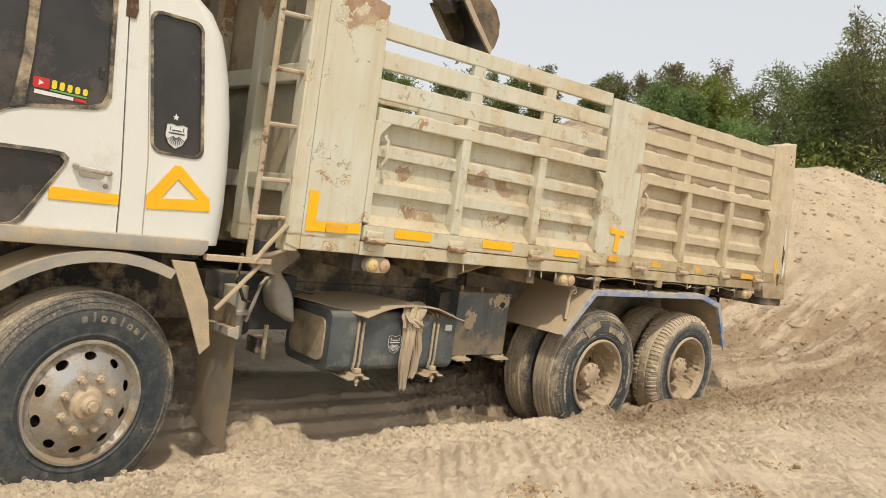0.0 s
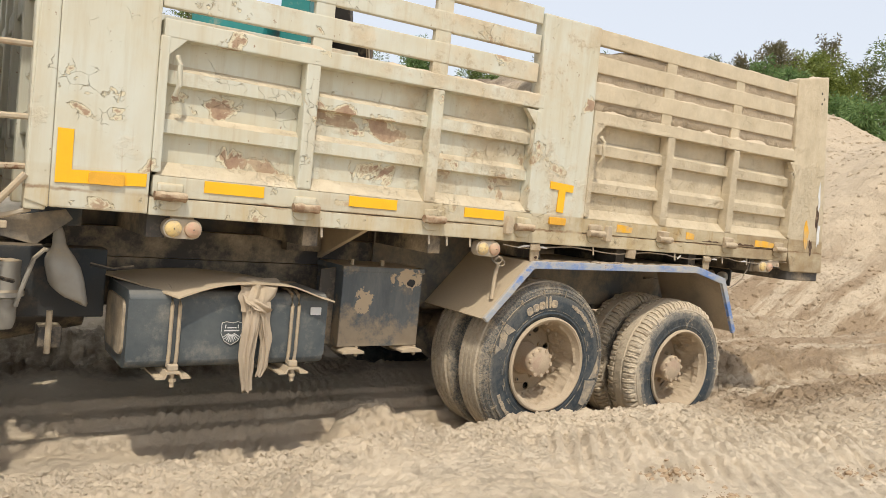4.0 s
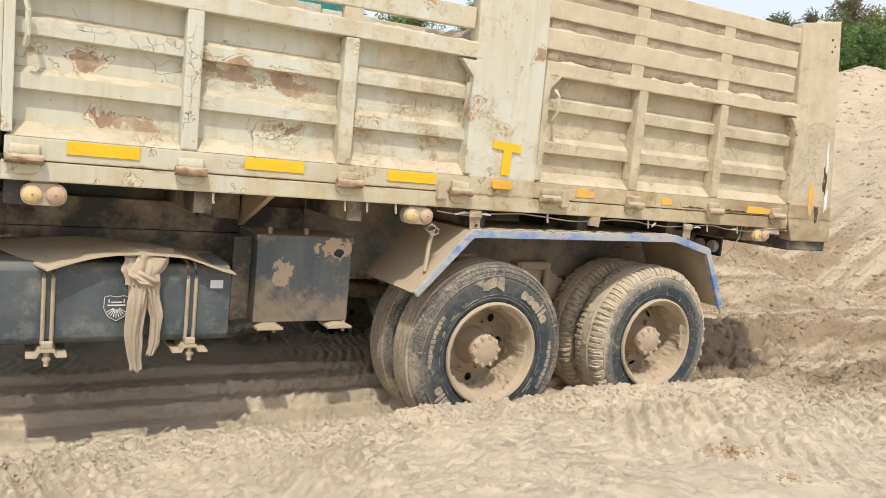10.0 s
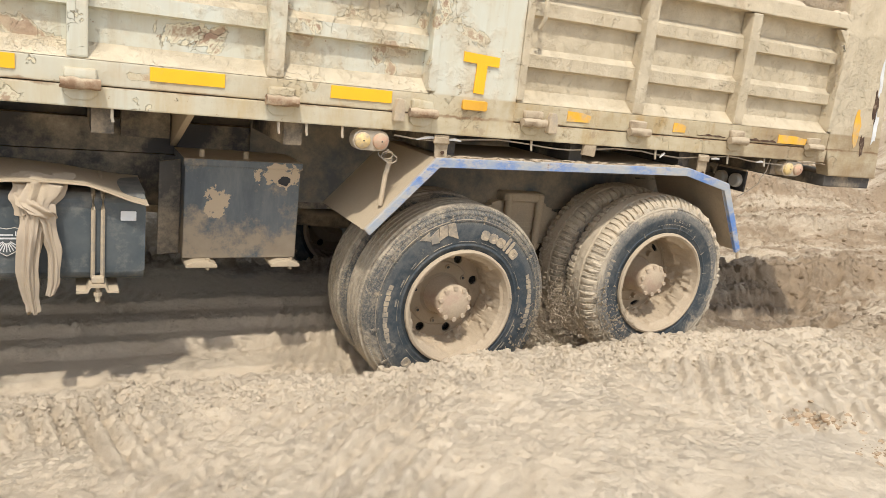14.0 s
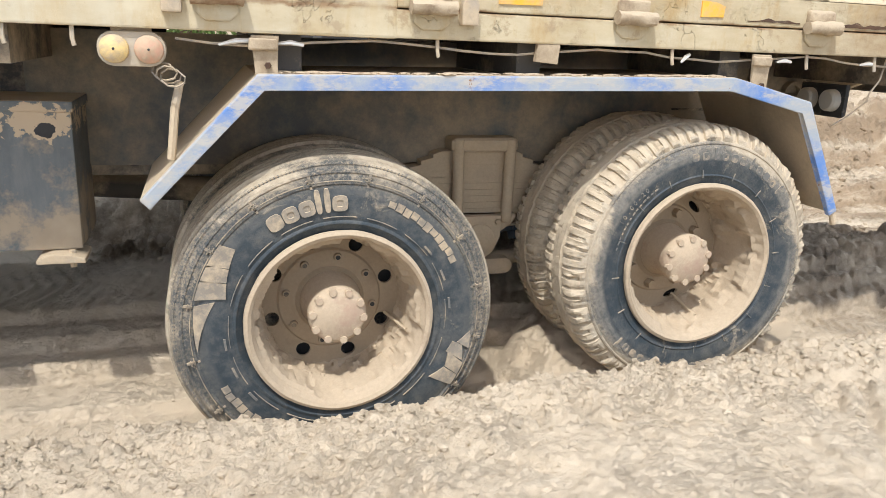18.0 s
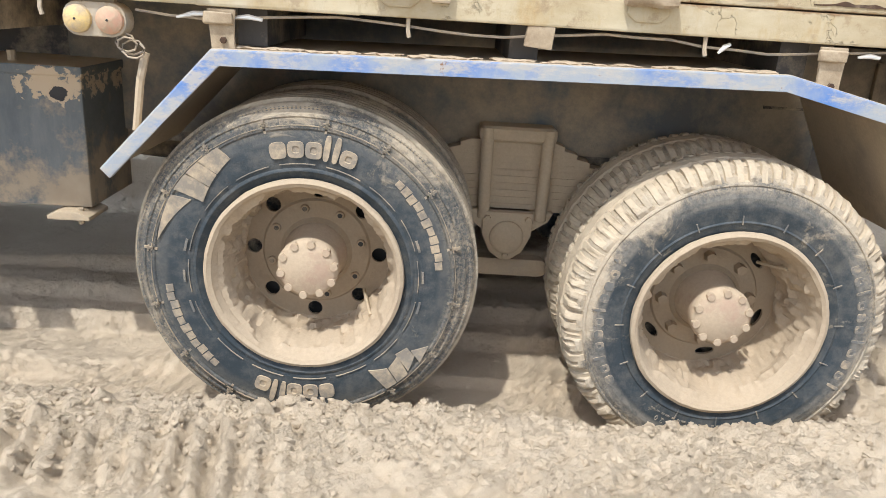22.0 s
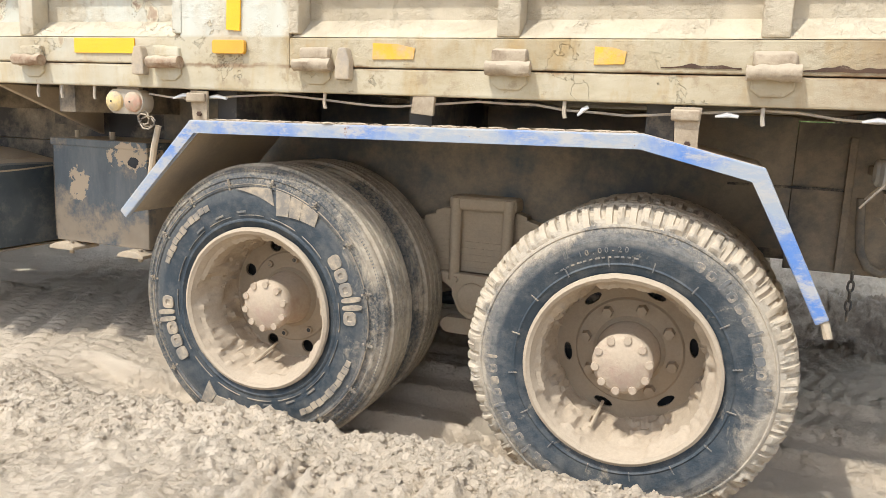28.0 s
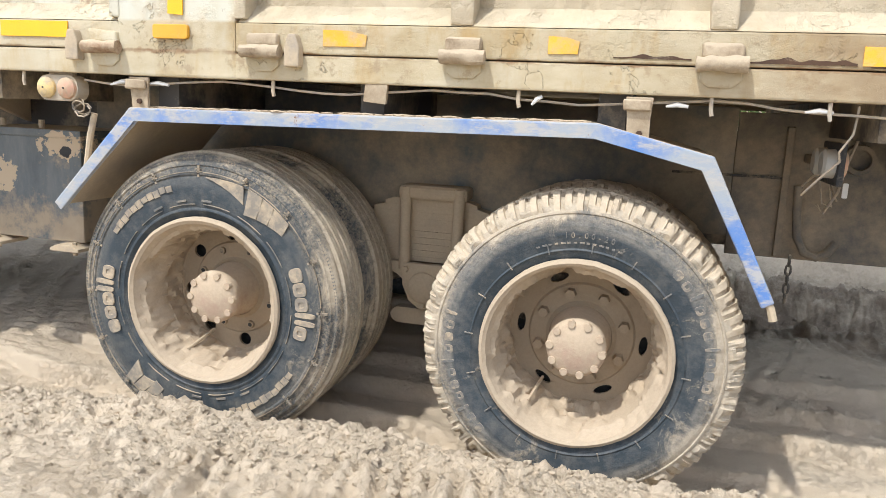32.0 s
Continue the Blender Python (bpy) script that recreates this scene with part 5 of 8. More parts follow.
def blob_letter(r, a, size, y, h, kind):
    """A plain rounded block in place of a moulded letter: squat, or tall and narrow."""
    bm = BM()
    ca, sa = math.cos(radians(a)), math.sin(radians(a))
    w, t = (size * 0.40, size * 0.40) if kind else (size * 0.15, size * 0.62)
    pts = []
    for k in range(16):
        q = 2 * math.pi * k / 16
        c, s = math.cos(q), math.sin(q)
        u, v = w * math.copysign(abs(c) ** 0.62, c), t * math.copysign(abs(s) ** 0.62, s) + (size * 0.20 if not kind else 0)
        pts.append(((r + v) * ca + u * sa, (r + v) * sa - u * ca))
    lo = [bm.verts.new((px, y, pz)) for px, pz in pts]
    hi = [bm.verts.new((0.97 * px + 0.03 * r * ca, y - h, 0.97 * pz + 0.03 * r * sa)) for px, pz in pts]
    bm.faces.new(hi)
    for k in range(16):
        bm.faces.new((lo[k], lo[(k + 1) % 16], hi[(k + 1) % 16], hi[k]))
    if kind == 2:
        # a ring: the middle is pressed in
        mid = [bm.verts.new((r * ca + 0.42 * (px - r * ca), y - h, r * sa + 0.42 * (pz - r * sa))) for px, pz in pts]
        low = [bm.verts.new((r * ca + 0.36 * (px - r * ca), y - 0.0005, r * sa + 0.36 * (pz - r * sa))) for px, pz in pts]
        bm.faces.remove(next(f for f in bm.faces if len(f.verts) == 16))
        for k in range(16):
            bm.faces.new((hi[k], hi[(k + 1) % 16], mid[(k + 1) % 16], mid[k]))
            bm.faces.new((mid[k], mid[(k + 1) % 16], low[(k + 1) % 16], low[k]))
        bm.faces.new(low)
    return bm


DISC = 0.245  # depth of the disc behind the outer bead


def rear_rim(y0, seed=3):
    """Deeply dished outer rim of a twin wheel, its barrel lined with lumpy caked sand."""
    prof = [(0.302, y0 + 0.006), (0.300, y0 - 0.008), (0.290, y0 - 0.013), (0.281, y0 - 0.006), (0.277, y0 + 0.012), (0.272, y0 + 0.030), (0.268, y0 + 0.060), (0.264, y0 + 0.100), (0.260, y0 + 0.140), (0.256, y0 + 0.180),
            (0.252, y0 + 0.214), (0.248, y0 + 0.232), (0.246, y0 + 0.242), (0.240, y0 + 0.250)]
    n = 240
    dense = []
    for p, q in zip(prof, prof[1:]):
        dense += [p, ((p[0] + q[0]) / 2, (p[1] + q[1]) / 2)]
    prof = dense + [prof[-1]]
    bm = BM()
    rings = []
    for i2, (r, y) in enumerate(prof):
        ring, i = [], i2 / 2
        for k in range(n):
            a = 2 * math.pi * k / n
            p = Vector((r * math.cos(a), y, r * math.sin(a)))
            e = min(1.0, max(0.0, 2.2 * noise.noise(p * 9 + Vector((seed, 0, 0))) + 1.2 * noise.noise(p * 30) + 0.45))
            thick = 0.017 * e * e * (3 - 2 * e) + 0.007 * abs(noise.noise(p * 42)) + 0.008 * abs(noise.noise(p * 95))
            d = thick * (1.0 if 5 <= i <= 11.5 else 0.5 if i >= 4 and i < 5 else 0.08 if i < 3 else 0.2 if i < 4 else 0.3)
            ring.append(bm.verts.new(((r - d) * math.cos(a), y - (0.9 * d if i > 8 else 0.0), (r - d) * math.sin(a))))
        rings.append(ring)
    for a, b in zip(rings, rings[1:]):
        for k in range(n):
            bm.faces.new((a[k], a[(k + 1) % n], b[(k + 1) % n], b[k]))
    return bm


def rear_disc(y0, kind):
    """The disc with its hand holes: eight round ones, or six long ones at its edge."""
    def ring(r, n, a0=0.0):
        return [(r * math.cos(2 * math.pi * k / n + a0), r * math.sin(2 * math.pi * k / n + a0)) for k in range(n)]
    holes = []
    count, rad, hr, ht = (8, 0.206, 0.025, 0.025) if kind == "road" else (6, 0.206, 0.014, 0.033)
    for k in range(count):
        a = 2 * math.pi * (k + (0.15 if kind == "road" else 0.0)) / count
        loop = []
        for q in range(14):
            u, v = hr * math.cos(2 * math.pi * q / 14), ht * math.sin(2 * math.pi * q / 14)
            loop.append(((rad + u) * math.cos(a) - v * math.sin(a), (rad + u) * math.sin(a) + v * math.cos(a)))
        holes.append(loop)
    bm = holed(BM(), ring(0.246, 60), holes, y0 + DISC, y0 + DISC + 0.012)
    return bm


def letters(text, size, m, name, parent, radius, angle, y):
    """Raised characters of the built-in font, bent round the sidewall one by one."""
    step = size * 0.78 / radius
    for i, ch in enumerate(text):
        if ch == " ":
            continue
        cu = bpy.data.curves.new("letter", "FONT")
        cu.body, cu.size, cu.extrude, cu.align_x, cu.resolution_u = ch, size, 0.003, "CENTER", 2
        tmp = bpy.data.objects.new("letter", cu)
        me = bpy.data.meshes.new_from_object(tmp)
        bpy.data.objects.remove(tmp)
        bpy.data.curves.remove(cu)
        a = radians(angle) - (i - (len(text) - 1) / 2) * step
        me.transform(Matrix.Translation((radius * math.cos(a), y, radius * math.sin(a))) @ Matrix.Rotation(math.pi / 2 - a, 4, "Y") @ Matrix.Rotation(math.pi / 2, 4, "X"))
        me.materials.append(m)
        ob = new(name, me)
        ob.parent = parent


def marked_tyre_a(wheel, y):
    """Moulded marks of the road tyre: two words as plain blocks, two arrows, bars and ticks."""
    for base in (0, 180):
        for i, kind in enumerate((1, 2, 2, 0, 0, 2)):
            part("moulded_block", blob_letter(0.386, base + 19 - (0, 7.6, 15.2, 20.6, 24.6, 30.2)[i], 0.062, y - 0.001, 0.004, kind), M_MARK, wheel)
    for base, long_one in ((0, True), (180, False)):
        if long_one:
            for a0, a1, r0, r1 in ((61.5, 54.5, 0.362, 0.376), (54.0, 48.0, 0.377, 0.388), (47.5, 39.0, 0.389, 0.405)):
                part("arrow_marking", poly_patch(BM(), [(r0, base + a0), (0.450, base + a0 + 3), (0.450, base + a1 + 2), (r1, base + a1)], y, 0.004), M_MARK, wheel, "dust-filled moulded arrow")
            part("arrow_tip", poly_patch(BM(), [(0.392, base + 64), (0.448, base + 67), (0.440, base + 86)], y, 0.004), M_MARK, wheel)
        else:
            for corners in ([(0.362, 42), (0.446, 44), (0.446, 49), (0.390, 50)], [(0.392, 50.5), (0.446, 49.5), (0.446, 55), (0.380, 58)], [(0.372, 58), (0.440, 56), (0.420, 63), (0.384, 64)], [(0.400, 64), (0.446, 62), (0.436, 70)]):
                part("arrow_marking", poly_patch(BM(), [(r, base + a) for r, a in corners], y, 0.004), M_MARK, wheel)
        for k in range(11):
            part("moulded_bar", arc_patch(BM(), 0.398 - 0.003 * (k % 3), 0.417 + 0.003 * (k % 2), base - 33 - 3.9 * k, base - 36.3 - 3.9 * k, y, 0.004, 2), M_MARK, wheel)
        for k in range(3):
            part("moulded_bar", arc_patch(BM(), 0.354, 0.361, base - 60 - 16 * k, base - 66 - 16 * k, y + 0.001, 0.003, 2), M_TICK, wheel)
    for k in range(16):
        a = 22.5 * k
        tick = arc_patch(BM(), 0.438, 0.478, a - 0.45, a + 0.45, y + 0.007, 0.006, 1)
        for r, w0, w1 in ((0.4545, 1.7, 1.1), (0.464, 0.9, 1.5)):
            arc_patch(tick, r, r + 0.003, a - w0, a + w1, y + 0.007, 0.006, 2)
        part("tick_mark", tick, M_MARK, wheel)
    for r, w, m in ((0.4535, 0.0022, M_MARK), (0.343, 0.0022, M_TICK)):
        for k in range(16):
            part("mould_line", arc_patch(BM(), r, r + w, 22.5 * k + 2.6, 22.5 * k + 19.8, y + 0.0045, 0.0045, 10), m, wheel)
    # saw-toothed edge of the tread
    teeth = BM()
    for k in range(260):
        a = 360 * k / 260
        arc_patch(teeth, 0.4965, 0.505, a - 0.30, a + 0.30, y + 0.0315, 0.0045, 1)
    part("tread_edge", teeth, M_TICK, wheel, "fine saw-toothed tread edge")


def marked_tyre_b(wheel, y):
    letters("10.00-20", 0.025, M_TICK, "size_letter", wheel, 0.366, 92, y - 0.001)
    for i in range(14):
        part("moulded_bar", arc_patch(BM(), 0.349, 0.354, 118 - 3.1 * i, 116.4 - 3.1 * i - 0.7 * (i % 3 == 1), y, 0.0020, 1), M_TICK, wheel)
    for base in (200, 20):
        for i in range(11):
            part("moulded_block", blob_letter(0.398, base + 30 - 5.8 * i, 0.036, y - 0.001, 0.003, (1, 2, 0, 2)[i % 4]), M_TICK, wheel)
    for k in range(16):
        part("tick_mark", arc_patch(BM(), 0.322, 0.350, 22.5 * k - 0.3, 22.5 * k + 0.3, y + 0.003, 0.003, 1), M_TICK, wheel)


def rear_wheel(kind, near):
    """A twin wheel on one axle end. The mesh is the outer rim; disc, hub, nuts and both tyres are its parts."""
    y_out = 0.022
    m_tyre = M_RUBBER_A if kind == "road" else M_RUBBER_B
    wheel = new("rear_wheel", mesh_of("rear_wheel", rear_rim(y_out, 3 if kind == "road" else 8), M_RIM, True))
    wheel.parent = truck
    tagged(wheel, "sand-coated dished twin rear wheel")
    part("disc", rear_disc(y_out, kind), M_DISC, wheel)
    part("disc_step", lathe(BM(), [(0.180, y_out + DISC + 0.001), (0.172, y_out + DISC - 0.008), (0.118, y_out + DISC - 0.014), (0.104, y_out + DISC - 0.03)], 48), M_DISC, wheel, smooth=True)
    part("back_plate", lathe(BM(), [(0.012, y_out + 0.30), (0.25, y_out + 0.302), (0.258, y_out + 0.32)], 32), M_DARK, wheel)
    make = ribbed_tyre if kind == "road" else lug_tyre
    tyre = part("tyre", make(y_out), m_tyre, wheel, "black ribbed road tyre" if kind == "road" else "dusty block-tread tyre", kind == "road")
    inner = part("tyre", make(y_out + 0.31), m_tyre, wheel, "inner twin tyre", kind == "road")
    if kind != "road":
        for ob in (tyre, inner):
            ob.data.materials.append(M_CRUST)
    part("inner_rim", lathe(BM(), [(0.295, y_out + 0.325), (0.270, y_out + 0.335), (0.26, y_out + 0.40), (0.26, y_out + 0.56)], 48), M_RIM, wheel)
    if not near:
        return wheel
    hub = lathe(BM(), [(0.006, y_out + 0.052), (0.080, y_out + 0.056), (0.092, y_out + 0.066), (0.096, y_out + 0.082), (0.094, y_out + 0.105), (0.086, y_out + 0.112), (0.088, y_out + 0.17), (0.100, y_out + 0.20), (0.106, y_out + 0.24)], 40, True)
    hub = part("hub", hub, M_HUB, wheel, "round hub cap, pinkish metal under sand", True)
    for k in range(10):
        a = 2 * math.pi * k / 10
        part("hub_bolt", knob(BM(), (0.083 * math.cos(a), y_out + 0.068, 0.083 * math.sin(a)), 0.0145, 0.017, 8), M_HUB, wheel)
    for k in range(8):
        a = 2 * math.pi * (k + 0.5) / 8
        if kind == "road":
            part("wheel_stud", knob(BM(), (0.150 * math.cos(a), y_out + DISC - 0.011, 0.150 * math.sin(a)), 0.015, 0.010, 10), M_DISC, wheel)
            part("stud_bore", knob(BM(), (0.150 * math.cos(a), y_out + DISC - 0.0205, 0.150 * math.sin(a)), 0.009, 0.001, 10), M_DARK, wheel)
        else:
            part("wheel_nut", knob(BM(), (0.146 * math.cos(a), y_out + DISC - 0.010, 0.146 * math.sin(a)), 0.020, 0.030, 6), M_DISC, wheel)
    valve = BM()
    tube(valve, [(-0.205 * 0.5, y_out + 0.235, -0.205 * 0.86), (-0.225 * 0.5, y_out + 0.17, -0.225 * 0.86), (-0.250 * 0.5, y_out + 0.09, -0.250 * 0.86)], 0.006, 6)
    part("valve_stem", valve, M_STEEL, wheel, smooth=True)
    if kind == "road":
        marked_tyre_a(wheel, y_out - 0.002)
    else:
        marked_tyre_b(wheel, y_out - 0.002)
    return wheel


def front_wheel():
    """Steel front wheel: bulged disc with round holes, nuts and hub."""
    y = 0.10
    wheel = new("front_wheel", mesh_of("front_wheel", lathe(BM(), [(0.300, y + 0.01), (0.296, y - 0.012), (0.284, y - 0.012), (0.276, y + 0.008), (0.262, y + 0.03)], 64), M_CHROME, True))
    wheel.parent = truck
    tagged(wheel, "dull steel front wheel with rusty hub")

    def ring(r, n):
        return [(r * math.cos(2 * math.pi * k / n), r * math.sin(2 * math.pi * k / n)) for k in range(n)]

    def dome(r):
        return y + 0.030 - 0.062 * max(0.0, min(1.0, (0.272 - r) / 0.125)) ** 0.75
    holes = []
    for k in range(10):
        a = 2 * math.pi * (k + 0.5) / 10
        holes.append([((0.222 + 0.0195 * math.cos(q)) * math.cos(a) - 0.031 * math.sin(q) * math.sin(a), (0.222 + 0.0195 * math.cos(q)) * math.sin(a) + 0.031 * math.sin(q) * math.cos(a)) for q in [2 * math.pi * i / 14 for i in range(14)]])
    disc = holed(BM(), ring(0.244, 80), holes + [ring(0.199, 80)], 0.0, 0.010)
    for v in disc.verts:
        v.co.y += dome(math.hypot(v.co.x, v.co.z))
    part("hole_ring", disc, M_CHROME, wheel, smooth=True)
    part("disc", lathe(BM(), [(r, dome(r) + 0.001) for r in (0.2445, 0.252, 0.260, 0.268, 0.275)], 80), M_CHROME, wheel, smooth=True)
    part("disc", lathe(BM(), [(r, dome(r) + 0.0005) for r in (0.1995, 0.19, 0.18, 0.17, 0.16, 0.15, 0.14, 0.11, 0.08)], 80), M_CHROME, wheel, smooth=True)
    part("back_plate", lathe(BM(), [(0.02, y + 0.10), (0.27, y + 0.10)], 32), M_DARK, wheel)
    part("tyre", ribbed_tyre(y - 0.012), M_RUBBER_F, wheel, "worn dusty front tyre", True)
    bm = lathe(BM(), [(0.005, y - 0.082), (0.034, y - 0.082), (0.040, y - 0.075), (0.044, y - 0.058), (0.066, y - 0.052), (0.074, y - 0.036), (0.088, y - 0.030)], 40)
    hub = part("hub", bm, M_HUB, wheel, "rusty hub", True)
    part("hub_nut", knob(BM(), (0, y - 0.082, 0), 0.026, 0.016, 8), M_STEEL, wheel)
    for k in range(8):
        a = 2 * math.pi * (k + 0.5) / 8
        part("wheel_nut", knob(BM(), (0.126 * math.cos(a), y - 0.028, 0.126 * math.sin(a)), 0.021, 0.026, 6), M_HUB, wheel)
        part("wheel_stud", knob(BM(), (0.126 * math.cos(a), y - 0.052, 0.126 * math.sin(a)), 0.010, 0.014, 8), M_STEEL, wheel)
    for i in range(8):
        part("moulded_block", blob_letter(0.400, 100 - 7 * i, 0.040, y - 0.014, 0.003, (1, 0, 2)[i % 3]), M_TICK, wheel)
    for i in range(6):
        part("moulded_block", blob_letter(0.395, 270 - 7 * i, 0.030, y - 0.014, 0.003, 1 + i % 2), M_TICK, wheel)
    return wheel


wheel_1 = rear_wheel("road", True)
wheel_2 = rear_wheel("lug", True)
wheel_f = front_wheel()
far_1 = rear_wheel("road", False)
far_2 = rear_wheel("lug", False)
far_f = new("front_wheel", mesh_of("front_wheel", ribbed_tyre(0.0), M_RUBBER_B, True))
far_f.parent = truck
FAR_Y = {far_1: BED_W - 0.62, far_2: BED_W - 0.62, far_f: BED_W - 0.36}


# ---- running gear ----
def build_chassis():
    for y in (0.70, 1.62):
        part("frame_rail", prism_x(BM(), [(y, 0.86), (y + 0.09, 0.86), (y + 0.09, 0.885), (y + 0.02, 0.885), (y + 0.02, 1.085), (y + 0.09, 1.085), (y + 0.09, 1.11), (y, 1.11)], -4.6, 2.29), M_CHASSIS, truck, "dusty steel chassis rail")
        part("sub_frame", box(BM(), -2.7, 2.28, y + 0.0, y + 0.10, 1.115, 1.265), M_CHASSIS, truck)
    for x in (-2.6, -1.2, 0.65, 2.2):
        part("cross_member", box(BM(), x - 0.06, x + 0.06, 0.79, 1.62, 0.90, 1.08), M_CHASSIS, truck)
    t = BM()
    tube(t, [(-2.6, 1.21, 0.86), (-0.1, 1.21, 0.68)], 0.055, 14)
    part("drive_shaft", t, M_CHASSIS, truck, smooth=True)
    t = BM()
    tube(t, [(-1.2, 1.21, 1.18), (-0.2, 1.21, 1.25)], 0.09, 14)
    part("tipping_ram", t, M_CHASSIS, truck, smooth=True)
    for x in (0.0, 1.30):
        t = lathe(BM(), [(0.02, 0.30), (0.09, 0.32), (0.09, 0.85), (0.16, 1.0), (0.20, 1.21), (0.16, 1.42), (0.09, 1.57), (0.09, 2.08), (0.02, 2.1)], 24)
        for v in t.verts:
            v.co += Vector((x, 0, 0.57))
        part("axle", t, M_CHASSIS, truck, smooth=True)
    # spring pack and its seat, between the near wheels
    for y in (0.66, 1.66):
        for k in range(10):
            half = 0.19 + 0.048 * k
            z = 0.940 - 0.026 * k
            pts = [(0.65 - half, z - 0.0125 - 0.012), (0.65 - 0.8 * half, z - 0.0125), (0.65 + 0.8 * half, z - 0.0125), (0.65 + half, z - 0.0125 - 0.012), (0.65 + half, z), (0.65 + 0.8 * half, z + 0.0125), (0.65 - 0.8 * half, z + 0.0125), (0.65 - half, z)]
            part("spring_leaf", slab(BM(), pts, y - 0.05, y + 0.05, 0.003), M_FENDER, truck)
    part("spring_seat", slab(BM(), [(0.48, 0.70), (0.50, 0.66), (0.57, 0.63), (0.59, 0.55), (0.71, 0.55), (0.73, 0.63), (0.80, 0.66), (0.82, 0.70)], 0.575, 0.70, 0.01), M_FENDER, truck, "sand-coated spring seat")
    part("spring_cap", box(BM(), 0.525, 0.805, 0.572, 0.70, 0.950, 1.008, 0.024, 3), M_FENDER, truck)
    for x in (0.555, 0.775):
        t = BM()
        tube(t, [(x, 0.585, 1.0), (x + 0.005 * (1 if x < 0.6 else -1), 0.58, 0.67)], 0.023, 10)
        part("u_bolt", t, M_FENDER, truck, smooth=True)
    part("trunnion", slab(BM(), [(0.555, 0.70), (0.745, 0.70), (0.742, 0.61), (0.712, 0.545), (0.67, 0.515), (0.63, 0.515), (0.588, 0.545), (0.558, 0.61)], 0.555, 0.63, 0.014), M_FENDER, truck, "sand-coated trunnion housing", True)
    part("trunnion_cap", lathe_at((0.65, 0.0, 0.605), [(0.004, 0.534), (0.05, 0.536), (0.062, 0.546), (0.064, 0.56)], 24), M_FENDER, truck, smooth=True)
    for bx, bz in ((0.575, 0.675), (0.725, 0.675), (0.65, 0.535)):
        part("trunnion_bolt", knob(BM(), (bx, 0.556, bz), 0.013, 0.012, 6), M_FENDER, truck)
    part("torque_rod", tube(BM(), [(0.12, 0.72, 0.50), (0.65, 0.70, 0.47), (1.18, 0.72, 0.50)], 0.032, 10), M_FENDER, truck, smooth=True)
    part("rod_eye", slab(BM(), rounded(0.50, 0.82, 0.440, 0.505, 0.030, 6), 0.60, 0.66, 0.008), M_FENDER, truck, smooth=True)
    part("hoist_plate", box(BM(), -2.62, -0.50, 0.775, 0.79, 1.05, 1.398), M_HOIST, truck, "dusty plate between chassis and bed")
    for x, w in ((-0.945, 0.024), (-0.80, 0.055)):
        part("plate_opening", slab(BM(), rounded(x - w, x + w, 1.165, 1.262, 0.022), 0.769, 0.774), M_DARK, truck, "dark opening in the plate")
    part("tail_plate", box(BM(), 1.762, 2.30, 0.676, 0.69, 0.832, 1.345, 0.003), M_TAIL, truck, "grimy steel plate at the tail of the chassis")
    part("plate_seam", box(BM(), 1.55, 1.93, 0.664, 0.6755, 1.116, 1.126), M_DARK, truck)
    part("plate_rib", box(BM(), 1.925, 1.95, 0.655, 0.6755, 0.84, 1.30, 0.004), M_TAIL, truck)
    part("port_ring", lathe_at((2.164, 0.0, 1.199), [(0.034, 0.666), (0.036, 0.648), (0.050, 0.648), (0.054, 0.676)], 28), M_TAIL, truck, smooth=True)
    part("inner_shield", box(BM(), -0.95, 1.76, 0.672, 0.69, 0.90, 1.36), M_SHIELD, truck, "dusty inner wheel-arch plate")


def lathe_at(c, prof, n):
    bm = lathe(BM(), prof, n)
    for v in bm.verts:
        v.co += Vector(c)
    return bm


build_chassis()


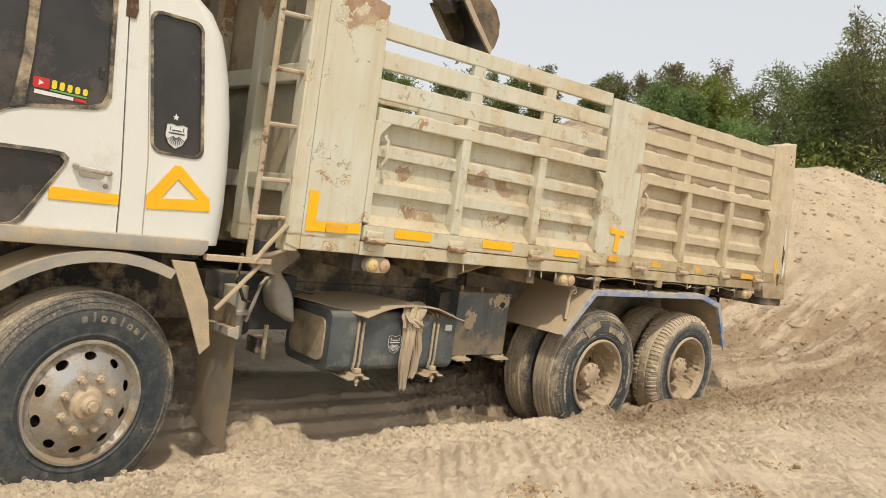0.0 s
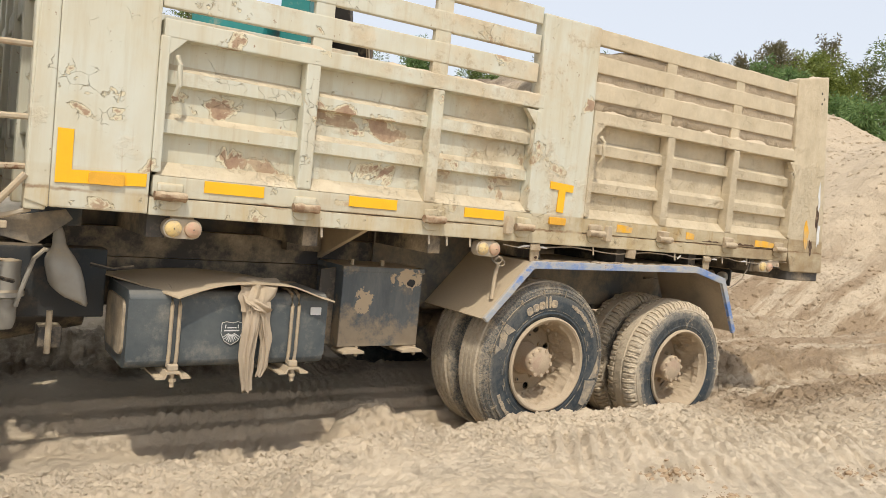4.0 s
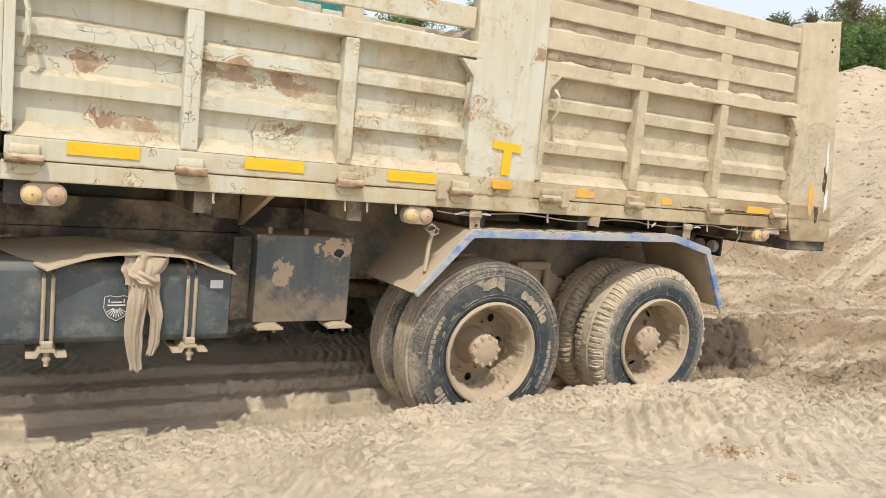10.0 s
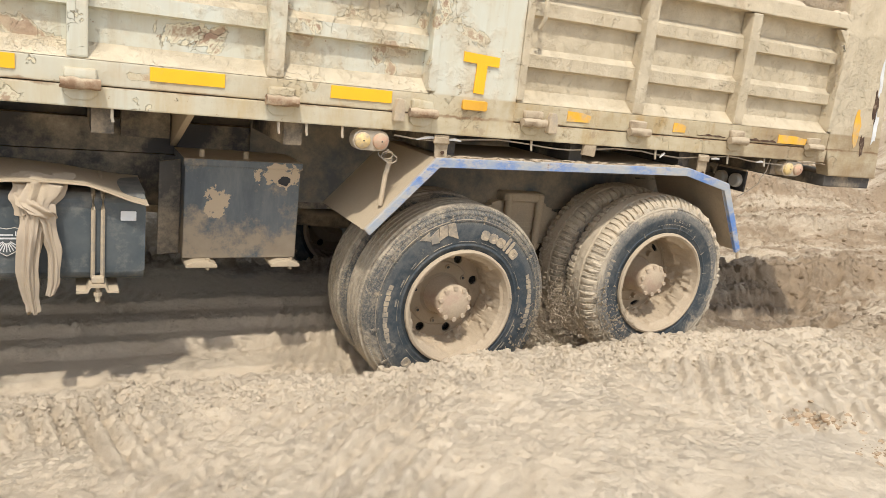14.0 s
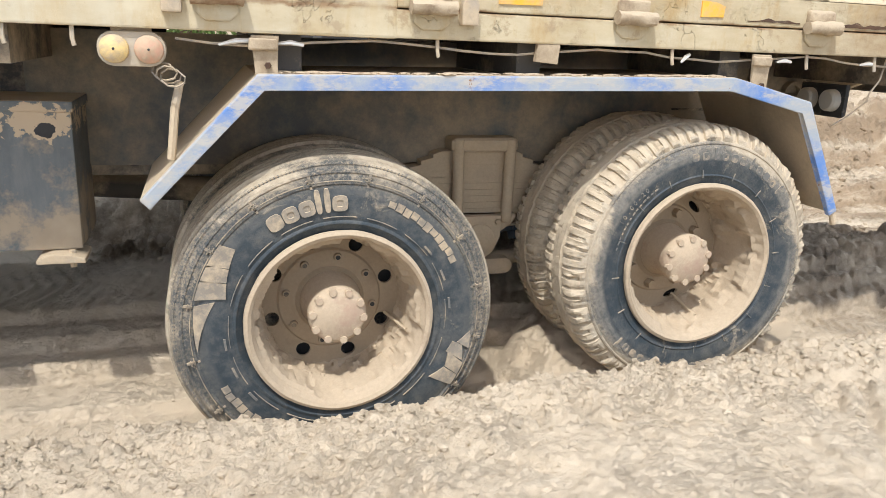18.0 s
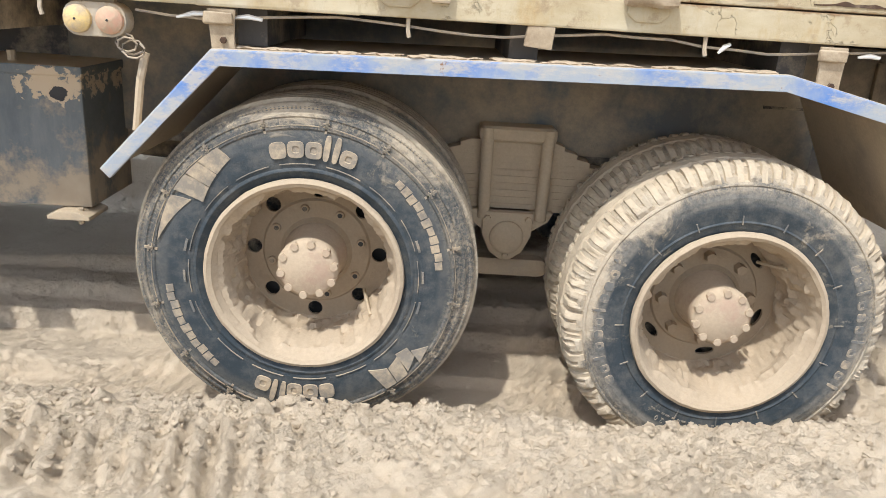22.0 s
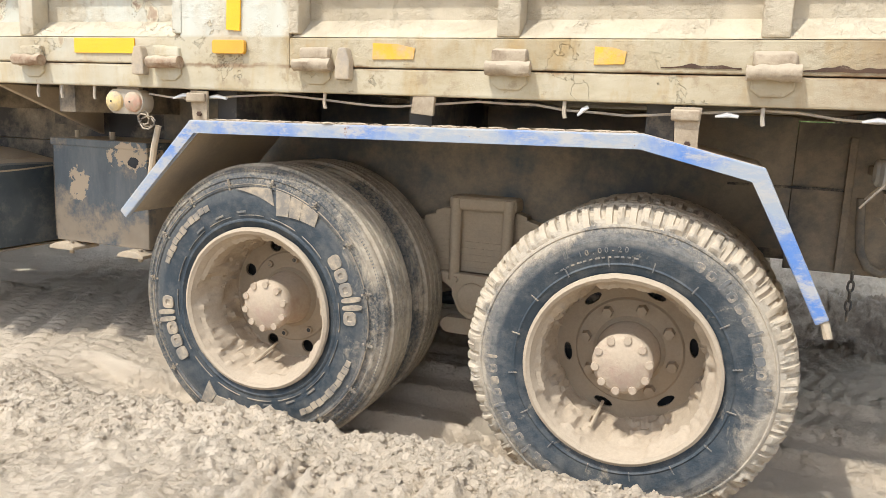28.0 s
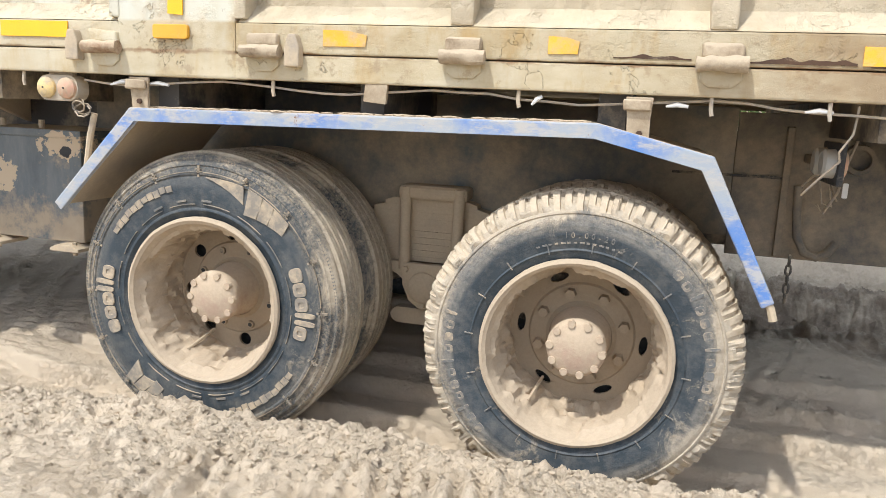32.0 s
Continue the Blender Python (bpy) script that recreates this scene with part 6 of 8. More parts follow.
def build_mudguard():
    path = [(-0.566, 0.912), (-0.241, 1.259), (1.316, 1.284), (1.642, 1.208), (1.842, 0.812)]
    inner = [(-0.554, 0.905), (-0.234, 1.249), (1.314, 1.274), (1.635, 1.199), (1.832, 0.808)]
    guard = part("mudguard", slab(BM(), path + inner[::-1], 0.0, 0.62), M_FENDER, truck, "sand-covered steel mudguard with worn blue lip")
    lip = BM()
    down = [(-0.539, 0.889), (-0.226, 1.225), (1.311, 1.250), (1.616, 1.178), (1.810, 0.798)]
    slab(lip, [(x, z + 0.005) for x, z in path] + down[::-1], -0.024, 0.0, 0.006)
    part("lip", lip, M_BLUE, guard, "worn blue rolled lip")
    dustm = BM()
    rng = random.Random(8)
    for k in range(110):
        x = rng.uniform(-0.22, 1.28)
        z = 1.262 + (x + 0.24) * 0.016 if x < 1.31 else 1.287 - (x - 1.31) * 0.23
        s = rng.uniform(0.004, 0.010)
        bmesh.ops.create_icosphere(dustm, subdivisions=1, radius=1.0, matrix=Matrix.Translation((x, rng.uniform(-0.018, 0.05), z + 0.004)) @ Matrix.Diagonal((s * 3.2, s * 1.4, s * 0.5, 1)))
    tagged(part("settled_sand", dustm, M_RIM, guard, "sand lying on the lip"), kind="stuff")
    for x, z0 in ((-0.215, 1.258), (1.43, 1.236)):
        plate = slab(BM(), [(x - 0.030, z0), (x + 0.034, z0), (x + 0.028, 1.30), (x + 0.036, 1.366), (x - 0.040, 1.366), (x - 0.034, 1.31)], 0.0, 0.010, 0.003)
        bracket = part("bracket", plate, M_CAKED, guard, "sand-caked iron bracket")
        part("fold", caked(box(BM(), x - 0.046, x + 0.030, -0.014, 0.0, 1.328, 1.358, 0.005, 3), 0.004, x), M_CAKED, bracket, smooth=True)
        part("bolt", knob(BM(), (x + 0.004, -0.004, z0 + 0.028), 0.010, 0.008, 6), M_RUST, bracket)
    part("bracket", caked(slab(BM(), [(0.592, 1.318), (0.668, 1.312), (0.672, 1.372), (0.60, 1.372)], 0.0, 0.022, 0.004), 0.004, 2), M_CAKED, guard, smooth=True)
    t = BM()
    tube(t, [(-0.445, 0.055, 1.235), (-0.462, 0.05, 1.16), (-0.478, 0.04, 1.02)], 0.012, 8)
    part("stay", t, M_STEEL, guard, smooth=True)
    part("hook", tube(BM(), [(1.815, 0.0, 0.83), (1.835, -0.01, 0.80), (1.845, -0.012, 0.765)], 0.012, 8), M_STEEL, guard, smooth=True)


build_mudguard()


def marker_lamps(x, z):
    body = part("marker_lamp", slab(BM(), rounded(x - 0.085, x + 0.085, z - 0.045, z + 0.045, 0.04), 0.012, 0.07, 0.004), M_PLASTIC, truck, "twin round marker lamp, dusty", True)
    for dx, m in ((-0.043, M_LENS), (0.043, M_LENS_RED)):
        part("lens", lathe_at((x + dx, 0, z), [(0.003, -0.010), (0.026, -0.007), (0.036, 0.002), (0.038, 0.014)], 20), m, body, smooth=True)
        part("screw", knob(BM(), (x + dx, -0.009, z), 0.004, 0.003, 6), M_DARK, body)
    part("lamp_bracket", box(BM(), x - 0.05, x + 0.05, 0.03, 0.05, z + 0.03, z + 0.09), M_STEEL, body)


for lx in (-2.295, -0.56, 2.18):
    marker_lamps(lx, 1.318)


def build_underside_wires():
    rng = random.Random(12)
    pts = [(-0.45 + 0.09 * k, 0.02, 1.352 - 0.012 * math.sin(k * 0.75) - 0.006 * rng.random()) for k in range(36)]
    part("cable", tube(BM(), pts, 0.0038, 6), M_WIRE, truck, "sagging lamp cable", True)
    for x in (-1.62, -0.98, -0.86, -0.70, 0.28, 1.08, 1.62, 1.92):
        part("cable_clip", tube(BM(), [(x, 0.012, 1.372), (x, 0.008, 1.34), (x + 0.004, 0.008, 1.322)], 0.006, 6), M_PLASTIC, truck, smooth=True)
    for x0, x1, dz in ((-0.34, -0.245, -0.006), (-0.185, -0.11, 0.002), (1.50, 1.56, 0.0), (1.86, 1.93, 0.0), (1.12, 1.15, -0.012)):
        part("tape_wrap", tube(BM(), [(x0, 0.014, 1.343 + dz), ((x0 + x1) / 2, 0.013, 1.349), (x1, 0.014, 1.345 - dz)], [0.0035, 0.0075, 0.005], 7), M_WHITE, truck, "strip of white tape round the cable")
    coil = [(-0.49 + 0.03 * math.cos(k * 0.8) + 0.004 * k / 3, 0.02 + 0.012 * math.sin(k * 0.5), 1.265 + 0.022 * math.sin(k * 0.8) - 0.001 * k) for k in range(26)]
    part("cable_coil", tube(BM(), coil, 0.003, 5), M_WIRE, truck, smooth=True)
    part("cable", tube(BM(), [(2.12, 0.56, 1.345), (2.125, 0.55, 1.27), (2.10, 0.55, 1.18), (2.085, 0.55, 1.09), (2.049, 0.56, 1.017), (2.03, 0.57, 1.045)], 0.005, 6), M_WIRE, truck, smooth=True)
    part("cable", tube(BM(), [(2.06, 0.58, 1.20), (2.03, 0.57, 1.13), (2.045, 0.57, 1.05), (2.075, 0.57, 1.04), (2.06, 0.57, 1.12), (2.09, 0.57, 1.06)], 0.0035, 5), M_WIRE, truck, smooth=True)
    part("cable", tube(BM(), [(1.98, 0.60, 1.10), (2.01, 0.58, 1.14), (2.06, 0.57, 1.16)], 0.004, 5), M_WIRE, truck, smooth=True)
    part("cable_tag", slab(BM(), rounded(2.095, 2.112, 1.075, 1.125, 0.004), 0.535, 0.54), M_WHITE, truck, "white tape flag on the cable")
    part("hose", tube(BM(), [(1.976, 0.63, 1.10), (1.982, 0.63, 1.0), (1.992, 0.63, 0.92), (2.02, 0.63, 0.868), (2.062, 0.63, 0.852), (2.095, 0.63, 0.872), (2.12, 0.63, 0.91)], 0.015, 10), M_TAIL, truck, smooth=True)
    part("cable", tube(BM(), [(1.995, 0.03, 1.365), (1.992, 0.04, 1.29), (1.965, 0.05, 1.24), (1.972, 0.06, 1.215), (1.93, 0.09, 1.16), (1.90, 0.14, 1.11)], 0.0035, 6), M_WIRE, truck, "thin lamp cable hanging from the rail", smooth=True)
    # tail lamp box and chain behind the mudguard
    lamp = part("tail_lamp", box(BM(), 1.998, 2.018, 0.19, 0.43, 1.135, 1.265, 0.008), M_DARK, truck, "flat black tail lamp board")
    for ly in (0.25, 0.37):
        part("lamp_cup", tube(BM(), [(1.962, ly, 1.20), (1.970, ly, 1.20), (1.998, ly, 1.20)], [0.034, 0.042, 0.044], 20), M_CAN, lamp, smooth=True)
        part("lens", tube(BM(), [(2.018, ly, 1.20), (2.030, ly, 1.20)], [0.044, 0.036], 20), M_LENS_RED, lamp, smooth=True)
    part("lamp_arm", box(BM(), 1.99, 2.02, 0.43, 0.675, 1.18, 1.21, 0.004), M_TAIL, lamp)
    for k in range(5):
        z = 0.83 - 0.034 * k
        link = BM()
        ring = [(1.982 + 0.009 * math.cos(q), 0.65, z + 0.020 * math.sin(q)) if k % 2 else (1.982, 0.65 + 0.009 * math.cos(q), z + 0.020 * math.sin(q)) for q in np.linspace(0, 2 * math.pi, 13)]
        tube(link, ring, 0.0045, 5)
        part("chain_link", link, M_CHASSIS, truck, smooth=True)


build_underside_wires()


def build_tank():
    tank = part("fuel_tank", prism_x(BM(), [(y, z) for y, z in rounded(0.155, 0.66, 0.645, 1.015, 0.05, 5)], -2.47, -1.478, 0.012), M_TANK, truck, "dark blue-black dented fuel tank", True)
    part("end_panel", prism_x(BM(), [(y, z) for y, z in rounded(0.21, 0.60, 0.70, 0.96, 0.05, 5)], -2.482, -2.46, 0.006), M_TANK_END, tank)
    for x in (-2.26, -1.66):
        for dx in (-0.018, 0.018):
            t = BM()
            tube(t, [(x + dx, 0.60, 1.028), (x + dx, 0.22, 1.026), (x + dx, 0.165, 1.005), (x + dx, 0.146, 0.95), (x + dx, 0.146, 0.72), (x + dx, 0.158, 0.655)], 0.009, 6)
            part("strap", t, M_STEEL, tank, "steel tank strap", True)
        hat = [(-0.080, 0.606), (-0.038, 0.606), (-0.026, 0.630), (0.026, 0.630), (0.038, 0.606), (0.080, 0.606), (0.080, 0.615), (0.042, 0.615), (0.030, 0.641), (-0.030, 0.641), (-0.042, 0.615), (-0.080, 0.615)]
        part("strap_bracket", slab(BM(), [(x + u, v) for u, v in hat], 0.105, 0.66), M_STEEL, tank, "dusty channel under the tank strap")
        t = BM()
        tube(t, [(x, 0.135, 0.67), (x, 0.125, 0.565)], 0.011, 8)
        part("strap_bolt", t, M_STEEL, tank, smooth=True)
        part("clamp", box(BM(), x - 0.024, x + 0.024, 0.118, 0.15, 0.643, 0.672, 0.006), M_STEEL, tank)
        part("strap_nut", tube(BM(), [(x, 0.127, 0.606), (x, 0.127, 0.590)], 0.018, 6), M_STEEL, tank)
    part("label", slab(BM(), rounded(-1.575, -1.515, 0.905, 0.945, 0.004), 0.148, 0.153), M_WHITE, tank, "small white label")
    crest(tank, -1.985, 0.82, 0.112, 0.150, M_TANK, M_WHITE)
    # grey sheet laid over the tank
    nx, ny = 40, 16
    sheet = BM()
    grid = []
    for j in range(ny):
        row = []
        for i in range(nx):
            u, v = i / (nx - 1), j / (ny - 1)
            x0 = -2.27 - 0.26 * v
            x = x0 + (-1.475 - x0) * u
            y = 0.075 + 0.54 * v + 0.03 * math.sin(u * 3.1)
            arch = math.sin(math.pi * min(1.0, 0.12 + u * 0.95)) ** 1.2
            z = 1.028 + 0.055 * arch * (1 - 0.4 * v) - 0.055 * (1 - v) * (1 - u) ** 2 - 0.085 * max(0, u - 0.72) * 2 * (1 - 0.6 * v) + 0.004 * math.sin(9 * u + 4 * v)
            row.append(sheet.verts.new((x, y, z)))
        grid.append(row)
    for j in range(ny - 1):
        for i in range(nx - 1):
            sheet.faces.new((grid[j][i], grid[j][i + 1], grid[j + 1][i + 1], grid[j + 1][i]))
    ex = bmesh.ops.extrude_face_region(sheet, geom=list(sheet.faces))
    for v in [g for g in ex["geom"] if isinstance(g, bmesh.types.BMVert)]:
        v.co.z += 0.007
    part("cover_sheet", sheet, M_MAT, truck, "dusty grey sheet bent over the tank", True)
    # rag knotted over the front of the tank
    def tail(path, seed, folds=5):
        """One gathered end of the cloth: (x, y, z, half width, half depth) down its length."""
        rag, rings, n, mm = BM(), [], 50, 64
        for i in range(n):
            s = i / (n - 1) * (len(path) - 1)
            k = min(int(s), len(path) - 2)
            u = s - k
            cx, cy, cz, hw, hd = (p + (q - p) * u for p, q in zip(path[k], path[k + 1]))
            ring = []
            for j in range(mm):
                a = 2 * math.pi * j / mm
                pleat = 1 + 0.26 * math.sin(folds * a + seed + 0.3 * s) + 0.16 * math.sin((2 * folds + 1) * a - 0.4 * s) + 0.30 * noise.noise(Vector((2 * math.cos(a) + seed, 2 * math.sin(a), 1.3 * s)))
                ring.append(rag.verts.new((cx + hw * pleat * math.cos(a) + 0.006 * math.sin(1.6 * s + seed), cy + hd * pleat * math.sin(a), cz + 0.008 * math.sin(3 * a + seed))))
            rings.append(ring)
        for p, q in zip(rings, rings[1:]):
            for j in range(mm):
                rag.faces.new((p[j], p[(j + 1) % mm], q[(j + 1) % mm], q[j]))
        rag.faces.new(rings[0][::-1])
        rag.faces.new(rings[-1])
        return rag
    rag_top = tail([(-1.865, 0.22, 1.075, 0.085, 0.03), (-1.870, 0.135, 1.055, 0.080, 0.028), (-1.880, 0.125, 0.99, 0.062, 0.028), (-1.885, 0.122, 0.93, 0.050, 0.030)], 0.4, 6)
    rag = part("rag", rag_top, M_CLOTH, truck, "crumpled tan rag knotted on the tank", True)
    part("rag_end", tail([(-1.895, 0.120, 0.96, 0.042, 0.030), (-1.900, 0.112, 0.84, 0.036, 0.026), (-1.908, 0.115, 0.70, 0.032, 0.022), (-1.905, 0.122, 0.58, 0.024, 0.016), (-1.900, 0.125, 0.525, 0.020, 0.012)], 1.9, 5), M_CLOTH, rag, smooth=True)
    part("rag_end", tail([(-1.870, 0.122, 0.97, 0.046, 0.028), (-1.838, 0.116, 0.90, 0.026, 0.024), (-1.820, 0.118, 0.78, 0.021, 0.020), (-1.828, 0.122, 0.66, 0.021, 0.016), (-1.834, 0.125, 0.60, 0.016, 0.012)], 3.1, 4), M_CLOTH, rag, smooth=True)
    part("knot", tail([(-1.93, 0.125, 1.01, 0.020, 0.016), (-1.905, 0.098, 0.975, 0.034, 0.020), (-1.865, 0.092, 0.945, 0.040, 0.024), (-1.835, 0.112, 0.925, 0.026, 0.018)], 4.4, 4), M_CLOTH, rag, smooth=True)


def crest(parent, x, z, size, y, m, ink):
    """A shield-shaped sticker drawn as plain shapes: an outline, a bar and a fan of rays."""
    pts = [(-0.45, 0.40), (-0.25, 0.45), (0, 0.40), (0.25, 0.45), (0.45, 0.40), (0.47, -0.05), (0.30, -0.40), (0, -0.58), (-0.30, -0.40), (-0.47, -0.05)]
    body = part("crest_sticker", slab(BM(), [(x + size * u, z + size * v) for u, v in pts], y, y + 0.003), m, parent, "shield-shaped sticker with fine rays")
    edge = [(x + size * u, y - 0.001, z + size * v) for u, v in pts]
    part("sticker_outline", tube(BM(), edge + edge[:1], 0.016 * size, 4), ink, body)
    for k in range(9):
        a = radians(-152 + 124 * k / 8)
        ca, sa = math.cos(a), math.sin(a)
        w = 0.016 * size
        pts = [(x + 0.12 * size * ca - w * sa, z + 0.12 * size * sa + w * ca), (x + 0.40 * size * ca - w * sa, z - 0.02 * size + 0.42 * size * sa + w * ca),
               (x + 0.40 * size * ca + w * sa, z - 0.02 * size + 0.42 * size * sa - w * ca), (x + 0.12 * size * ca + w * sa, z + 0.12 * size * sa - w * ca)]
        part("sticker_ray", slab(BM(), pts, y - 0.002, y - 0.0005), ink, body)
    for u0, u1, v0, v1 in ((-0.34, 0.34, 0.03, 0.09), (-0.20, 0.20, 0.16, 0.21), (-0.30, -0.26, 0.16, 0.32), (0.26, 0.30, 0.16, 0.32)):
        part("sticker_bar", slab(BM(), [(x + u0 * size, z + v0 * size), (x + u1 * size, z + v0 * size), (x + u1 * size, z + v1 * size), (x + u0 * size, z + v1 * size)], y - 0.002, y - 0.0005), ink, body)


build_tank()


def build_toolbox():
    tool = part("toolbox", box(BM(), -1.30, -0.772, 0.355, 0.70, 0.685, 1.136, 0.006), M_TOOLBOX, truck, "blue-black toolbox with scraped rusty lid")
    part("lid", box(BM(), -1.308, -0.764, 0.345, 0.70, 1.116, 1.150, 0.006), M_TOOLBOX, tool)
    part("side_flange", slab(BM(), [(-1.40, 0.68), (-1.305, 0.69), (-1.305, 1.13), (-1.40, 1.115)], 0.44, 0.452, 0.003), M_CHASSIS, tool)
    for x in (-1.22, -0.83):
        part("foot_bracket", slab(BM(), [(x - 0.07, 0.653), (x + 0.07, 0.653), (x + 0.07, 0.667), (x + 0.03, 0.683), (x - 0.03, 0.683), (x - 0.07, 0.667)], 0.30, 0.45, 0.004), M_STEEL, tool)
        part("bolt", tube(BM(), [(x + 0.03, 0.33, 0.69), (x + 0.03, 0.33, 0.635)], 0.010, 6), M_STEEL, tool, smooth=True)
    for x in (-1.22, -1.02):
        part("lid_bolt", tube(BM(), [(x, 0.42, 1.148), (x, 0.42, 1.183)], 0.013, 8), M_STEEL, tool, smooth=True)
    part("bracket_plate", box(BM(), -1.55, -1.34, 0.60, 0.68, 1.20, 1.36), M_CHASSIS, truck)
    t = BM()
    prism_x(t, [(0.10, 1.37), (0.66, 1.37), (0.66, 1.16)], -1.33, -1.30, 0.004)
    part("bed_gusset", t, M_FENDER, truck)
    t = BM()
    prism_x(t, [(0.10, 1.37), (0.66, 1.37), (0.66, 1.16)], 2.26, 2.29, 0.004)
    part("bed_gusset", t, M_FENDER, truck)


build_toolbox()


def build_front_gear():
    """What hangs between cab and tank: reservoirs, canister, flap and stays."""
    # a tapered bottle hung with its neck up, flat-sided and bulged at the foot
    can, rings = BM(), []
    for u, w, d in ((0.0, 0.050, 0.05), (0.03, 0.076, 0.075), (0.10, 0.084, 0.085), (0.45, 0.082, 0.085), (0.64, 0.074, 0.078), (0.80, 0.054, 0.06), (0.92, 0.034, 0.036), (1.0, 0.027, 0.028)):
        cx, cy, cz = -2.685 - 0.055 * u, 0.40, 0.940 + 0.255 * u
        rings.append([can.verts.new((cx + w * math.copysign(abs(math.cos(q)) ** 0.6, math.cos(q)), cy + d * math.copysign(abs(math.sin(q)) ** 0.6, math.sin(q)), cz - 0.05 * (math.cos(q) * w / 0.08) * (1 - u))) for q in [2 * math.pi * k / 24 for k in range(24)]])
    for p, q in zip(rings, rings[1:]):
        for k in range(24):
            can.faces.new((p[k], p[(k + 1) % 24], q[(k + 1) % 24], q[k]))
    can.faces.new(rings[0][::-1])
    can.faces.new(rings[-1])
    canister = part("canister", can, M_CAN, truck, "grimy tapered plastic bottle hanging neck up", True)
    part("neck", tube(BM(), [(-2.74, 0.40, 1.19), (-2.745, 0.40, 1.24), (-2.76, 0.42, 1.29)], [0.030, 0.024, 0.018], 10), M_CAN, canister, smooth=True)
    part("air_filter", lathe_z(-2.95, 0.46, [(0.01, 0.79), (0.05, 0.79), (0.06, 0.82), (0.062, 0.93), (0.09, 0.94), (0.09, 0.96), (0.07, 0.97), (0.07, 1.10), (0.02, 1.11)]), M_CAN, truck, smooth=True)
    part("hose", tube(BM(), [(-2.90, 0.40, 0.90), (-2.87, 0.38, 1.02), (-2.84, 0.38, 1.12), (-2.80, 0.40, 1.16), (-2.70, 0.45, 1.15)], 0.011, 8), M_CAN, truck, smooth=True)
    part("hose", tube(BM(), [(-3.02, 0.30, 1.30), (-3.05, 0.26, 1.16), (-3.00, 0.26, 1.05), (-2.92, 0.34, 1.02)], 0.010, 8), M_DARK, truck, smooth=True)
    part("hose", tube(BM(), [(-2.60, 0.42, 1.10), (-2.50, 0.40, 1.08), (-2.40, 0.45, 1.09)], 0.008, 8), M_DARK, truck, smooth=True)
    part("hanger", box(BM(), -2.90, -2.66, 0.34, 0.46, 1.28, 1.38, 0.008), M_HOIST, truck)
    part("valve_body", box(BM(), -2.80, -2.70, 0.42, 0.55, 0.70, 0.80, 0.01), M_CHASSIS, truck)
    part("valve_stem", tube(BM(), [(-2.76, 0.40, 0.88), (-2.76, 0.40, 0.68)], 0.014, 8), M_STEEL, truck, smooth=True)
    part("bracket_plate", slab(BM(), [(-3.05, 1.30), (-2.75, 1.36), (-2.72, 1.32), (-2.86, 1.20), (-3.02, 1.24)], 0.18, 0.20, 0.003), M_SHIELD, truck)
    part("cab_stay", tube(BM(), [(-2.93, 0.0, 1.50), (-3.02, 0.02, 1.38), (-3.08, 0.04, 1.28)], 0.014, 8), M_STEEL, truck, smooth=True)
    part("stay_arm", box(BM(), -3.34, -2.98, 0.03, 0.08, 1.275, 1.305, 0.004), M_STEEL, truck)
    part("stay_arm", tube(BM(), [(-3.02, 0.06, 1.28), (-3.16, 0.06, 1.12), (-3.24, 0.08, 1.02)], 0.013, 8), M_STEEL, truck, smooth=True)
    part("battery_box", box(BM(), -3.10, -2.50, 0.56, 0.70, 0.82, 1.16, 0.01), M_HOIST, truck)
    part("gearbox", lathe_x(-3.3, -2.5, 1.21, 0.78, 0.24), M_CHASSIS, truck, smooth=True)
    # front mudguard tail piece and the long flap
    g = BM()
    slab(g, [(-3.51, 1.265), (-3.39, 1.26), (-3.30, 1.07), (-3.26, 0.84), (-3.31, 0.79), (-3.39, 1.00), (-3.46, 1.16)], 0.045, 0.060, 0.004)
    part("mudguard_tail", g, M_FENDER, truck, "sandy scuffed mudguard tail")
    g = BM()
    prism_x(g, [(0.06, 0.93), (0.60, 0.90), (0.60, 0.88), (0.06, 0.885)], -3.165, -3.12)
    slab(g, [(-3.17, 0.92), (-3.11, 0.94), (-3.11, 0.87), (-3.17, 0.89)], 0.045, 0.06)
    part("flap_bracket", g, M_CAB_TRIM, truck)
    flap = BM()
    n = 14
    rows = []
    for i in range(n):
        s = i / (n - 1)
        xa = -3.135 + 0.02 * math.sin(s * 2.2)
        za = 1.04 - 0.73 * s
        rows.append([flap.verts.new((xa + 0.03 * q + 0.012 * math.sin(5 * q + 3 * s), 0.06 + 0.52 * q, za - 0.04 * (1 - q) * s)) for q in (0, 0.25, 0.5, 0.75, 1)])
    for a, b in zip(rows, rows[1:]):
        for j in range(4):
            flap.faces.new((a[j], a[j + 1], b[j + 1], b[j]))
    bmesh.ops.solidify(flap, geom=list(flap.faces), thickness=0.012)
    # pale material stands in for sunlight that the wheel keeps off the flap
    part("mud_flap", flap, M_PLASTIC, truck, "long sand-coloured rubber flap", True)
    part("front_axle", box(BM(), -3.86, -3.74, 0.40, 2.02, 0.50, 0.60, 0.01), M_CHASSIS, truck)
    for y in (0.62, 1.80):
        for k in range(5):
            half = 0.62 - 0.09 * k
            part("spring_leaf", box(BM(), -3.8 - half, -3.8 + half, y - 0.04, y + 0.04, 0.72 - 0.02 * k, 0.737 - 0.02 * k), M_CHASSIS, truck)


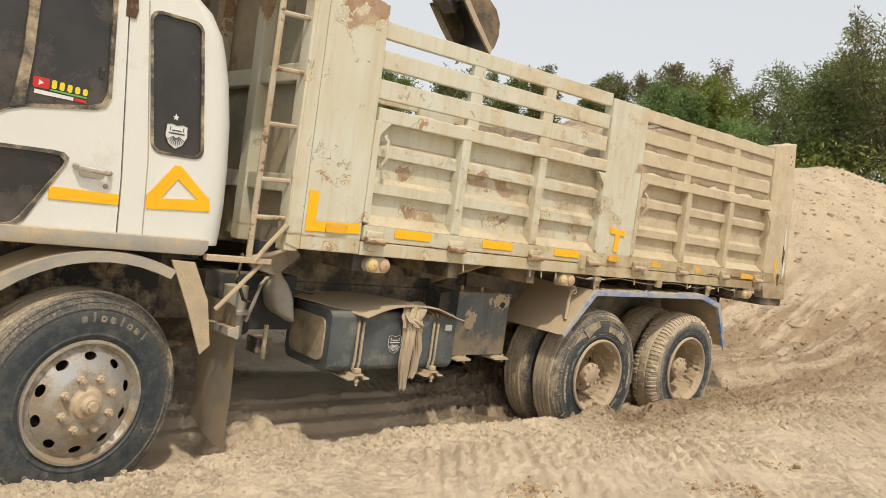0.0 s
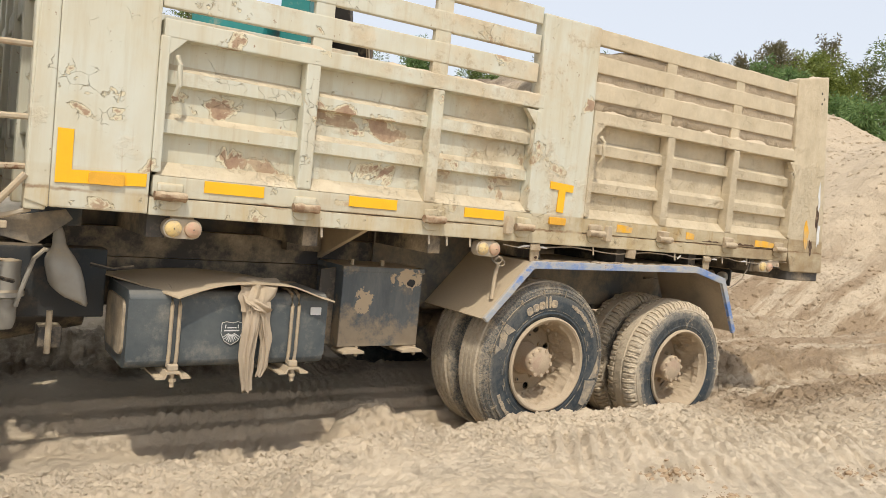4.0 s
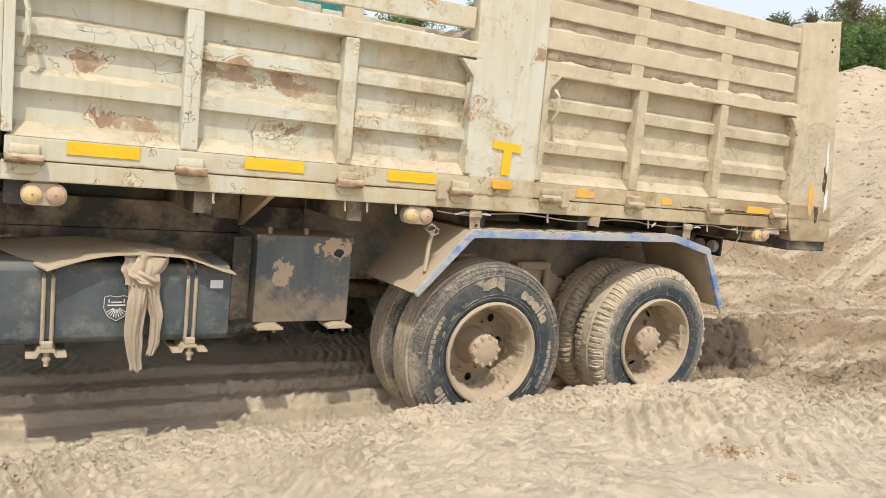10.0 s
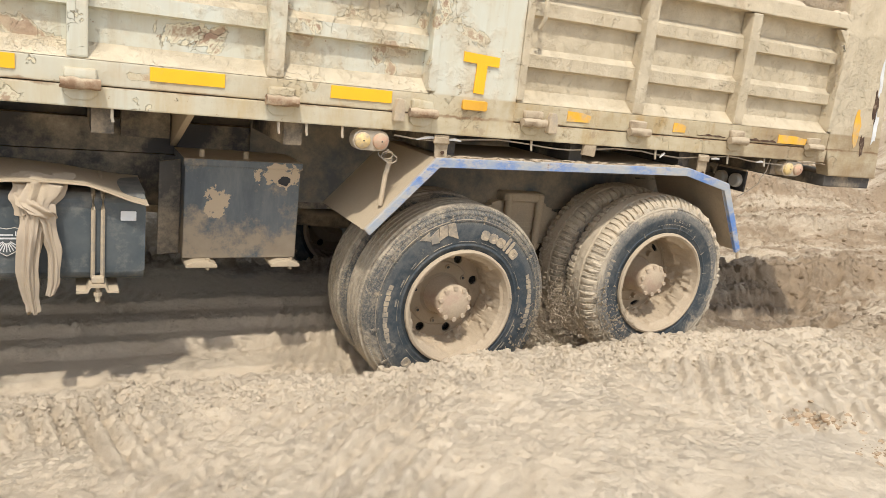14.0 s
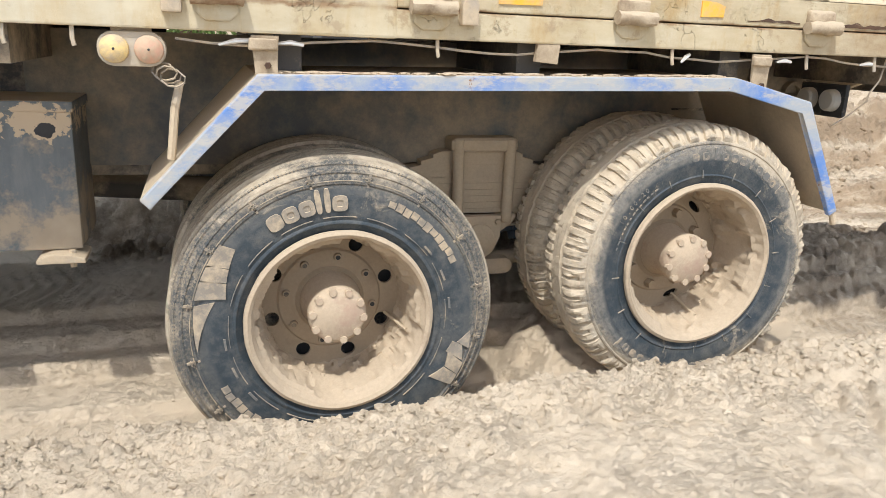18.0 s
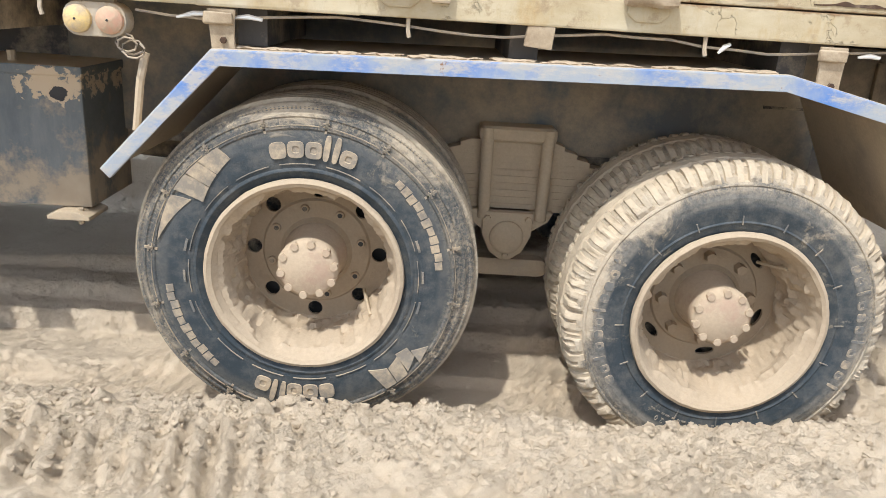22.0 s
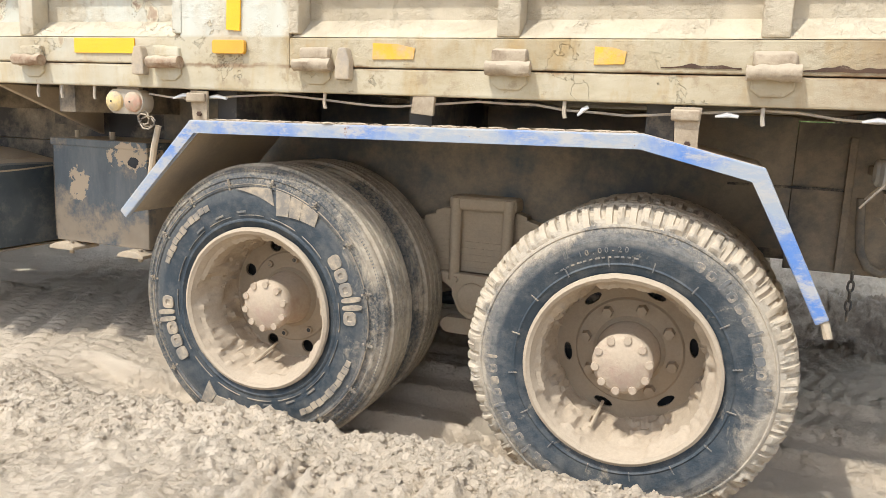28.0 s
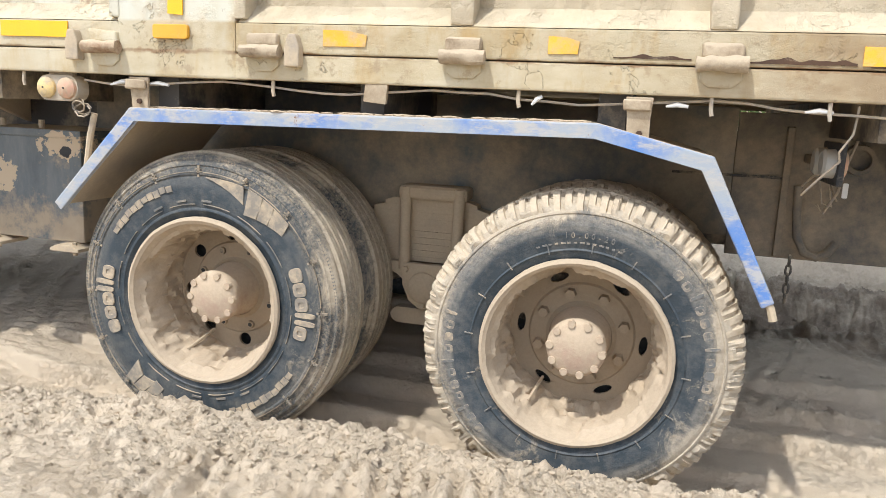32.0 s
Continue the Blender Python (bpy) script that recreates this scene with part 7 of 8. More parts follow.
def lathe_z(x, y, prof, n=20):
    bm = BM()
    rings = [[bm.verts.new((x + r * math.cos(2 * math.pi * k / n), y + r * math.sin(2 * math.pi * k / n), z)) for k in range(n)] for r, z in prof]
    for a, b in zip(rings, rings[1:]):
        for k in range(n):
            bm.faces.new((a[k], a[(k + 1) % n], b[(k + 1) % n], b[k]))
    return bm


def lathe_x(x0, x1, y, z, r, n=20):
    bm = BM()
    tube(bm, [(x0, y, z), (x0 + 0.3, y, z), (x1, y, z)], [r, r * 0.9, r * 0.5], n)
    return bm


build_front_gear()


# ---- the cab ----
def build_cab():
    cab = part("cab", prism_x(BM(), [(0.14, 1.33), (BED_W - 0.14, 1.33), (BED_W - 0.12, 2.2), (BED_W - 0.2, 2.95), (0.2, 2.95), (0.12, 2.2)], -5.25, -3.72, 0.06), M_CAB, truck, "white lorry cab, dusty", True)
    # rear quarter with its rounded corner
    q = BM()
    prof = []
    for k in range(9):
        a = radians(90 * k / 8)
        prof.append((-3.42 + 0.12 * math.sin(a), 0.205 - 0.12 * math.cos(a)))
    levels = [(1.345, 0.068, 0.0), (1.42, 0.075, 0.0), (1.55, 0.08, 0.0), (1.74, 0.076, 0.0), (1.97, 0.060, 0.002), (2.17, 0.030, 0.004), (2.30, 0.0, 0.008), (2.40, -0.03, 0.014), (2.50, -0.09, 0.024), (2.58, -0.19, 0.04), (2.68, -0.30, 0.07), (2.80, -0.42, 0.14)]
    rows = []
    for z, sx, sy in levels:
        rows.append([q.verts.new((x + sx, y + sy, z)) for x, y in prof] + [q.verts.new((-3.30 + sx, BED_W - 0.14, z)), q.verts.new((-3.74, BED_W - 0.14, z))])
    for a, b in zip(rows, rows[1:]):
        for k in range(len(a) - 1):
            q.faces.new((a[k], a[k + 1], b[k + 1], b[k]))
    part("rear_corner", q, M_CAB, cab, smooth=True)
    def lean(loop):
        return [(x - 0.12 * (z - 2.08), z) for x, z in loop]
    panel = holed(BM(), [(-3.765, 1.345), (-3.350, 1.35), (-3.342, 1.45), (-3.342, 1.74), (-3.356, 1.97), (-3.385, 2.17), (-3.42, 2.32), (-3.455, 2.41), (-3.51, 2.50), (-3.61, 2.58), (-3.72, 2.68), (-3.842, 2.74), (-3.826, 2.40), (-3.773, 1.62)], [lean(rounded(-3.688, -3.443, 1.775, 2.42, 0.045))], 0.085, 0.125)
    part("quarter_panel", panel, M_CAB, cab)
    part("window_seal", holed(BM(), lean(rounded(-3.697, -3.434, 1.766, 2.429, 0.052)), [lean(rounded(-3.683, -3.448, 1.780, 2.415, 0.042))], 0.079, 0.10), M_SEAL, cab)
    part("quarter_window", slab(BM(), lean(rounded(-3.690, -3.441, 1.773, 2.422, 0.045)), 0.092, 0.098), M_GLASS, cab, "dark quarter window")
    crest(cab, -3.546, 1.868, 0.115, 0.087, M_WHITE, M_TANK)
    star = []
    for k in range(10):
        r = 0.017 if k % 2 == 0 else 0.007
        a = radians(90 + 36 * k)
        star.append((-3.557 + r * math.cos(a), 1.952 + r * math.sin(a)))
    part("star_sticker", slab(BM(), star, 0.087, 0.0905), M_WHITE, cab)
    # door
    w1 = [(-4.30, 1.835), (-4.255, 1.862), (-4.19, 1.885), (-3.935, 1.925), (-3.892, 1.945), (-3.874, 1.99), (-3.897, 2.45), (-3.925, 2.75), (-4.62, 2.75), (-4.62, 1.80)]
    w2 = [(-4.55, 1.36), (-4.25, 1.362), (-4.205, 1.374), (-4.175, 1.40), (-4.03, 1.645), (-4.022, 1.675), (-4.045, 1.695), (-4.09, 1.70), (-4.55, 1.692)]
    door = part("door", holed(BM(), [(-4.85, 1.30), (-4.30, 1.322), (-3.775, 1.345), (-3.783, 1.62), (-3.835, 2.40), (-3.86, 2.88), (-4.80, 2.88)], [w1, w2], 0.078, 0.118), M_CAB, truck, "white cab door")
    part("door_window", slab(BM(), w1, 0.092, 0.098), M_GLASS, door, "dark door window")
    part("low_window", slab(BM(), w2, 0.092, 0.098), M_GLASS, door, "dark lower door window")

    def grown(loop, d):
        cx, cz = sum(p[0] for p in loop) / len(loop), sum(p[1] for p in loop) / len(loop)
        return [(x + d * (x - cx) / max(abs(x - cx), 0.02), z + d * (z - cz) / max(abs(z - cz), 0.02)) for x, z in loop]
    part("window_seal", holed(BM(), grown(w1, 0.010), [grown(w1, -0.007)], 0.072, 0.095), M_SEAL, door)
    part("window_seal", holed(BM(), grown(w2, 0.010), [grown(w2, -0.007)], 0.072, 0.095), M_SEAL, door)
    part("quarter_light_bar", slab(BM(), [(-4.262, 1.865), (-4.212, 1.880), (-4.197, 2.10), (-4.19, 2.75), (-4.228, 2.75), (-4.236, 2.10)], 0.07, 0.095), M_SEAL, door)
    part("inner_latch", box(BM(), -3.925, -3.905, 0.086, 0.092, 2.06, 2.11), M_DARK, door)
    h = BM()
    tube(h, [(-3.985, 0.075, 1.652), (-3.975, 0.045, 1.650), (-3.85, 0.040, 1.640), (-3.835, 0.072, 1.640)], 0.013, 8)
    part("handle", h, M_CHROME, door, "silver pull handle", True)
    part("handle_recess", slab(BM(), rounded(-3.965, -3.855, 1.606, 1.650, 0.02), 0.0755, 0.079), M_CAB_TRIM, door)
    part("lock", knob(BM(), (-3.845, 0.078, 1.578), 0.012, 0.006, 12), M_CHROME, door)
    part("stripe", slab(BM(), [(-4.08, 1.495), (-3.782, 1.50), (-3.782, 1.548), (-4.08, 1.55)], 0.072, 0.0775), M_YELLOW, door, "yellow reflective stripe")
    # sticker on the window, as plain shapes
    part("sticker", slab(BM(), rounded(-4.187, -4.121, 1.966, 2.012, 0.008), 0.0885, 0.0915), M_RED, door, "red video sticker")
    part("sticker_play", slab(BM(), [(-4.164, 1.977), (-4.143, 1.989), (-4.164, 2.001)], 0.087, 0.0882), M_WHITE, door)
    for k in range(5):
        x = -4.112 + 0.032 * k
        part("sticker_bar", slab(BM(), rounded(x, x + 0.020, 1.972 - 0.001 * k, 2.010 - 0.003 * k, 0.008), 0.0885, 0.0915), M_YSTICK, door, "yellow sticker stroke")
    part("sticker_bar", slab(BM(), [(-4.115, 1.962), (-3.965, 1.956), (-3.965, 1.963), (-4.115, 1.969)], 0.0885, 0.0915), M_GREEN, door)
    part("sticker_bar", slab(BM(), [(-4.178, 1.940), (-4.02, 1.937), (-4.02, 1.952), (-4.178, 1.958)], 0.0885, 0.0915), M_WHITE, door)
    part("sticker_bar", slab(BM(), [(-4.015, 1.938), (-3.966, 1.935), (-3.966, 1.948), (-4.015, 1.952)], 0.0885, 0.0915), M_RED, door)
    # reflective triangle
    tri = holed(BM(), [(-3.651, 1.498), (-3.335, 1.518), (-3.342, 1.575), (-3.505, 1.722), (-3.535, 1.722), (-3.655, 1.562)], [[(-3.587, 1.554), (-3.403, 1.570), (-3.515, 1.658)]], 0.079, 0.084)
    part("reflective_triangle", tri, M_YELLOW, cab, "yellow reflective triangle")
    # seams beside the door and the pillar, and the worn pillar top
    part("panel_gap", slab(BM(), [(-3.654, 1.36), (-3.649, 1.36), (-3.664, 1.73), (-3.743, 2.46), (-3.748, 2.46), (-3.669, 1.73)], 0.0825, 0.087), M_CAB_TRIM, cab)
    part("rust_patch", slab(BM(), [(-3.845, 2.36), (-3.80, 2.36), (-3.79, 2.40), (-3.81, 2.52), (-3.855, 2.55)], 0.0765, 0.08), M_RUST, cab, "rusty scrape on the door pillar")
    # sill and wheel arch
    sill = BM()
    slab(sill, [(-4.9, 1.295), (-3.36, 1.295), (-3.335, 1.33), (-3.335, 1.375), (-4.9, 1.36)], 0.035, 0.14, 0.012)
    part("sill", sill, M_CAB_TRIM, cab, "grey cab sill", True)
    arch = BM()
    ro, ri, y0, y1 = 0.685, 0.635, 0.03, 0.42
    pts = []
    for k in range(15):
        a = radians(64 + 92 * k / 14)
        pts.append((math.cos(a), math.sin(a)))
    outer = [(-3.80 + ro * 1.05 * c, 0.60 + ro * s) for c, s in pts]
    inner = [(-3.80 + ri * 1.05 * c, 0.60 + ri * s) for c, s in pts]
    slab(arch, outer + inner[::-1], y0, y1)
    part("wheel_arch", arch, M_CAB_TRIM, cab, "grey moulded wheel arch", True)
    part("arch_liner", box(BM(), -4.6, -3.42, 0.42, 0.45, 0.85, 1.30), M_DARK, cab)
    return cab


build_cab()


# ---- loose sand on the bank ----
def lump_mesh(rng, count, place, smin, smax, material=None):
    """Many small broken clods in one mesh; place(rng) gives x, y."""
    base = []
    for k in range(6):
        bm = BM()
        bmesh.ops.create_icosphere(bm, subdivisions=1, radius=1.0)
        co = np.array([v.co[:] for v in bm.verts])
        co = co * rng.uniform(0.65, 1.2, (len(co), 1)) * np.array([1.0, rng.uniform(0.7, 1.0), rng.uniform(0.55, 0.85)])
        base.append((co, np.array([[v.index for v in f.verts] for f in bm.faces])))
        bm.free()
    verts, faces, off = [], [], 0
    xs, ys = place(rng, count)
    zs = ground_z(xs, ys)
    sizes = smin * (smax / smin) ** (rng.rand(count) ** 2.2)
    turn = rng.uniform(0, 2 * math.pi, count)
    for k in range(count):
        co, tri = base[k % 6]
        c, s = math.cos(turn[k]), math.sin(turn[k])
        p = co * sizes[k]
        p = np.stack([p[:, 0] * c - p[:, 1] * s, p[:, 0] * s + p[:, 1] * c, p[:, 2]], 1) + (xs[k], ys[k], zs[k] - 0.18 * sizes[k])
        verts.append(p)
        faces.append(tri + off)
        off += len(co)
    me = bpy.data.meshes.new("clods")
    me.from_pydata(np.concatenate(verts).tolist(), [], np.concatenate(faces).tolist())
    me.materials.append(material or M_SAND)
    return me


def scatter_clods():
    rng = np.random.RandomState(7)

    def along_crest(r, n):
        x = r.uniform(-4.9, 5.5, n)
        return x, -0.14 - np.abs(r.normal(0, 0.24, n))

    def wide(r, n):
        return r.uniform(-5.0, 6.5, n), r.uniform(-3.0, -0.3, n)

    def in_track(r, n):
        return r.uniform(-4.5, 9.0, n), r.uniform(0.0, 2.6, n)

    def behind(r, n):
        return r.uniform(2.8, 11.0, n), r.uniform(-1.2, 4.5, n)

    def on_pile(r, n):
        return r.uniform(9.0, 19.0, n), r.uniform(-3.0, 9.0, n)
    for name, label, count, place, a, b in (("pile_clods", "lumps of sand on the flank of the pile", 5000, on_pile, 0.012, 0.09), ("bank_clods", "damp brown clods on the churned ground", 9000, behind, 0.006, 0.045), ("sand_clods", "broken crumbs of pale sand along the bank", 15000, along_crest, 0.0035, 0.021), ("loose_sand_crumbs", "small sand crumbs scattered over the ground", 7000, wide, 0.003, 0.012),
                                            ("track_clods", "crumbled sand in the wheel track", 2600, in_track, 0.004, 0.022)):
        tagged(new(name, lump_mesh(rng, count, place, a, b)), label, "sand", kind="stuff")


    def in_clumps(r, n):
        at_x, at_y = np.array([0.92, 1.00, 0.95, 1.84, 2.06, 2.60]), np.array([-1.30, -1.36, -1.64, -1.70, -1.82, -1.66])
        k = r.randint(0, 6, n)
        return at_x[k] + r.normal(0, 0.065, n), at_y[k] + r.normal(0, 0.05, n)
    tagged(new("damp_clods", lump_mesh(rng, 420, in_clumps, 0.004, 0.026, M_DAMP)), "dark brown damp clods dropped on the bank", "sand", kind="stuff")


scatter_clods()


# ---- trees ----
def leaf_material(name, dark, light, dry):
    m = mat(name, dark, 0.6)
    n = Nodes(m)
    geo = n.add("ShaderNodeNewGeometry")
    c = n.mix(geo.outputs["Random Per Island"], dark, light)
    c = n.mix(n.ramp(n.noise(0.35, 3), 0.55, 0.72, 0.0, 0.6), c, dry)
    n.color(c)
    n.b.inputs["Subsurface Weight"].default_value = 0.0
    n.b.inputs["Transmission Weight"].default_value = 0.0
    tr = n.add("ShaderNodeBsdfTranslucent")
    n.link(c, tr.inputs["Color"])
    mix = n.add("ShaderNodeMixShader")
    mix.inputs[0].default_value = 0.40
    out = n.t.nodes["Material Output"]
    n.link(n.b.outputs[0], mix.inputs[1])
    n.link(tr.outputs[0], mix.inputs[2])
    n.link(mix.outputs[0], out.inputs["Surface"])
    return m


M_LEAF_A = leaf_material("green_leaves", (0.095, 0.14, 0.042), (0.25, 0.31, 0.11), (0.29, 0.25, 0.11))
M_LEAF_B = leaf_material("bright_leaves", (0.10, 0.18, 0.055), (0.24, 0.35, 0.125), (0.24, 0.25, 0.09))
M_LEAF_C = leaf_material("olive_leaves", (0.09, 0.11, 0.04), (0.21, 0.215, 0.09), (0.30, 0.235, 0.11))
M_LEAF_D = leaf_material("yellow_green_leaves", (0.11, 0.15, 0.03), (0.30, 0.34, 0.08), (0.28, 0.24, 0.08))
M_LEAF_E = leaf_material("dry_leaves", (0.13, 0.12, 0.06), (0.25, 0.22, 0.12), (0.30, 0.24, 0.13))
M_BARK = dusty("bark", (0.13, 0.10, 0.07), 0.25, 4.0, 0.9)


def leaf_mesh(name, centres, radii, per, length, width, droop, seed, material):
    """Narrow leaves scattered in clumps."""
    rng = np.random.RandomState(seed)
    counts = np.maximum(6, per * (np.array(radii) / np.mean(radii)) ** 1.6).astype(int)
    n = int(counts.sum())
    c = np.repeat(np.array(centres), counts, 0)
    r = np.repeat(np.array(radii), counts, 0)
    d = rng.normal(0, 1, (n, 3))
    d /= np.linalg.norm(d, axis=1)[:, None]
    p = c + d * (r * rng.uniform(0.25, 1.0, n) ** 0.6)[:, None] * np.array([1, 1, 0.85])
    a = d + rng.normal(0, 0.5, (n, 3))
    a[:, 2] -= droop
    a /= np.linalg.norm(a, axis=1)[:, None]
    b = np.cross(a, rng.normal(0, 1, (n, 3)))
    b /= np.linalg.norm(b, axis=1)[:, None] + 1e-9
    ln = (length * rng.uniform(0.6, 1.4, n))[:, None]
    w = (width * rng.uniform(0.7, 1.3, n))[:, None]
    q = np.stack([p, p + a * ln * 0.45 + b * w, p + a * ln, p + a * ln * 0.45 - b * w], 1).reshape(-1, 3)
    f = np.arange(4 * n).reshape(-1, 4)
    me = bpy.data.meshes.new(name)
    me.from_pydata(q.tolist(), [], f.tolist())
    me.materials.append(material)
    return me


def tree(x, y, height, spread, material, label, seed, stems=3, leafy=1.0):
    rng = random.Random(seed)
    z0 = float(ground_z(np.array([x]), np.array([y]))[0]) - 0.1
    root = thing("tree", label, "tree", group="trees behind the sand pit", m=pose(x, y, z0))
    bm = BM()
    centres, radii = [], []
    for s in range(stems):
        ang = rng.uniform(0, 6.28)
        lean = spread * rng.uniform(0.15, 0.75)
        top = height * rng.uniform(0.78, 1.0)
        pts = [Vector((0.15 * math.cos(ang), 0.15 * math.sin(ang), 0))]
        for k in range(1, 6):
            u = k / 5
            pts.append(Vector((lean * u**1.6 * math.cos(ang) + rng.uniform(-0.12, 0.12), lean * u**1.6 * math.sin(ang) + rng.uniform(-0.12, 0.12), top * 0.93 * u)))
        tube(bm, pts, [0.11 * (1 - 0.16 * k) * height / 7 for k in range(6)], 7)
        for k in range(2, 6):
            for _ in range(3):
                u = rng.uniform(0.25, 1.0)
                p = pts[k - 1].lerp(pts[k], u)
                q = rng.uniform(0, 6.28)
                reach = spread * rng.uniform(0.25, 0.6) * (1.15 - 0.13 * k)
                e = p + Vector((reach * math.cos(q), reach * math.sin(q), rng.uniform(0.1, 0.55) * reach))
                tube(bm, [p, p.lerp(e, 0.5) + Vector((0, 0, 0.06)), e], [0.035, 0.022, 0.01], 5)
                for w in (0.6, 1.0):
                    c = p.lerp(e, w)
                    centres.append(tuple(c))
                    radii.append(rng.uniform(0.35, 0.75) * spread / 2.4)
        centres.append(tuple(pts[-1] + Vector((0, 0, height * 0.03))))
        radii.append(0.5 * spread / 2.4)
        centres.append(tuple(pts[-1] + Vector((0.1, 0, height * 0.09))))
        radii.append(0.3 * spread / 2.4)
        for _ in range(3):
            base, q = pts[-1], rng.uniform(0, 6.28)
            tip = base + Vector((0.35 * math.cos(q), 0.35 * math.sin(q), height * rng.uniform(0.08, 0.17)))
            tube(bm, [base, base.lerp(tip, 0.6), tip], [0.02, 0.012, 0.005], 4)
            for w in (0.5, 0.75, 1.0):
                centres.append(tuple(base.lerp(tip, w)))
                radii.append(0.16 * spread / 2.4)
    part("trunk", bm, M_BARK, root, smooth=True)
    crown = new("crown", leaf_mesh("crown", centres, radii, int(125 * leafy), 0.17, 0.024, 0.35, seed, material))
    crown.parent = root
    return root


def plant_trees():
    eye = (-1.8, -3.5)
    # bearing, distance, bearing's skyline in degrees above the eye, spread, kind
    spots = [(84, 34, 16.5, 3.4, "a"), (79, 33, 16.5, 3.4, "c"), (75, 35, 16.8, 3.6, "d"), (71.5, 33, 16.9, 3.3, "c"), (68.5, 36, 16.6, 3.4, "d"), (66.0, 34, 15.0, 3.2, "a"), (63.4, 38, 13.9, 2.8, "c"), (60.6, 35, 13.0, 2.4, "d"),
             (61.6, 30, 10.5, 2.0, "b"), (58.6, 37, 13.6, 2.2, "e"), (56.2, 33, 12.2, 2.0, "b"), (55.6, 38, 13.6, 1.9, "e"), (53.2, 36, 12.5, 1.7, "c"), (50.6, 38, 12.5, 1.6, "a"), (47.4, 36, 12.9, 1.7, "c"), (44.2, 37, 12.6, 1.8, "a"), (40, 36, 12.0, 2.2, "c"), (35.5, 37, 11.6, 2.2, "a")]
    spots += [(30.5, 36, 12.4, 2.2, "b"), (26, 35, 11.6, 2.4, "a"), (21, 36, 12.2, 2.6, "c"), (16, 35, 13.0, 2.6, "a"), (10, 34, 13.0, 2.6, "b"), (5, 33, 13.0, 2.6, "a"), (-4, 34, 13.5, 2.8, "c"), (-14, 34, 13.0, 2.8, "a")]
    kinds = {"d": (M_LEAF_D, "yellowish green bushy tree on the sand bank"), "e": (M_LEAF_E, "half-dry brownish tree with thin twigs"), "a": (M_LEAF_A, "dense dark green tree on the sand bank"), "b": (M_LEAF_B, "bright green feathery young tree"), "c": (M_LEAF_C, "olive green bamboo-like tree with dry leaves")}
    for k, (az, far, up, spread, kind) in enumerate(spots):
        m, label = kinds[kind]
        x, y = eye[0] + far * math.sin(radians(az)), eye[1] + far * math.cos(radians(az))
        h = (1.58 + far * math.tan(radians(up)) - float(ground_z(np.array([x]), np.array([y]))[0])) / 1.06
        tree(x, y, h, spread, m, label, 100 + k, 3 if spread < 3 else 4)
    tree(eye[0] + 15 * math.sin(radians(2.5)), eye[1] + 15 * math.cos(radians(2.5)), 6.2, 2.4, M_LEAF_B, "tree with drooping bright green leaves", 150, 3, 1.6)
    # scrub at the foot of the trees
    rng = random.Random(77)
    centres, radii = [], []
    for k in range(420):
        az, far = radians(rng.uniform(-18, 90)), rng.uniform(28.5, 38)
        x, y = eye[0] + far * math.sin(az), eye[1] + far * math.cos(az)
        z = float(ground_z(np.array([x]), np.array([y]))[0])
        tall = rng.uniform(0.3, 1.6) + 1.4 * max(0.0, math.degrees(az) / 60 - 0.75)
        for q in range(1 + int(tall)):
            centres.append((x + rng.uniform(-0.4, 0.4), y + rng.uniform(-0.4, 0.4), z + tall * (q + 0.5) / (1 + int(tall))))
            radii.append(rng.uniform(0.5, 0.95))
    scrub = new("undergrowth", leaf_mesh("undergrowth", centres, radii, 46, 0.24, 0.04, 0.15, 5, M_LEAF_D))
    tagged(scrub, "tangle of dark green scrub under the trees", "scrub", kind="stuff")


plant_trees()


# ---- the excavator behind the lorry ----
EX = Vector((1.5, 5.0, 0.93))
PIVOT = Vector((0.35, 0.0, 2.05))
L_BOOM, L_STICK = 3.1, 2.0


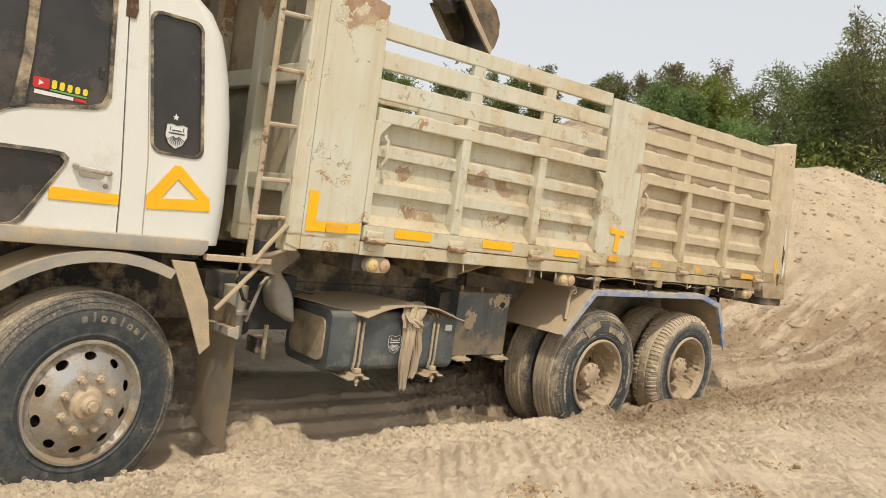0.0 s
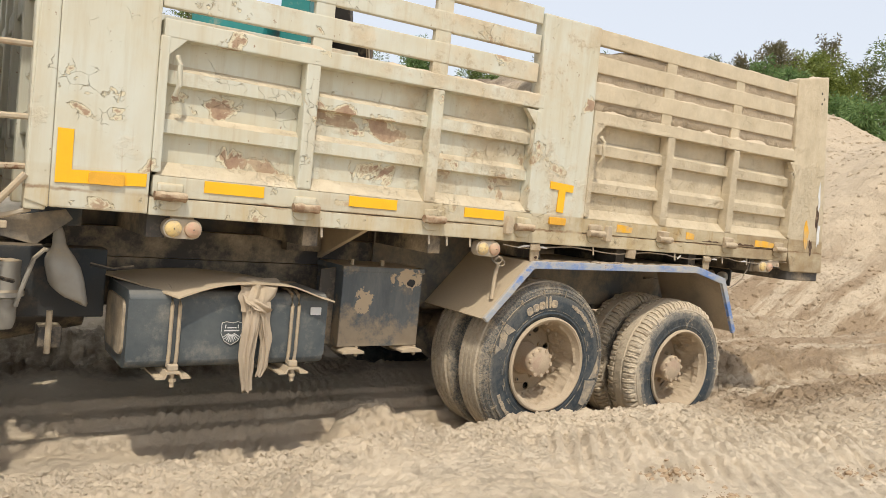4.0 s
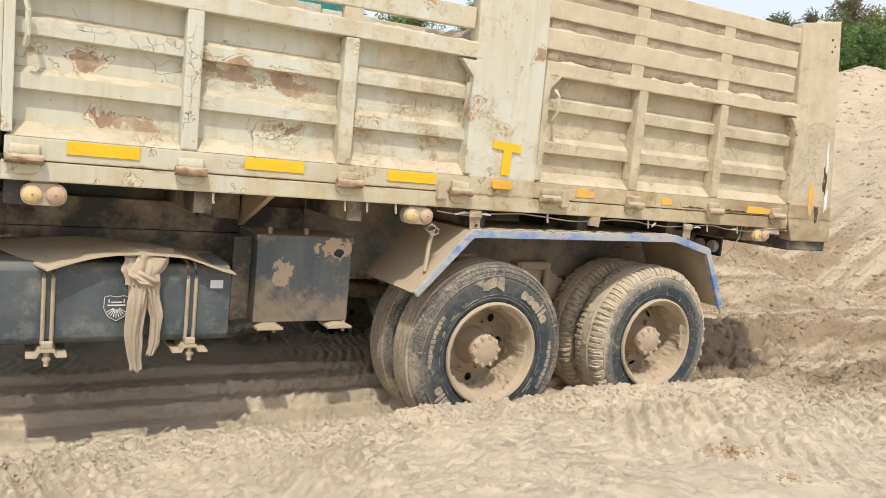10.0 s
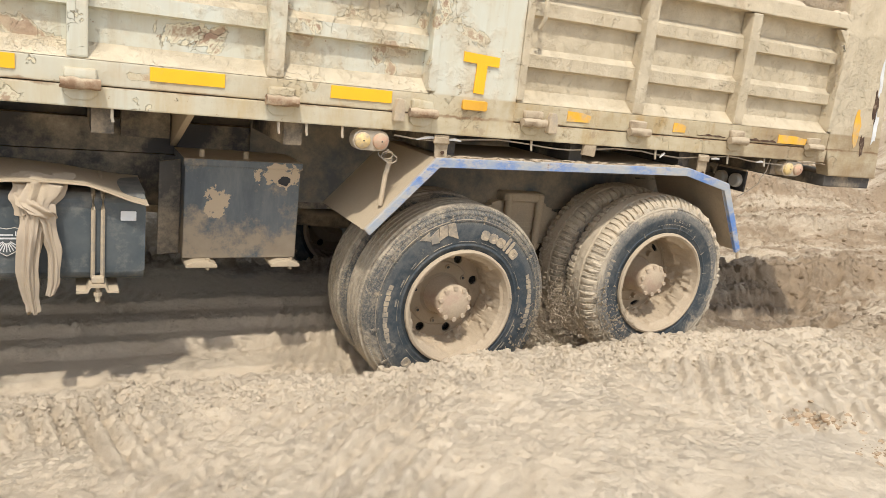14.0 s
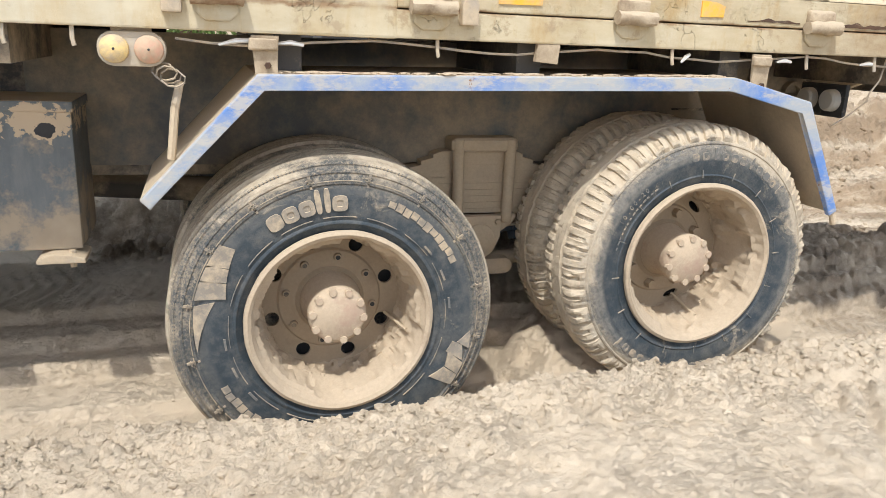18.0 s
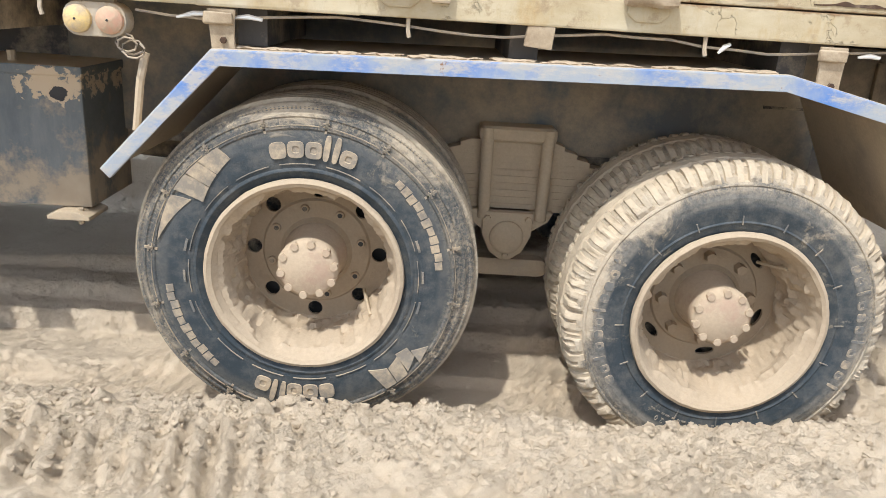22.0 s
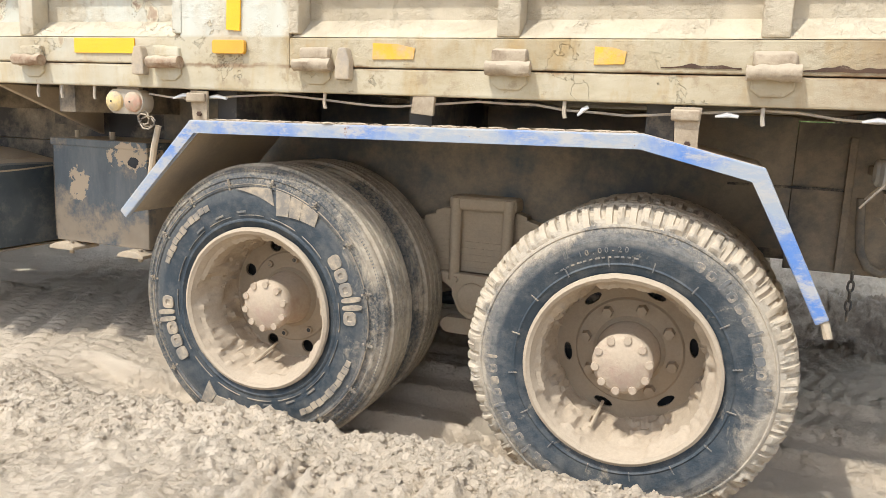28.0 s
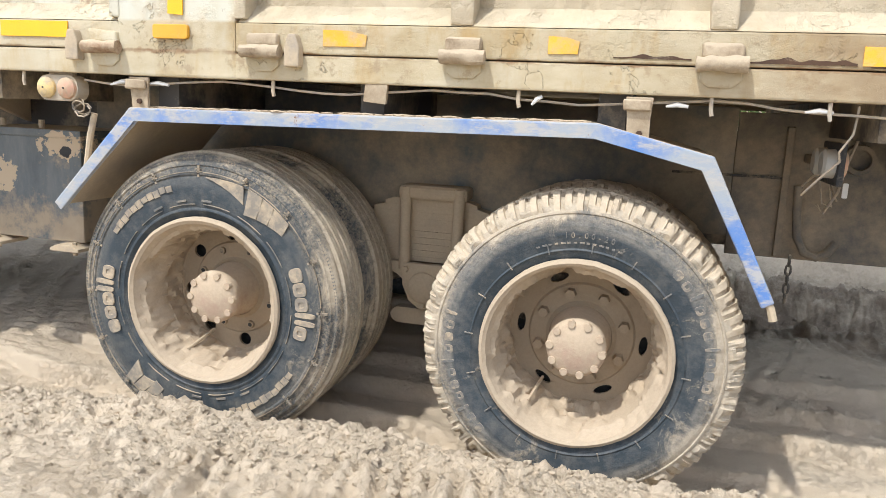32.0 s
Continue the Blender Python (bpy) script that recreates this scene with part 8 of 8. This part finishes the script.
def build_excavator():
    ex = thing("excavator", "teal tracked excavator on the bank behind the lorry", "excavator", m=Matrix.Translation(EX))
    for y in (-1.0, 1.0):
        t = part("track", slab(BM(), rounded(-1.6, 1.6, 0.02, 0.72, 0.34, 8), y - 0.25, y + 0.25, 0.02), M_BUCKET, ex, "black steel track", True)
        for k in range(7):
            x = -1.2 + 0.4 * k
            part("roller", lathe_at((x, 0, 0.2), [(0.02, y - 0.28), (0.13, y - 0.27), (0.13, y + 0.27), (0.02, y + 0.28)], 16), M_BUCKET, t, smooth=True)
    house = part("house", box(BM(), -1.9, 0.9, -1.15, 1.15, 0.85, 1.75, 0.08), M_TEAL, ex, "teal engine house")
    cabin = part("cabin", box(BM(), -0.2, 0.85, 0.25, 1.12, 1.60, 2.72, 0.08), M_TEAL, house, "teal cabin")
    part("counterweight", slab(BM(), [(-2.15, 0.95), (-1.75, 0.9), (-1.75, 1.8), (-2.05, 1.75)], -1.1, 1.1, 0.05), M_TEAL, house)
    bm = BM()
    prof = [(-0.12, -0.16), (0.9, 0.30), (1.55, 0.42), (L_BOOM + 0.12, -0.10), (L_BOOM + 0.12, 0.10), (1.65, 0.86), (1.35, 0.90), (0.6, 0.66), (-0.12, 0.16)]
    boom = part("boom", slab(bm, prof, -0.17, 0.17, 0.02), M_TEAL, ex, "bent teal boom")
    part("boom_ram", tube(BM(), [(0.15, 0.24, -0.25), (1.4, 0.24, 0.5)], 0.06, 10), M_STEEL, boom, smooth=True)
    part("stick_ram", tube(BM(), [(1.5, 0.0, 0.98), (2.9, 0.0, 0.48)], 0.055, 10), M_STEEL, boom, smooth=True)
    stick = part("stick", slab(BM(), [(-0.45, -0.05), (-0.40, 0.18), (0.3, 0.26), (L_STICK + 0.08, 0.08), (L_STICK + 0.08, -0.08), (0.0, -0.16)], -0.13, 0.13, 0.015), M_BUCKET, ex, "muddy dark dipper arm")
    part("bucket_ram", tube(BM(), [(0.1, 0.0, 0.36), (1.5, 0.0, 0.30)], 0.05, 10), M_STEEL, stick, smooth=True)
    bm = BM()
    outer = [(0.7 * x, 0.7 * z) for x, z in ((-0.10, 0.10), (0.28, 0.20), (0.62, 0.14), (0.82, -0.05), (0.92, -0.30), (0.90, -0.55), (0.80, -0.78), (0.66, -0.95))]
    inner = [(0.7 * x, 0.7 * z) for x, z in ((0.62, -0.90), (0.74, -0.74), (0.83, -0.52), (0.84, -0.31), (0.75, -0.10), (0.57, 0.06), (0.28, 0.12), (-0.06, 0.03))]
    slab(bm, outer + inner, -0.36, 0.36)
    bucket = part("bucket", bm, M_BUCKET, ex, "dark muddy digging bucket", True)
    for y in (-0.375, 0.36):
        part("side_plate", slab(BM(), outer + [(0.14, -0.24)], y, y + 0.015), M_MUDDY, bucket)
        edge = [outer[-1], (0.14, -0.24), outer[0], (0.0, 0.11), (0.20, -0.18), (0.50, -0.60)]
        part("side_cutter", slab(BM(), edge, y - 0.012, y + 0.027), M_STEEL, bucket)
    for y in (-0.30, -0.15, 0.0, 0.15, 0.30):
        part("tooth", slab(BM(), [(0.49, -0.62), (0.54, -0.58), (0.40, -0.76)], y - 0.035, y + 0.035), M_STEEL, bucket)
    return ex, house, boom, stick, bucket


excavator, ex_house, ex_boom, ex_stick, ex_bucket = build_excavator()
# middle of the bucket in the world, and how far the bucket's back is pitched down
DIG = [(0.0, 5.50, 4.87, 4.47, -8), (1.0, 5.86, 4.41, 4.66, 2), (2.0, 5.70, 4.79, 4.30, 0), (2.5, 5.3, 5.5, 4.25, -10), (3.0, 4.78, 6.17, 4.20, -15), (3.5, 4.1, 7.2, 4.0, -10), (4.5, 3.0, 8.3, 3.7, 0), (5.5, 2.0, 8.6, 3.6, 0), (7.0, 1.5, 8.6, 3.6, 0),
       (32.0, 1.5, 8.6, 3.6, 0)]


def dig_pose(x, y, z, pitch):
    """Poses of house, boom, stick and bucket that put the bucket's middle at a place in the world."""
    yaw = math.atan2(y - EX.y, x - EX.x)
    turn = Matrix.Rotation(yaw, 4, "Z")
    tip = Matrix.Rotation(radians(pitch), 4, "Y")
    p = Vector((x, y, z)) - EX - turn @ (tip @ Vector((0.34, 0.0, -0.25)))
    flat, up = (turn.inverted() @ p).x - PIVOT.x, p.z - PIVOT.z
    d = min(math.hypot(flat, up), L_BOOM + L_STICK - 0.05)
    a = math.acos(max(-1, min(1, (L_BOOM**2 + d * d - L_STICK**2) / (2 * L_BOOM * d))))
    b = math.acos(max(-1, min(1, (L_BOOM**2 + L_STICK**2 - d * d) / (2 * L_BOOM * L_STICK))))
    lift = math.atan2(up, flat) + a
    boom = turn @ Matrix.Translation(PIVOT) @ Matrix.Rotation(-lift, 4, "Y")
    stick = boom @ Matrix.Translation((L_BOOM, 0, 0)) @ Matrix.Rotation(math.pi - b, 4, "Y")
    hinge = stick @ Vector((L_STICK, 0, 0))
    return turn, boom, stick, Matrix.Translation(hinge) @ turn @ tip


# ---- sand thrown up behind the spinning wheel ----
def spray_cluster(seed):
    """A rigid handful of flying grains, thinning out towards its edge."""
    rng = np.random.RandomState(seed)
    n = 340
    c = rng.normal(0, 1, (n, 3)) * np.array([0.075, 0.085, 0.10])
    verts, faces = [], []
    for k in range(n):
        r = 0.0024 + 0.005 * rng.rand() ** 2.5
        tet = np.array([[1, 1, 1], [1, -1, -1], [-1, 1, -1], [-1, -1, 1]]) * r * rng.uniform(0.6, 1.2, (4, 1))
        b = len(verts)
        verts += (tet + c[k]).tolist()
        faces += [(b, b + 1, b + 2), (b, b + 3, b + 1), (b, b + 2, b + 3), (b + 1, b + 3, b + 2)]
    me = bpy.data.meshes.new("sand_spray")
    me.from_pydata(verts, [], faces)
    me.materials.append(M_HEAP)
    return tagged(new("sand_spray", me), "loose sand grains flung up behind the spinning wheel", "sand", kind="stuff")


sprays = [spray_cluster(300 + k) for k in range(18)]


# ---- motion ----
def motions():
    walk(truck, [(t, pose(x, 0, 0)) for t, x in TRUCK])
    walk(load, [(t, pose(x, 0, 0)) for t, x in TRUCK])
    times = [0.1 * k for k in range(321)]
    for w, x, hub, y in ((wheel_1, 0.0, HUB_1, 0.0), (far_1, 0.0, HUB_1, FAR_Y[far_1])):
        walk(w, [(t, pose(x, y, at(hub, t), 0, -at(SPIN, t), 0)) for t in times])
    x29 = at(TRUCK, 29)

    def roll(t):
        return math.degrees((x29 - at(TRUCK, t)) / R_TYRE) + 7
    slow = [0.25 * k for k in range(129)]
    for w, x, hub, y, steer in ((wheel_2, 1.30, HUB_2, 0.0, 0), (far_2, 1.30, HUB_2, FAR_Y[far_2], 0), (wheel_f, -3.80, HUB_F, 0.0, 15), (far_f, -3.80, HUB_F, FAR_Y[far_f], 15)):
        walk(w, [(t, pose(x, y, at(hub, t), 0, -roll(t), steer)) for t in slow])

    dig = [(t, dig_pose(*[float(np.interp(t, [r[0] for r in DIG], [r[k] for r in DIG])) for k in range(1, 5)])) for t in [0.5 * k for k in range(15)] + [20, 32]]
    for k, ob in enumerate((ex_house, ex_boom, ex_stick, ex_bucket)):
        walk(ob, [(t, p[k]) for t, p in dig])

    # each handful flies a short arc from the wheel's heel, drops into the rut and is thrown again
    rng = random.Random(17)
    for k, ob in enumerate(sprays):
        rest = pose(0.42, 0.25, -0.7)
        rows, t = [(0, rest)], 11.3 + 0.05 * k
        while t < 14.7:
            vx, vy, vz = rng.uniform(0.35, 1.15), rng.uniform(-0.45, -0.05), rng.uniform(2.2, 3.5)
            y0, spin = rng.uniform(-0.02, 0.20), rng.uniform(-60, 60)
            rows.append((t - 0.12, rest))
            for j in range(9):
                s = 0.09 * j
                rows.append((t + s, pose(0.36 + vx * s, y0 + vy * s, max(-0.7, 0.02 + vz * s - 4.9 * s * s), 0, spin * s, 0)))
            t += 0.9
        rows += [(t + 0.1, rest), (32, rest)]
        walk(ob, rows)


motions()
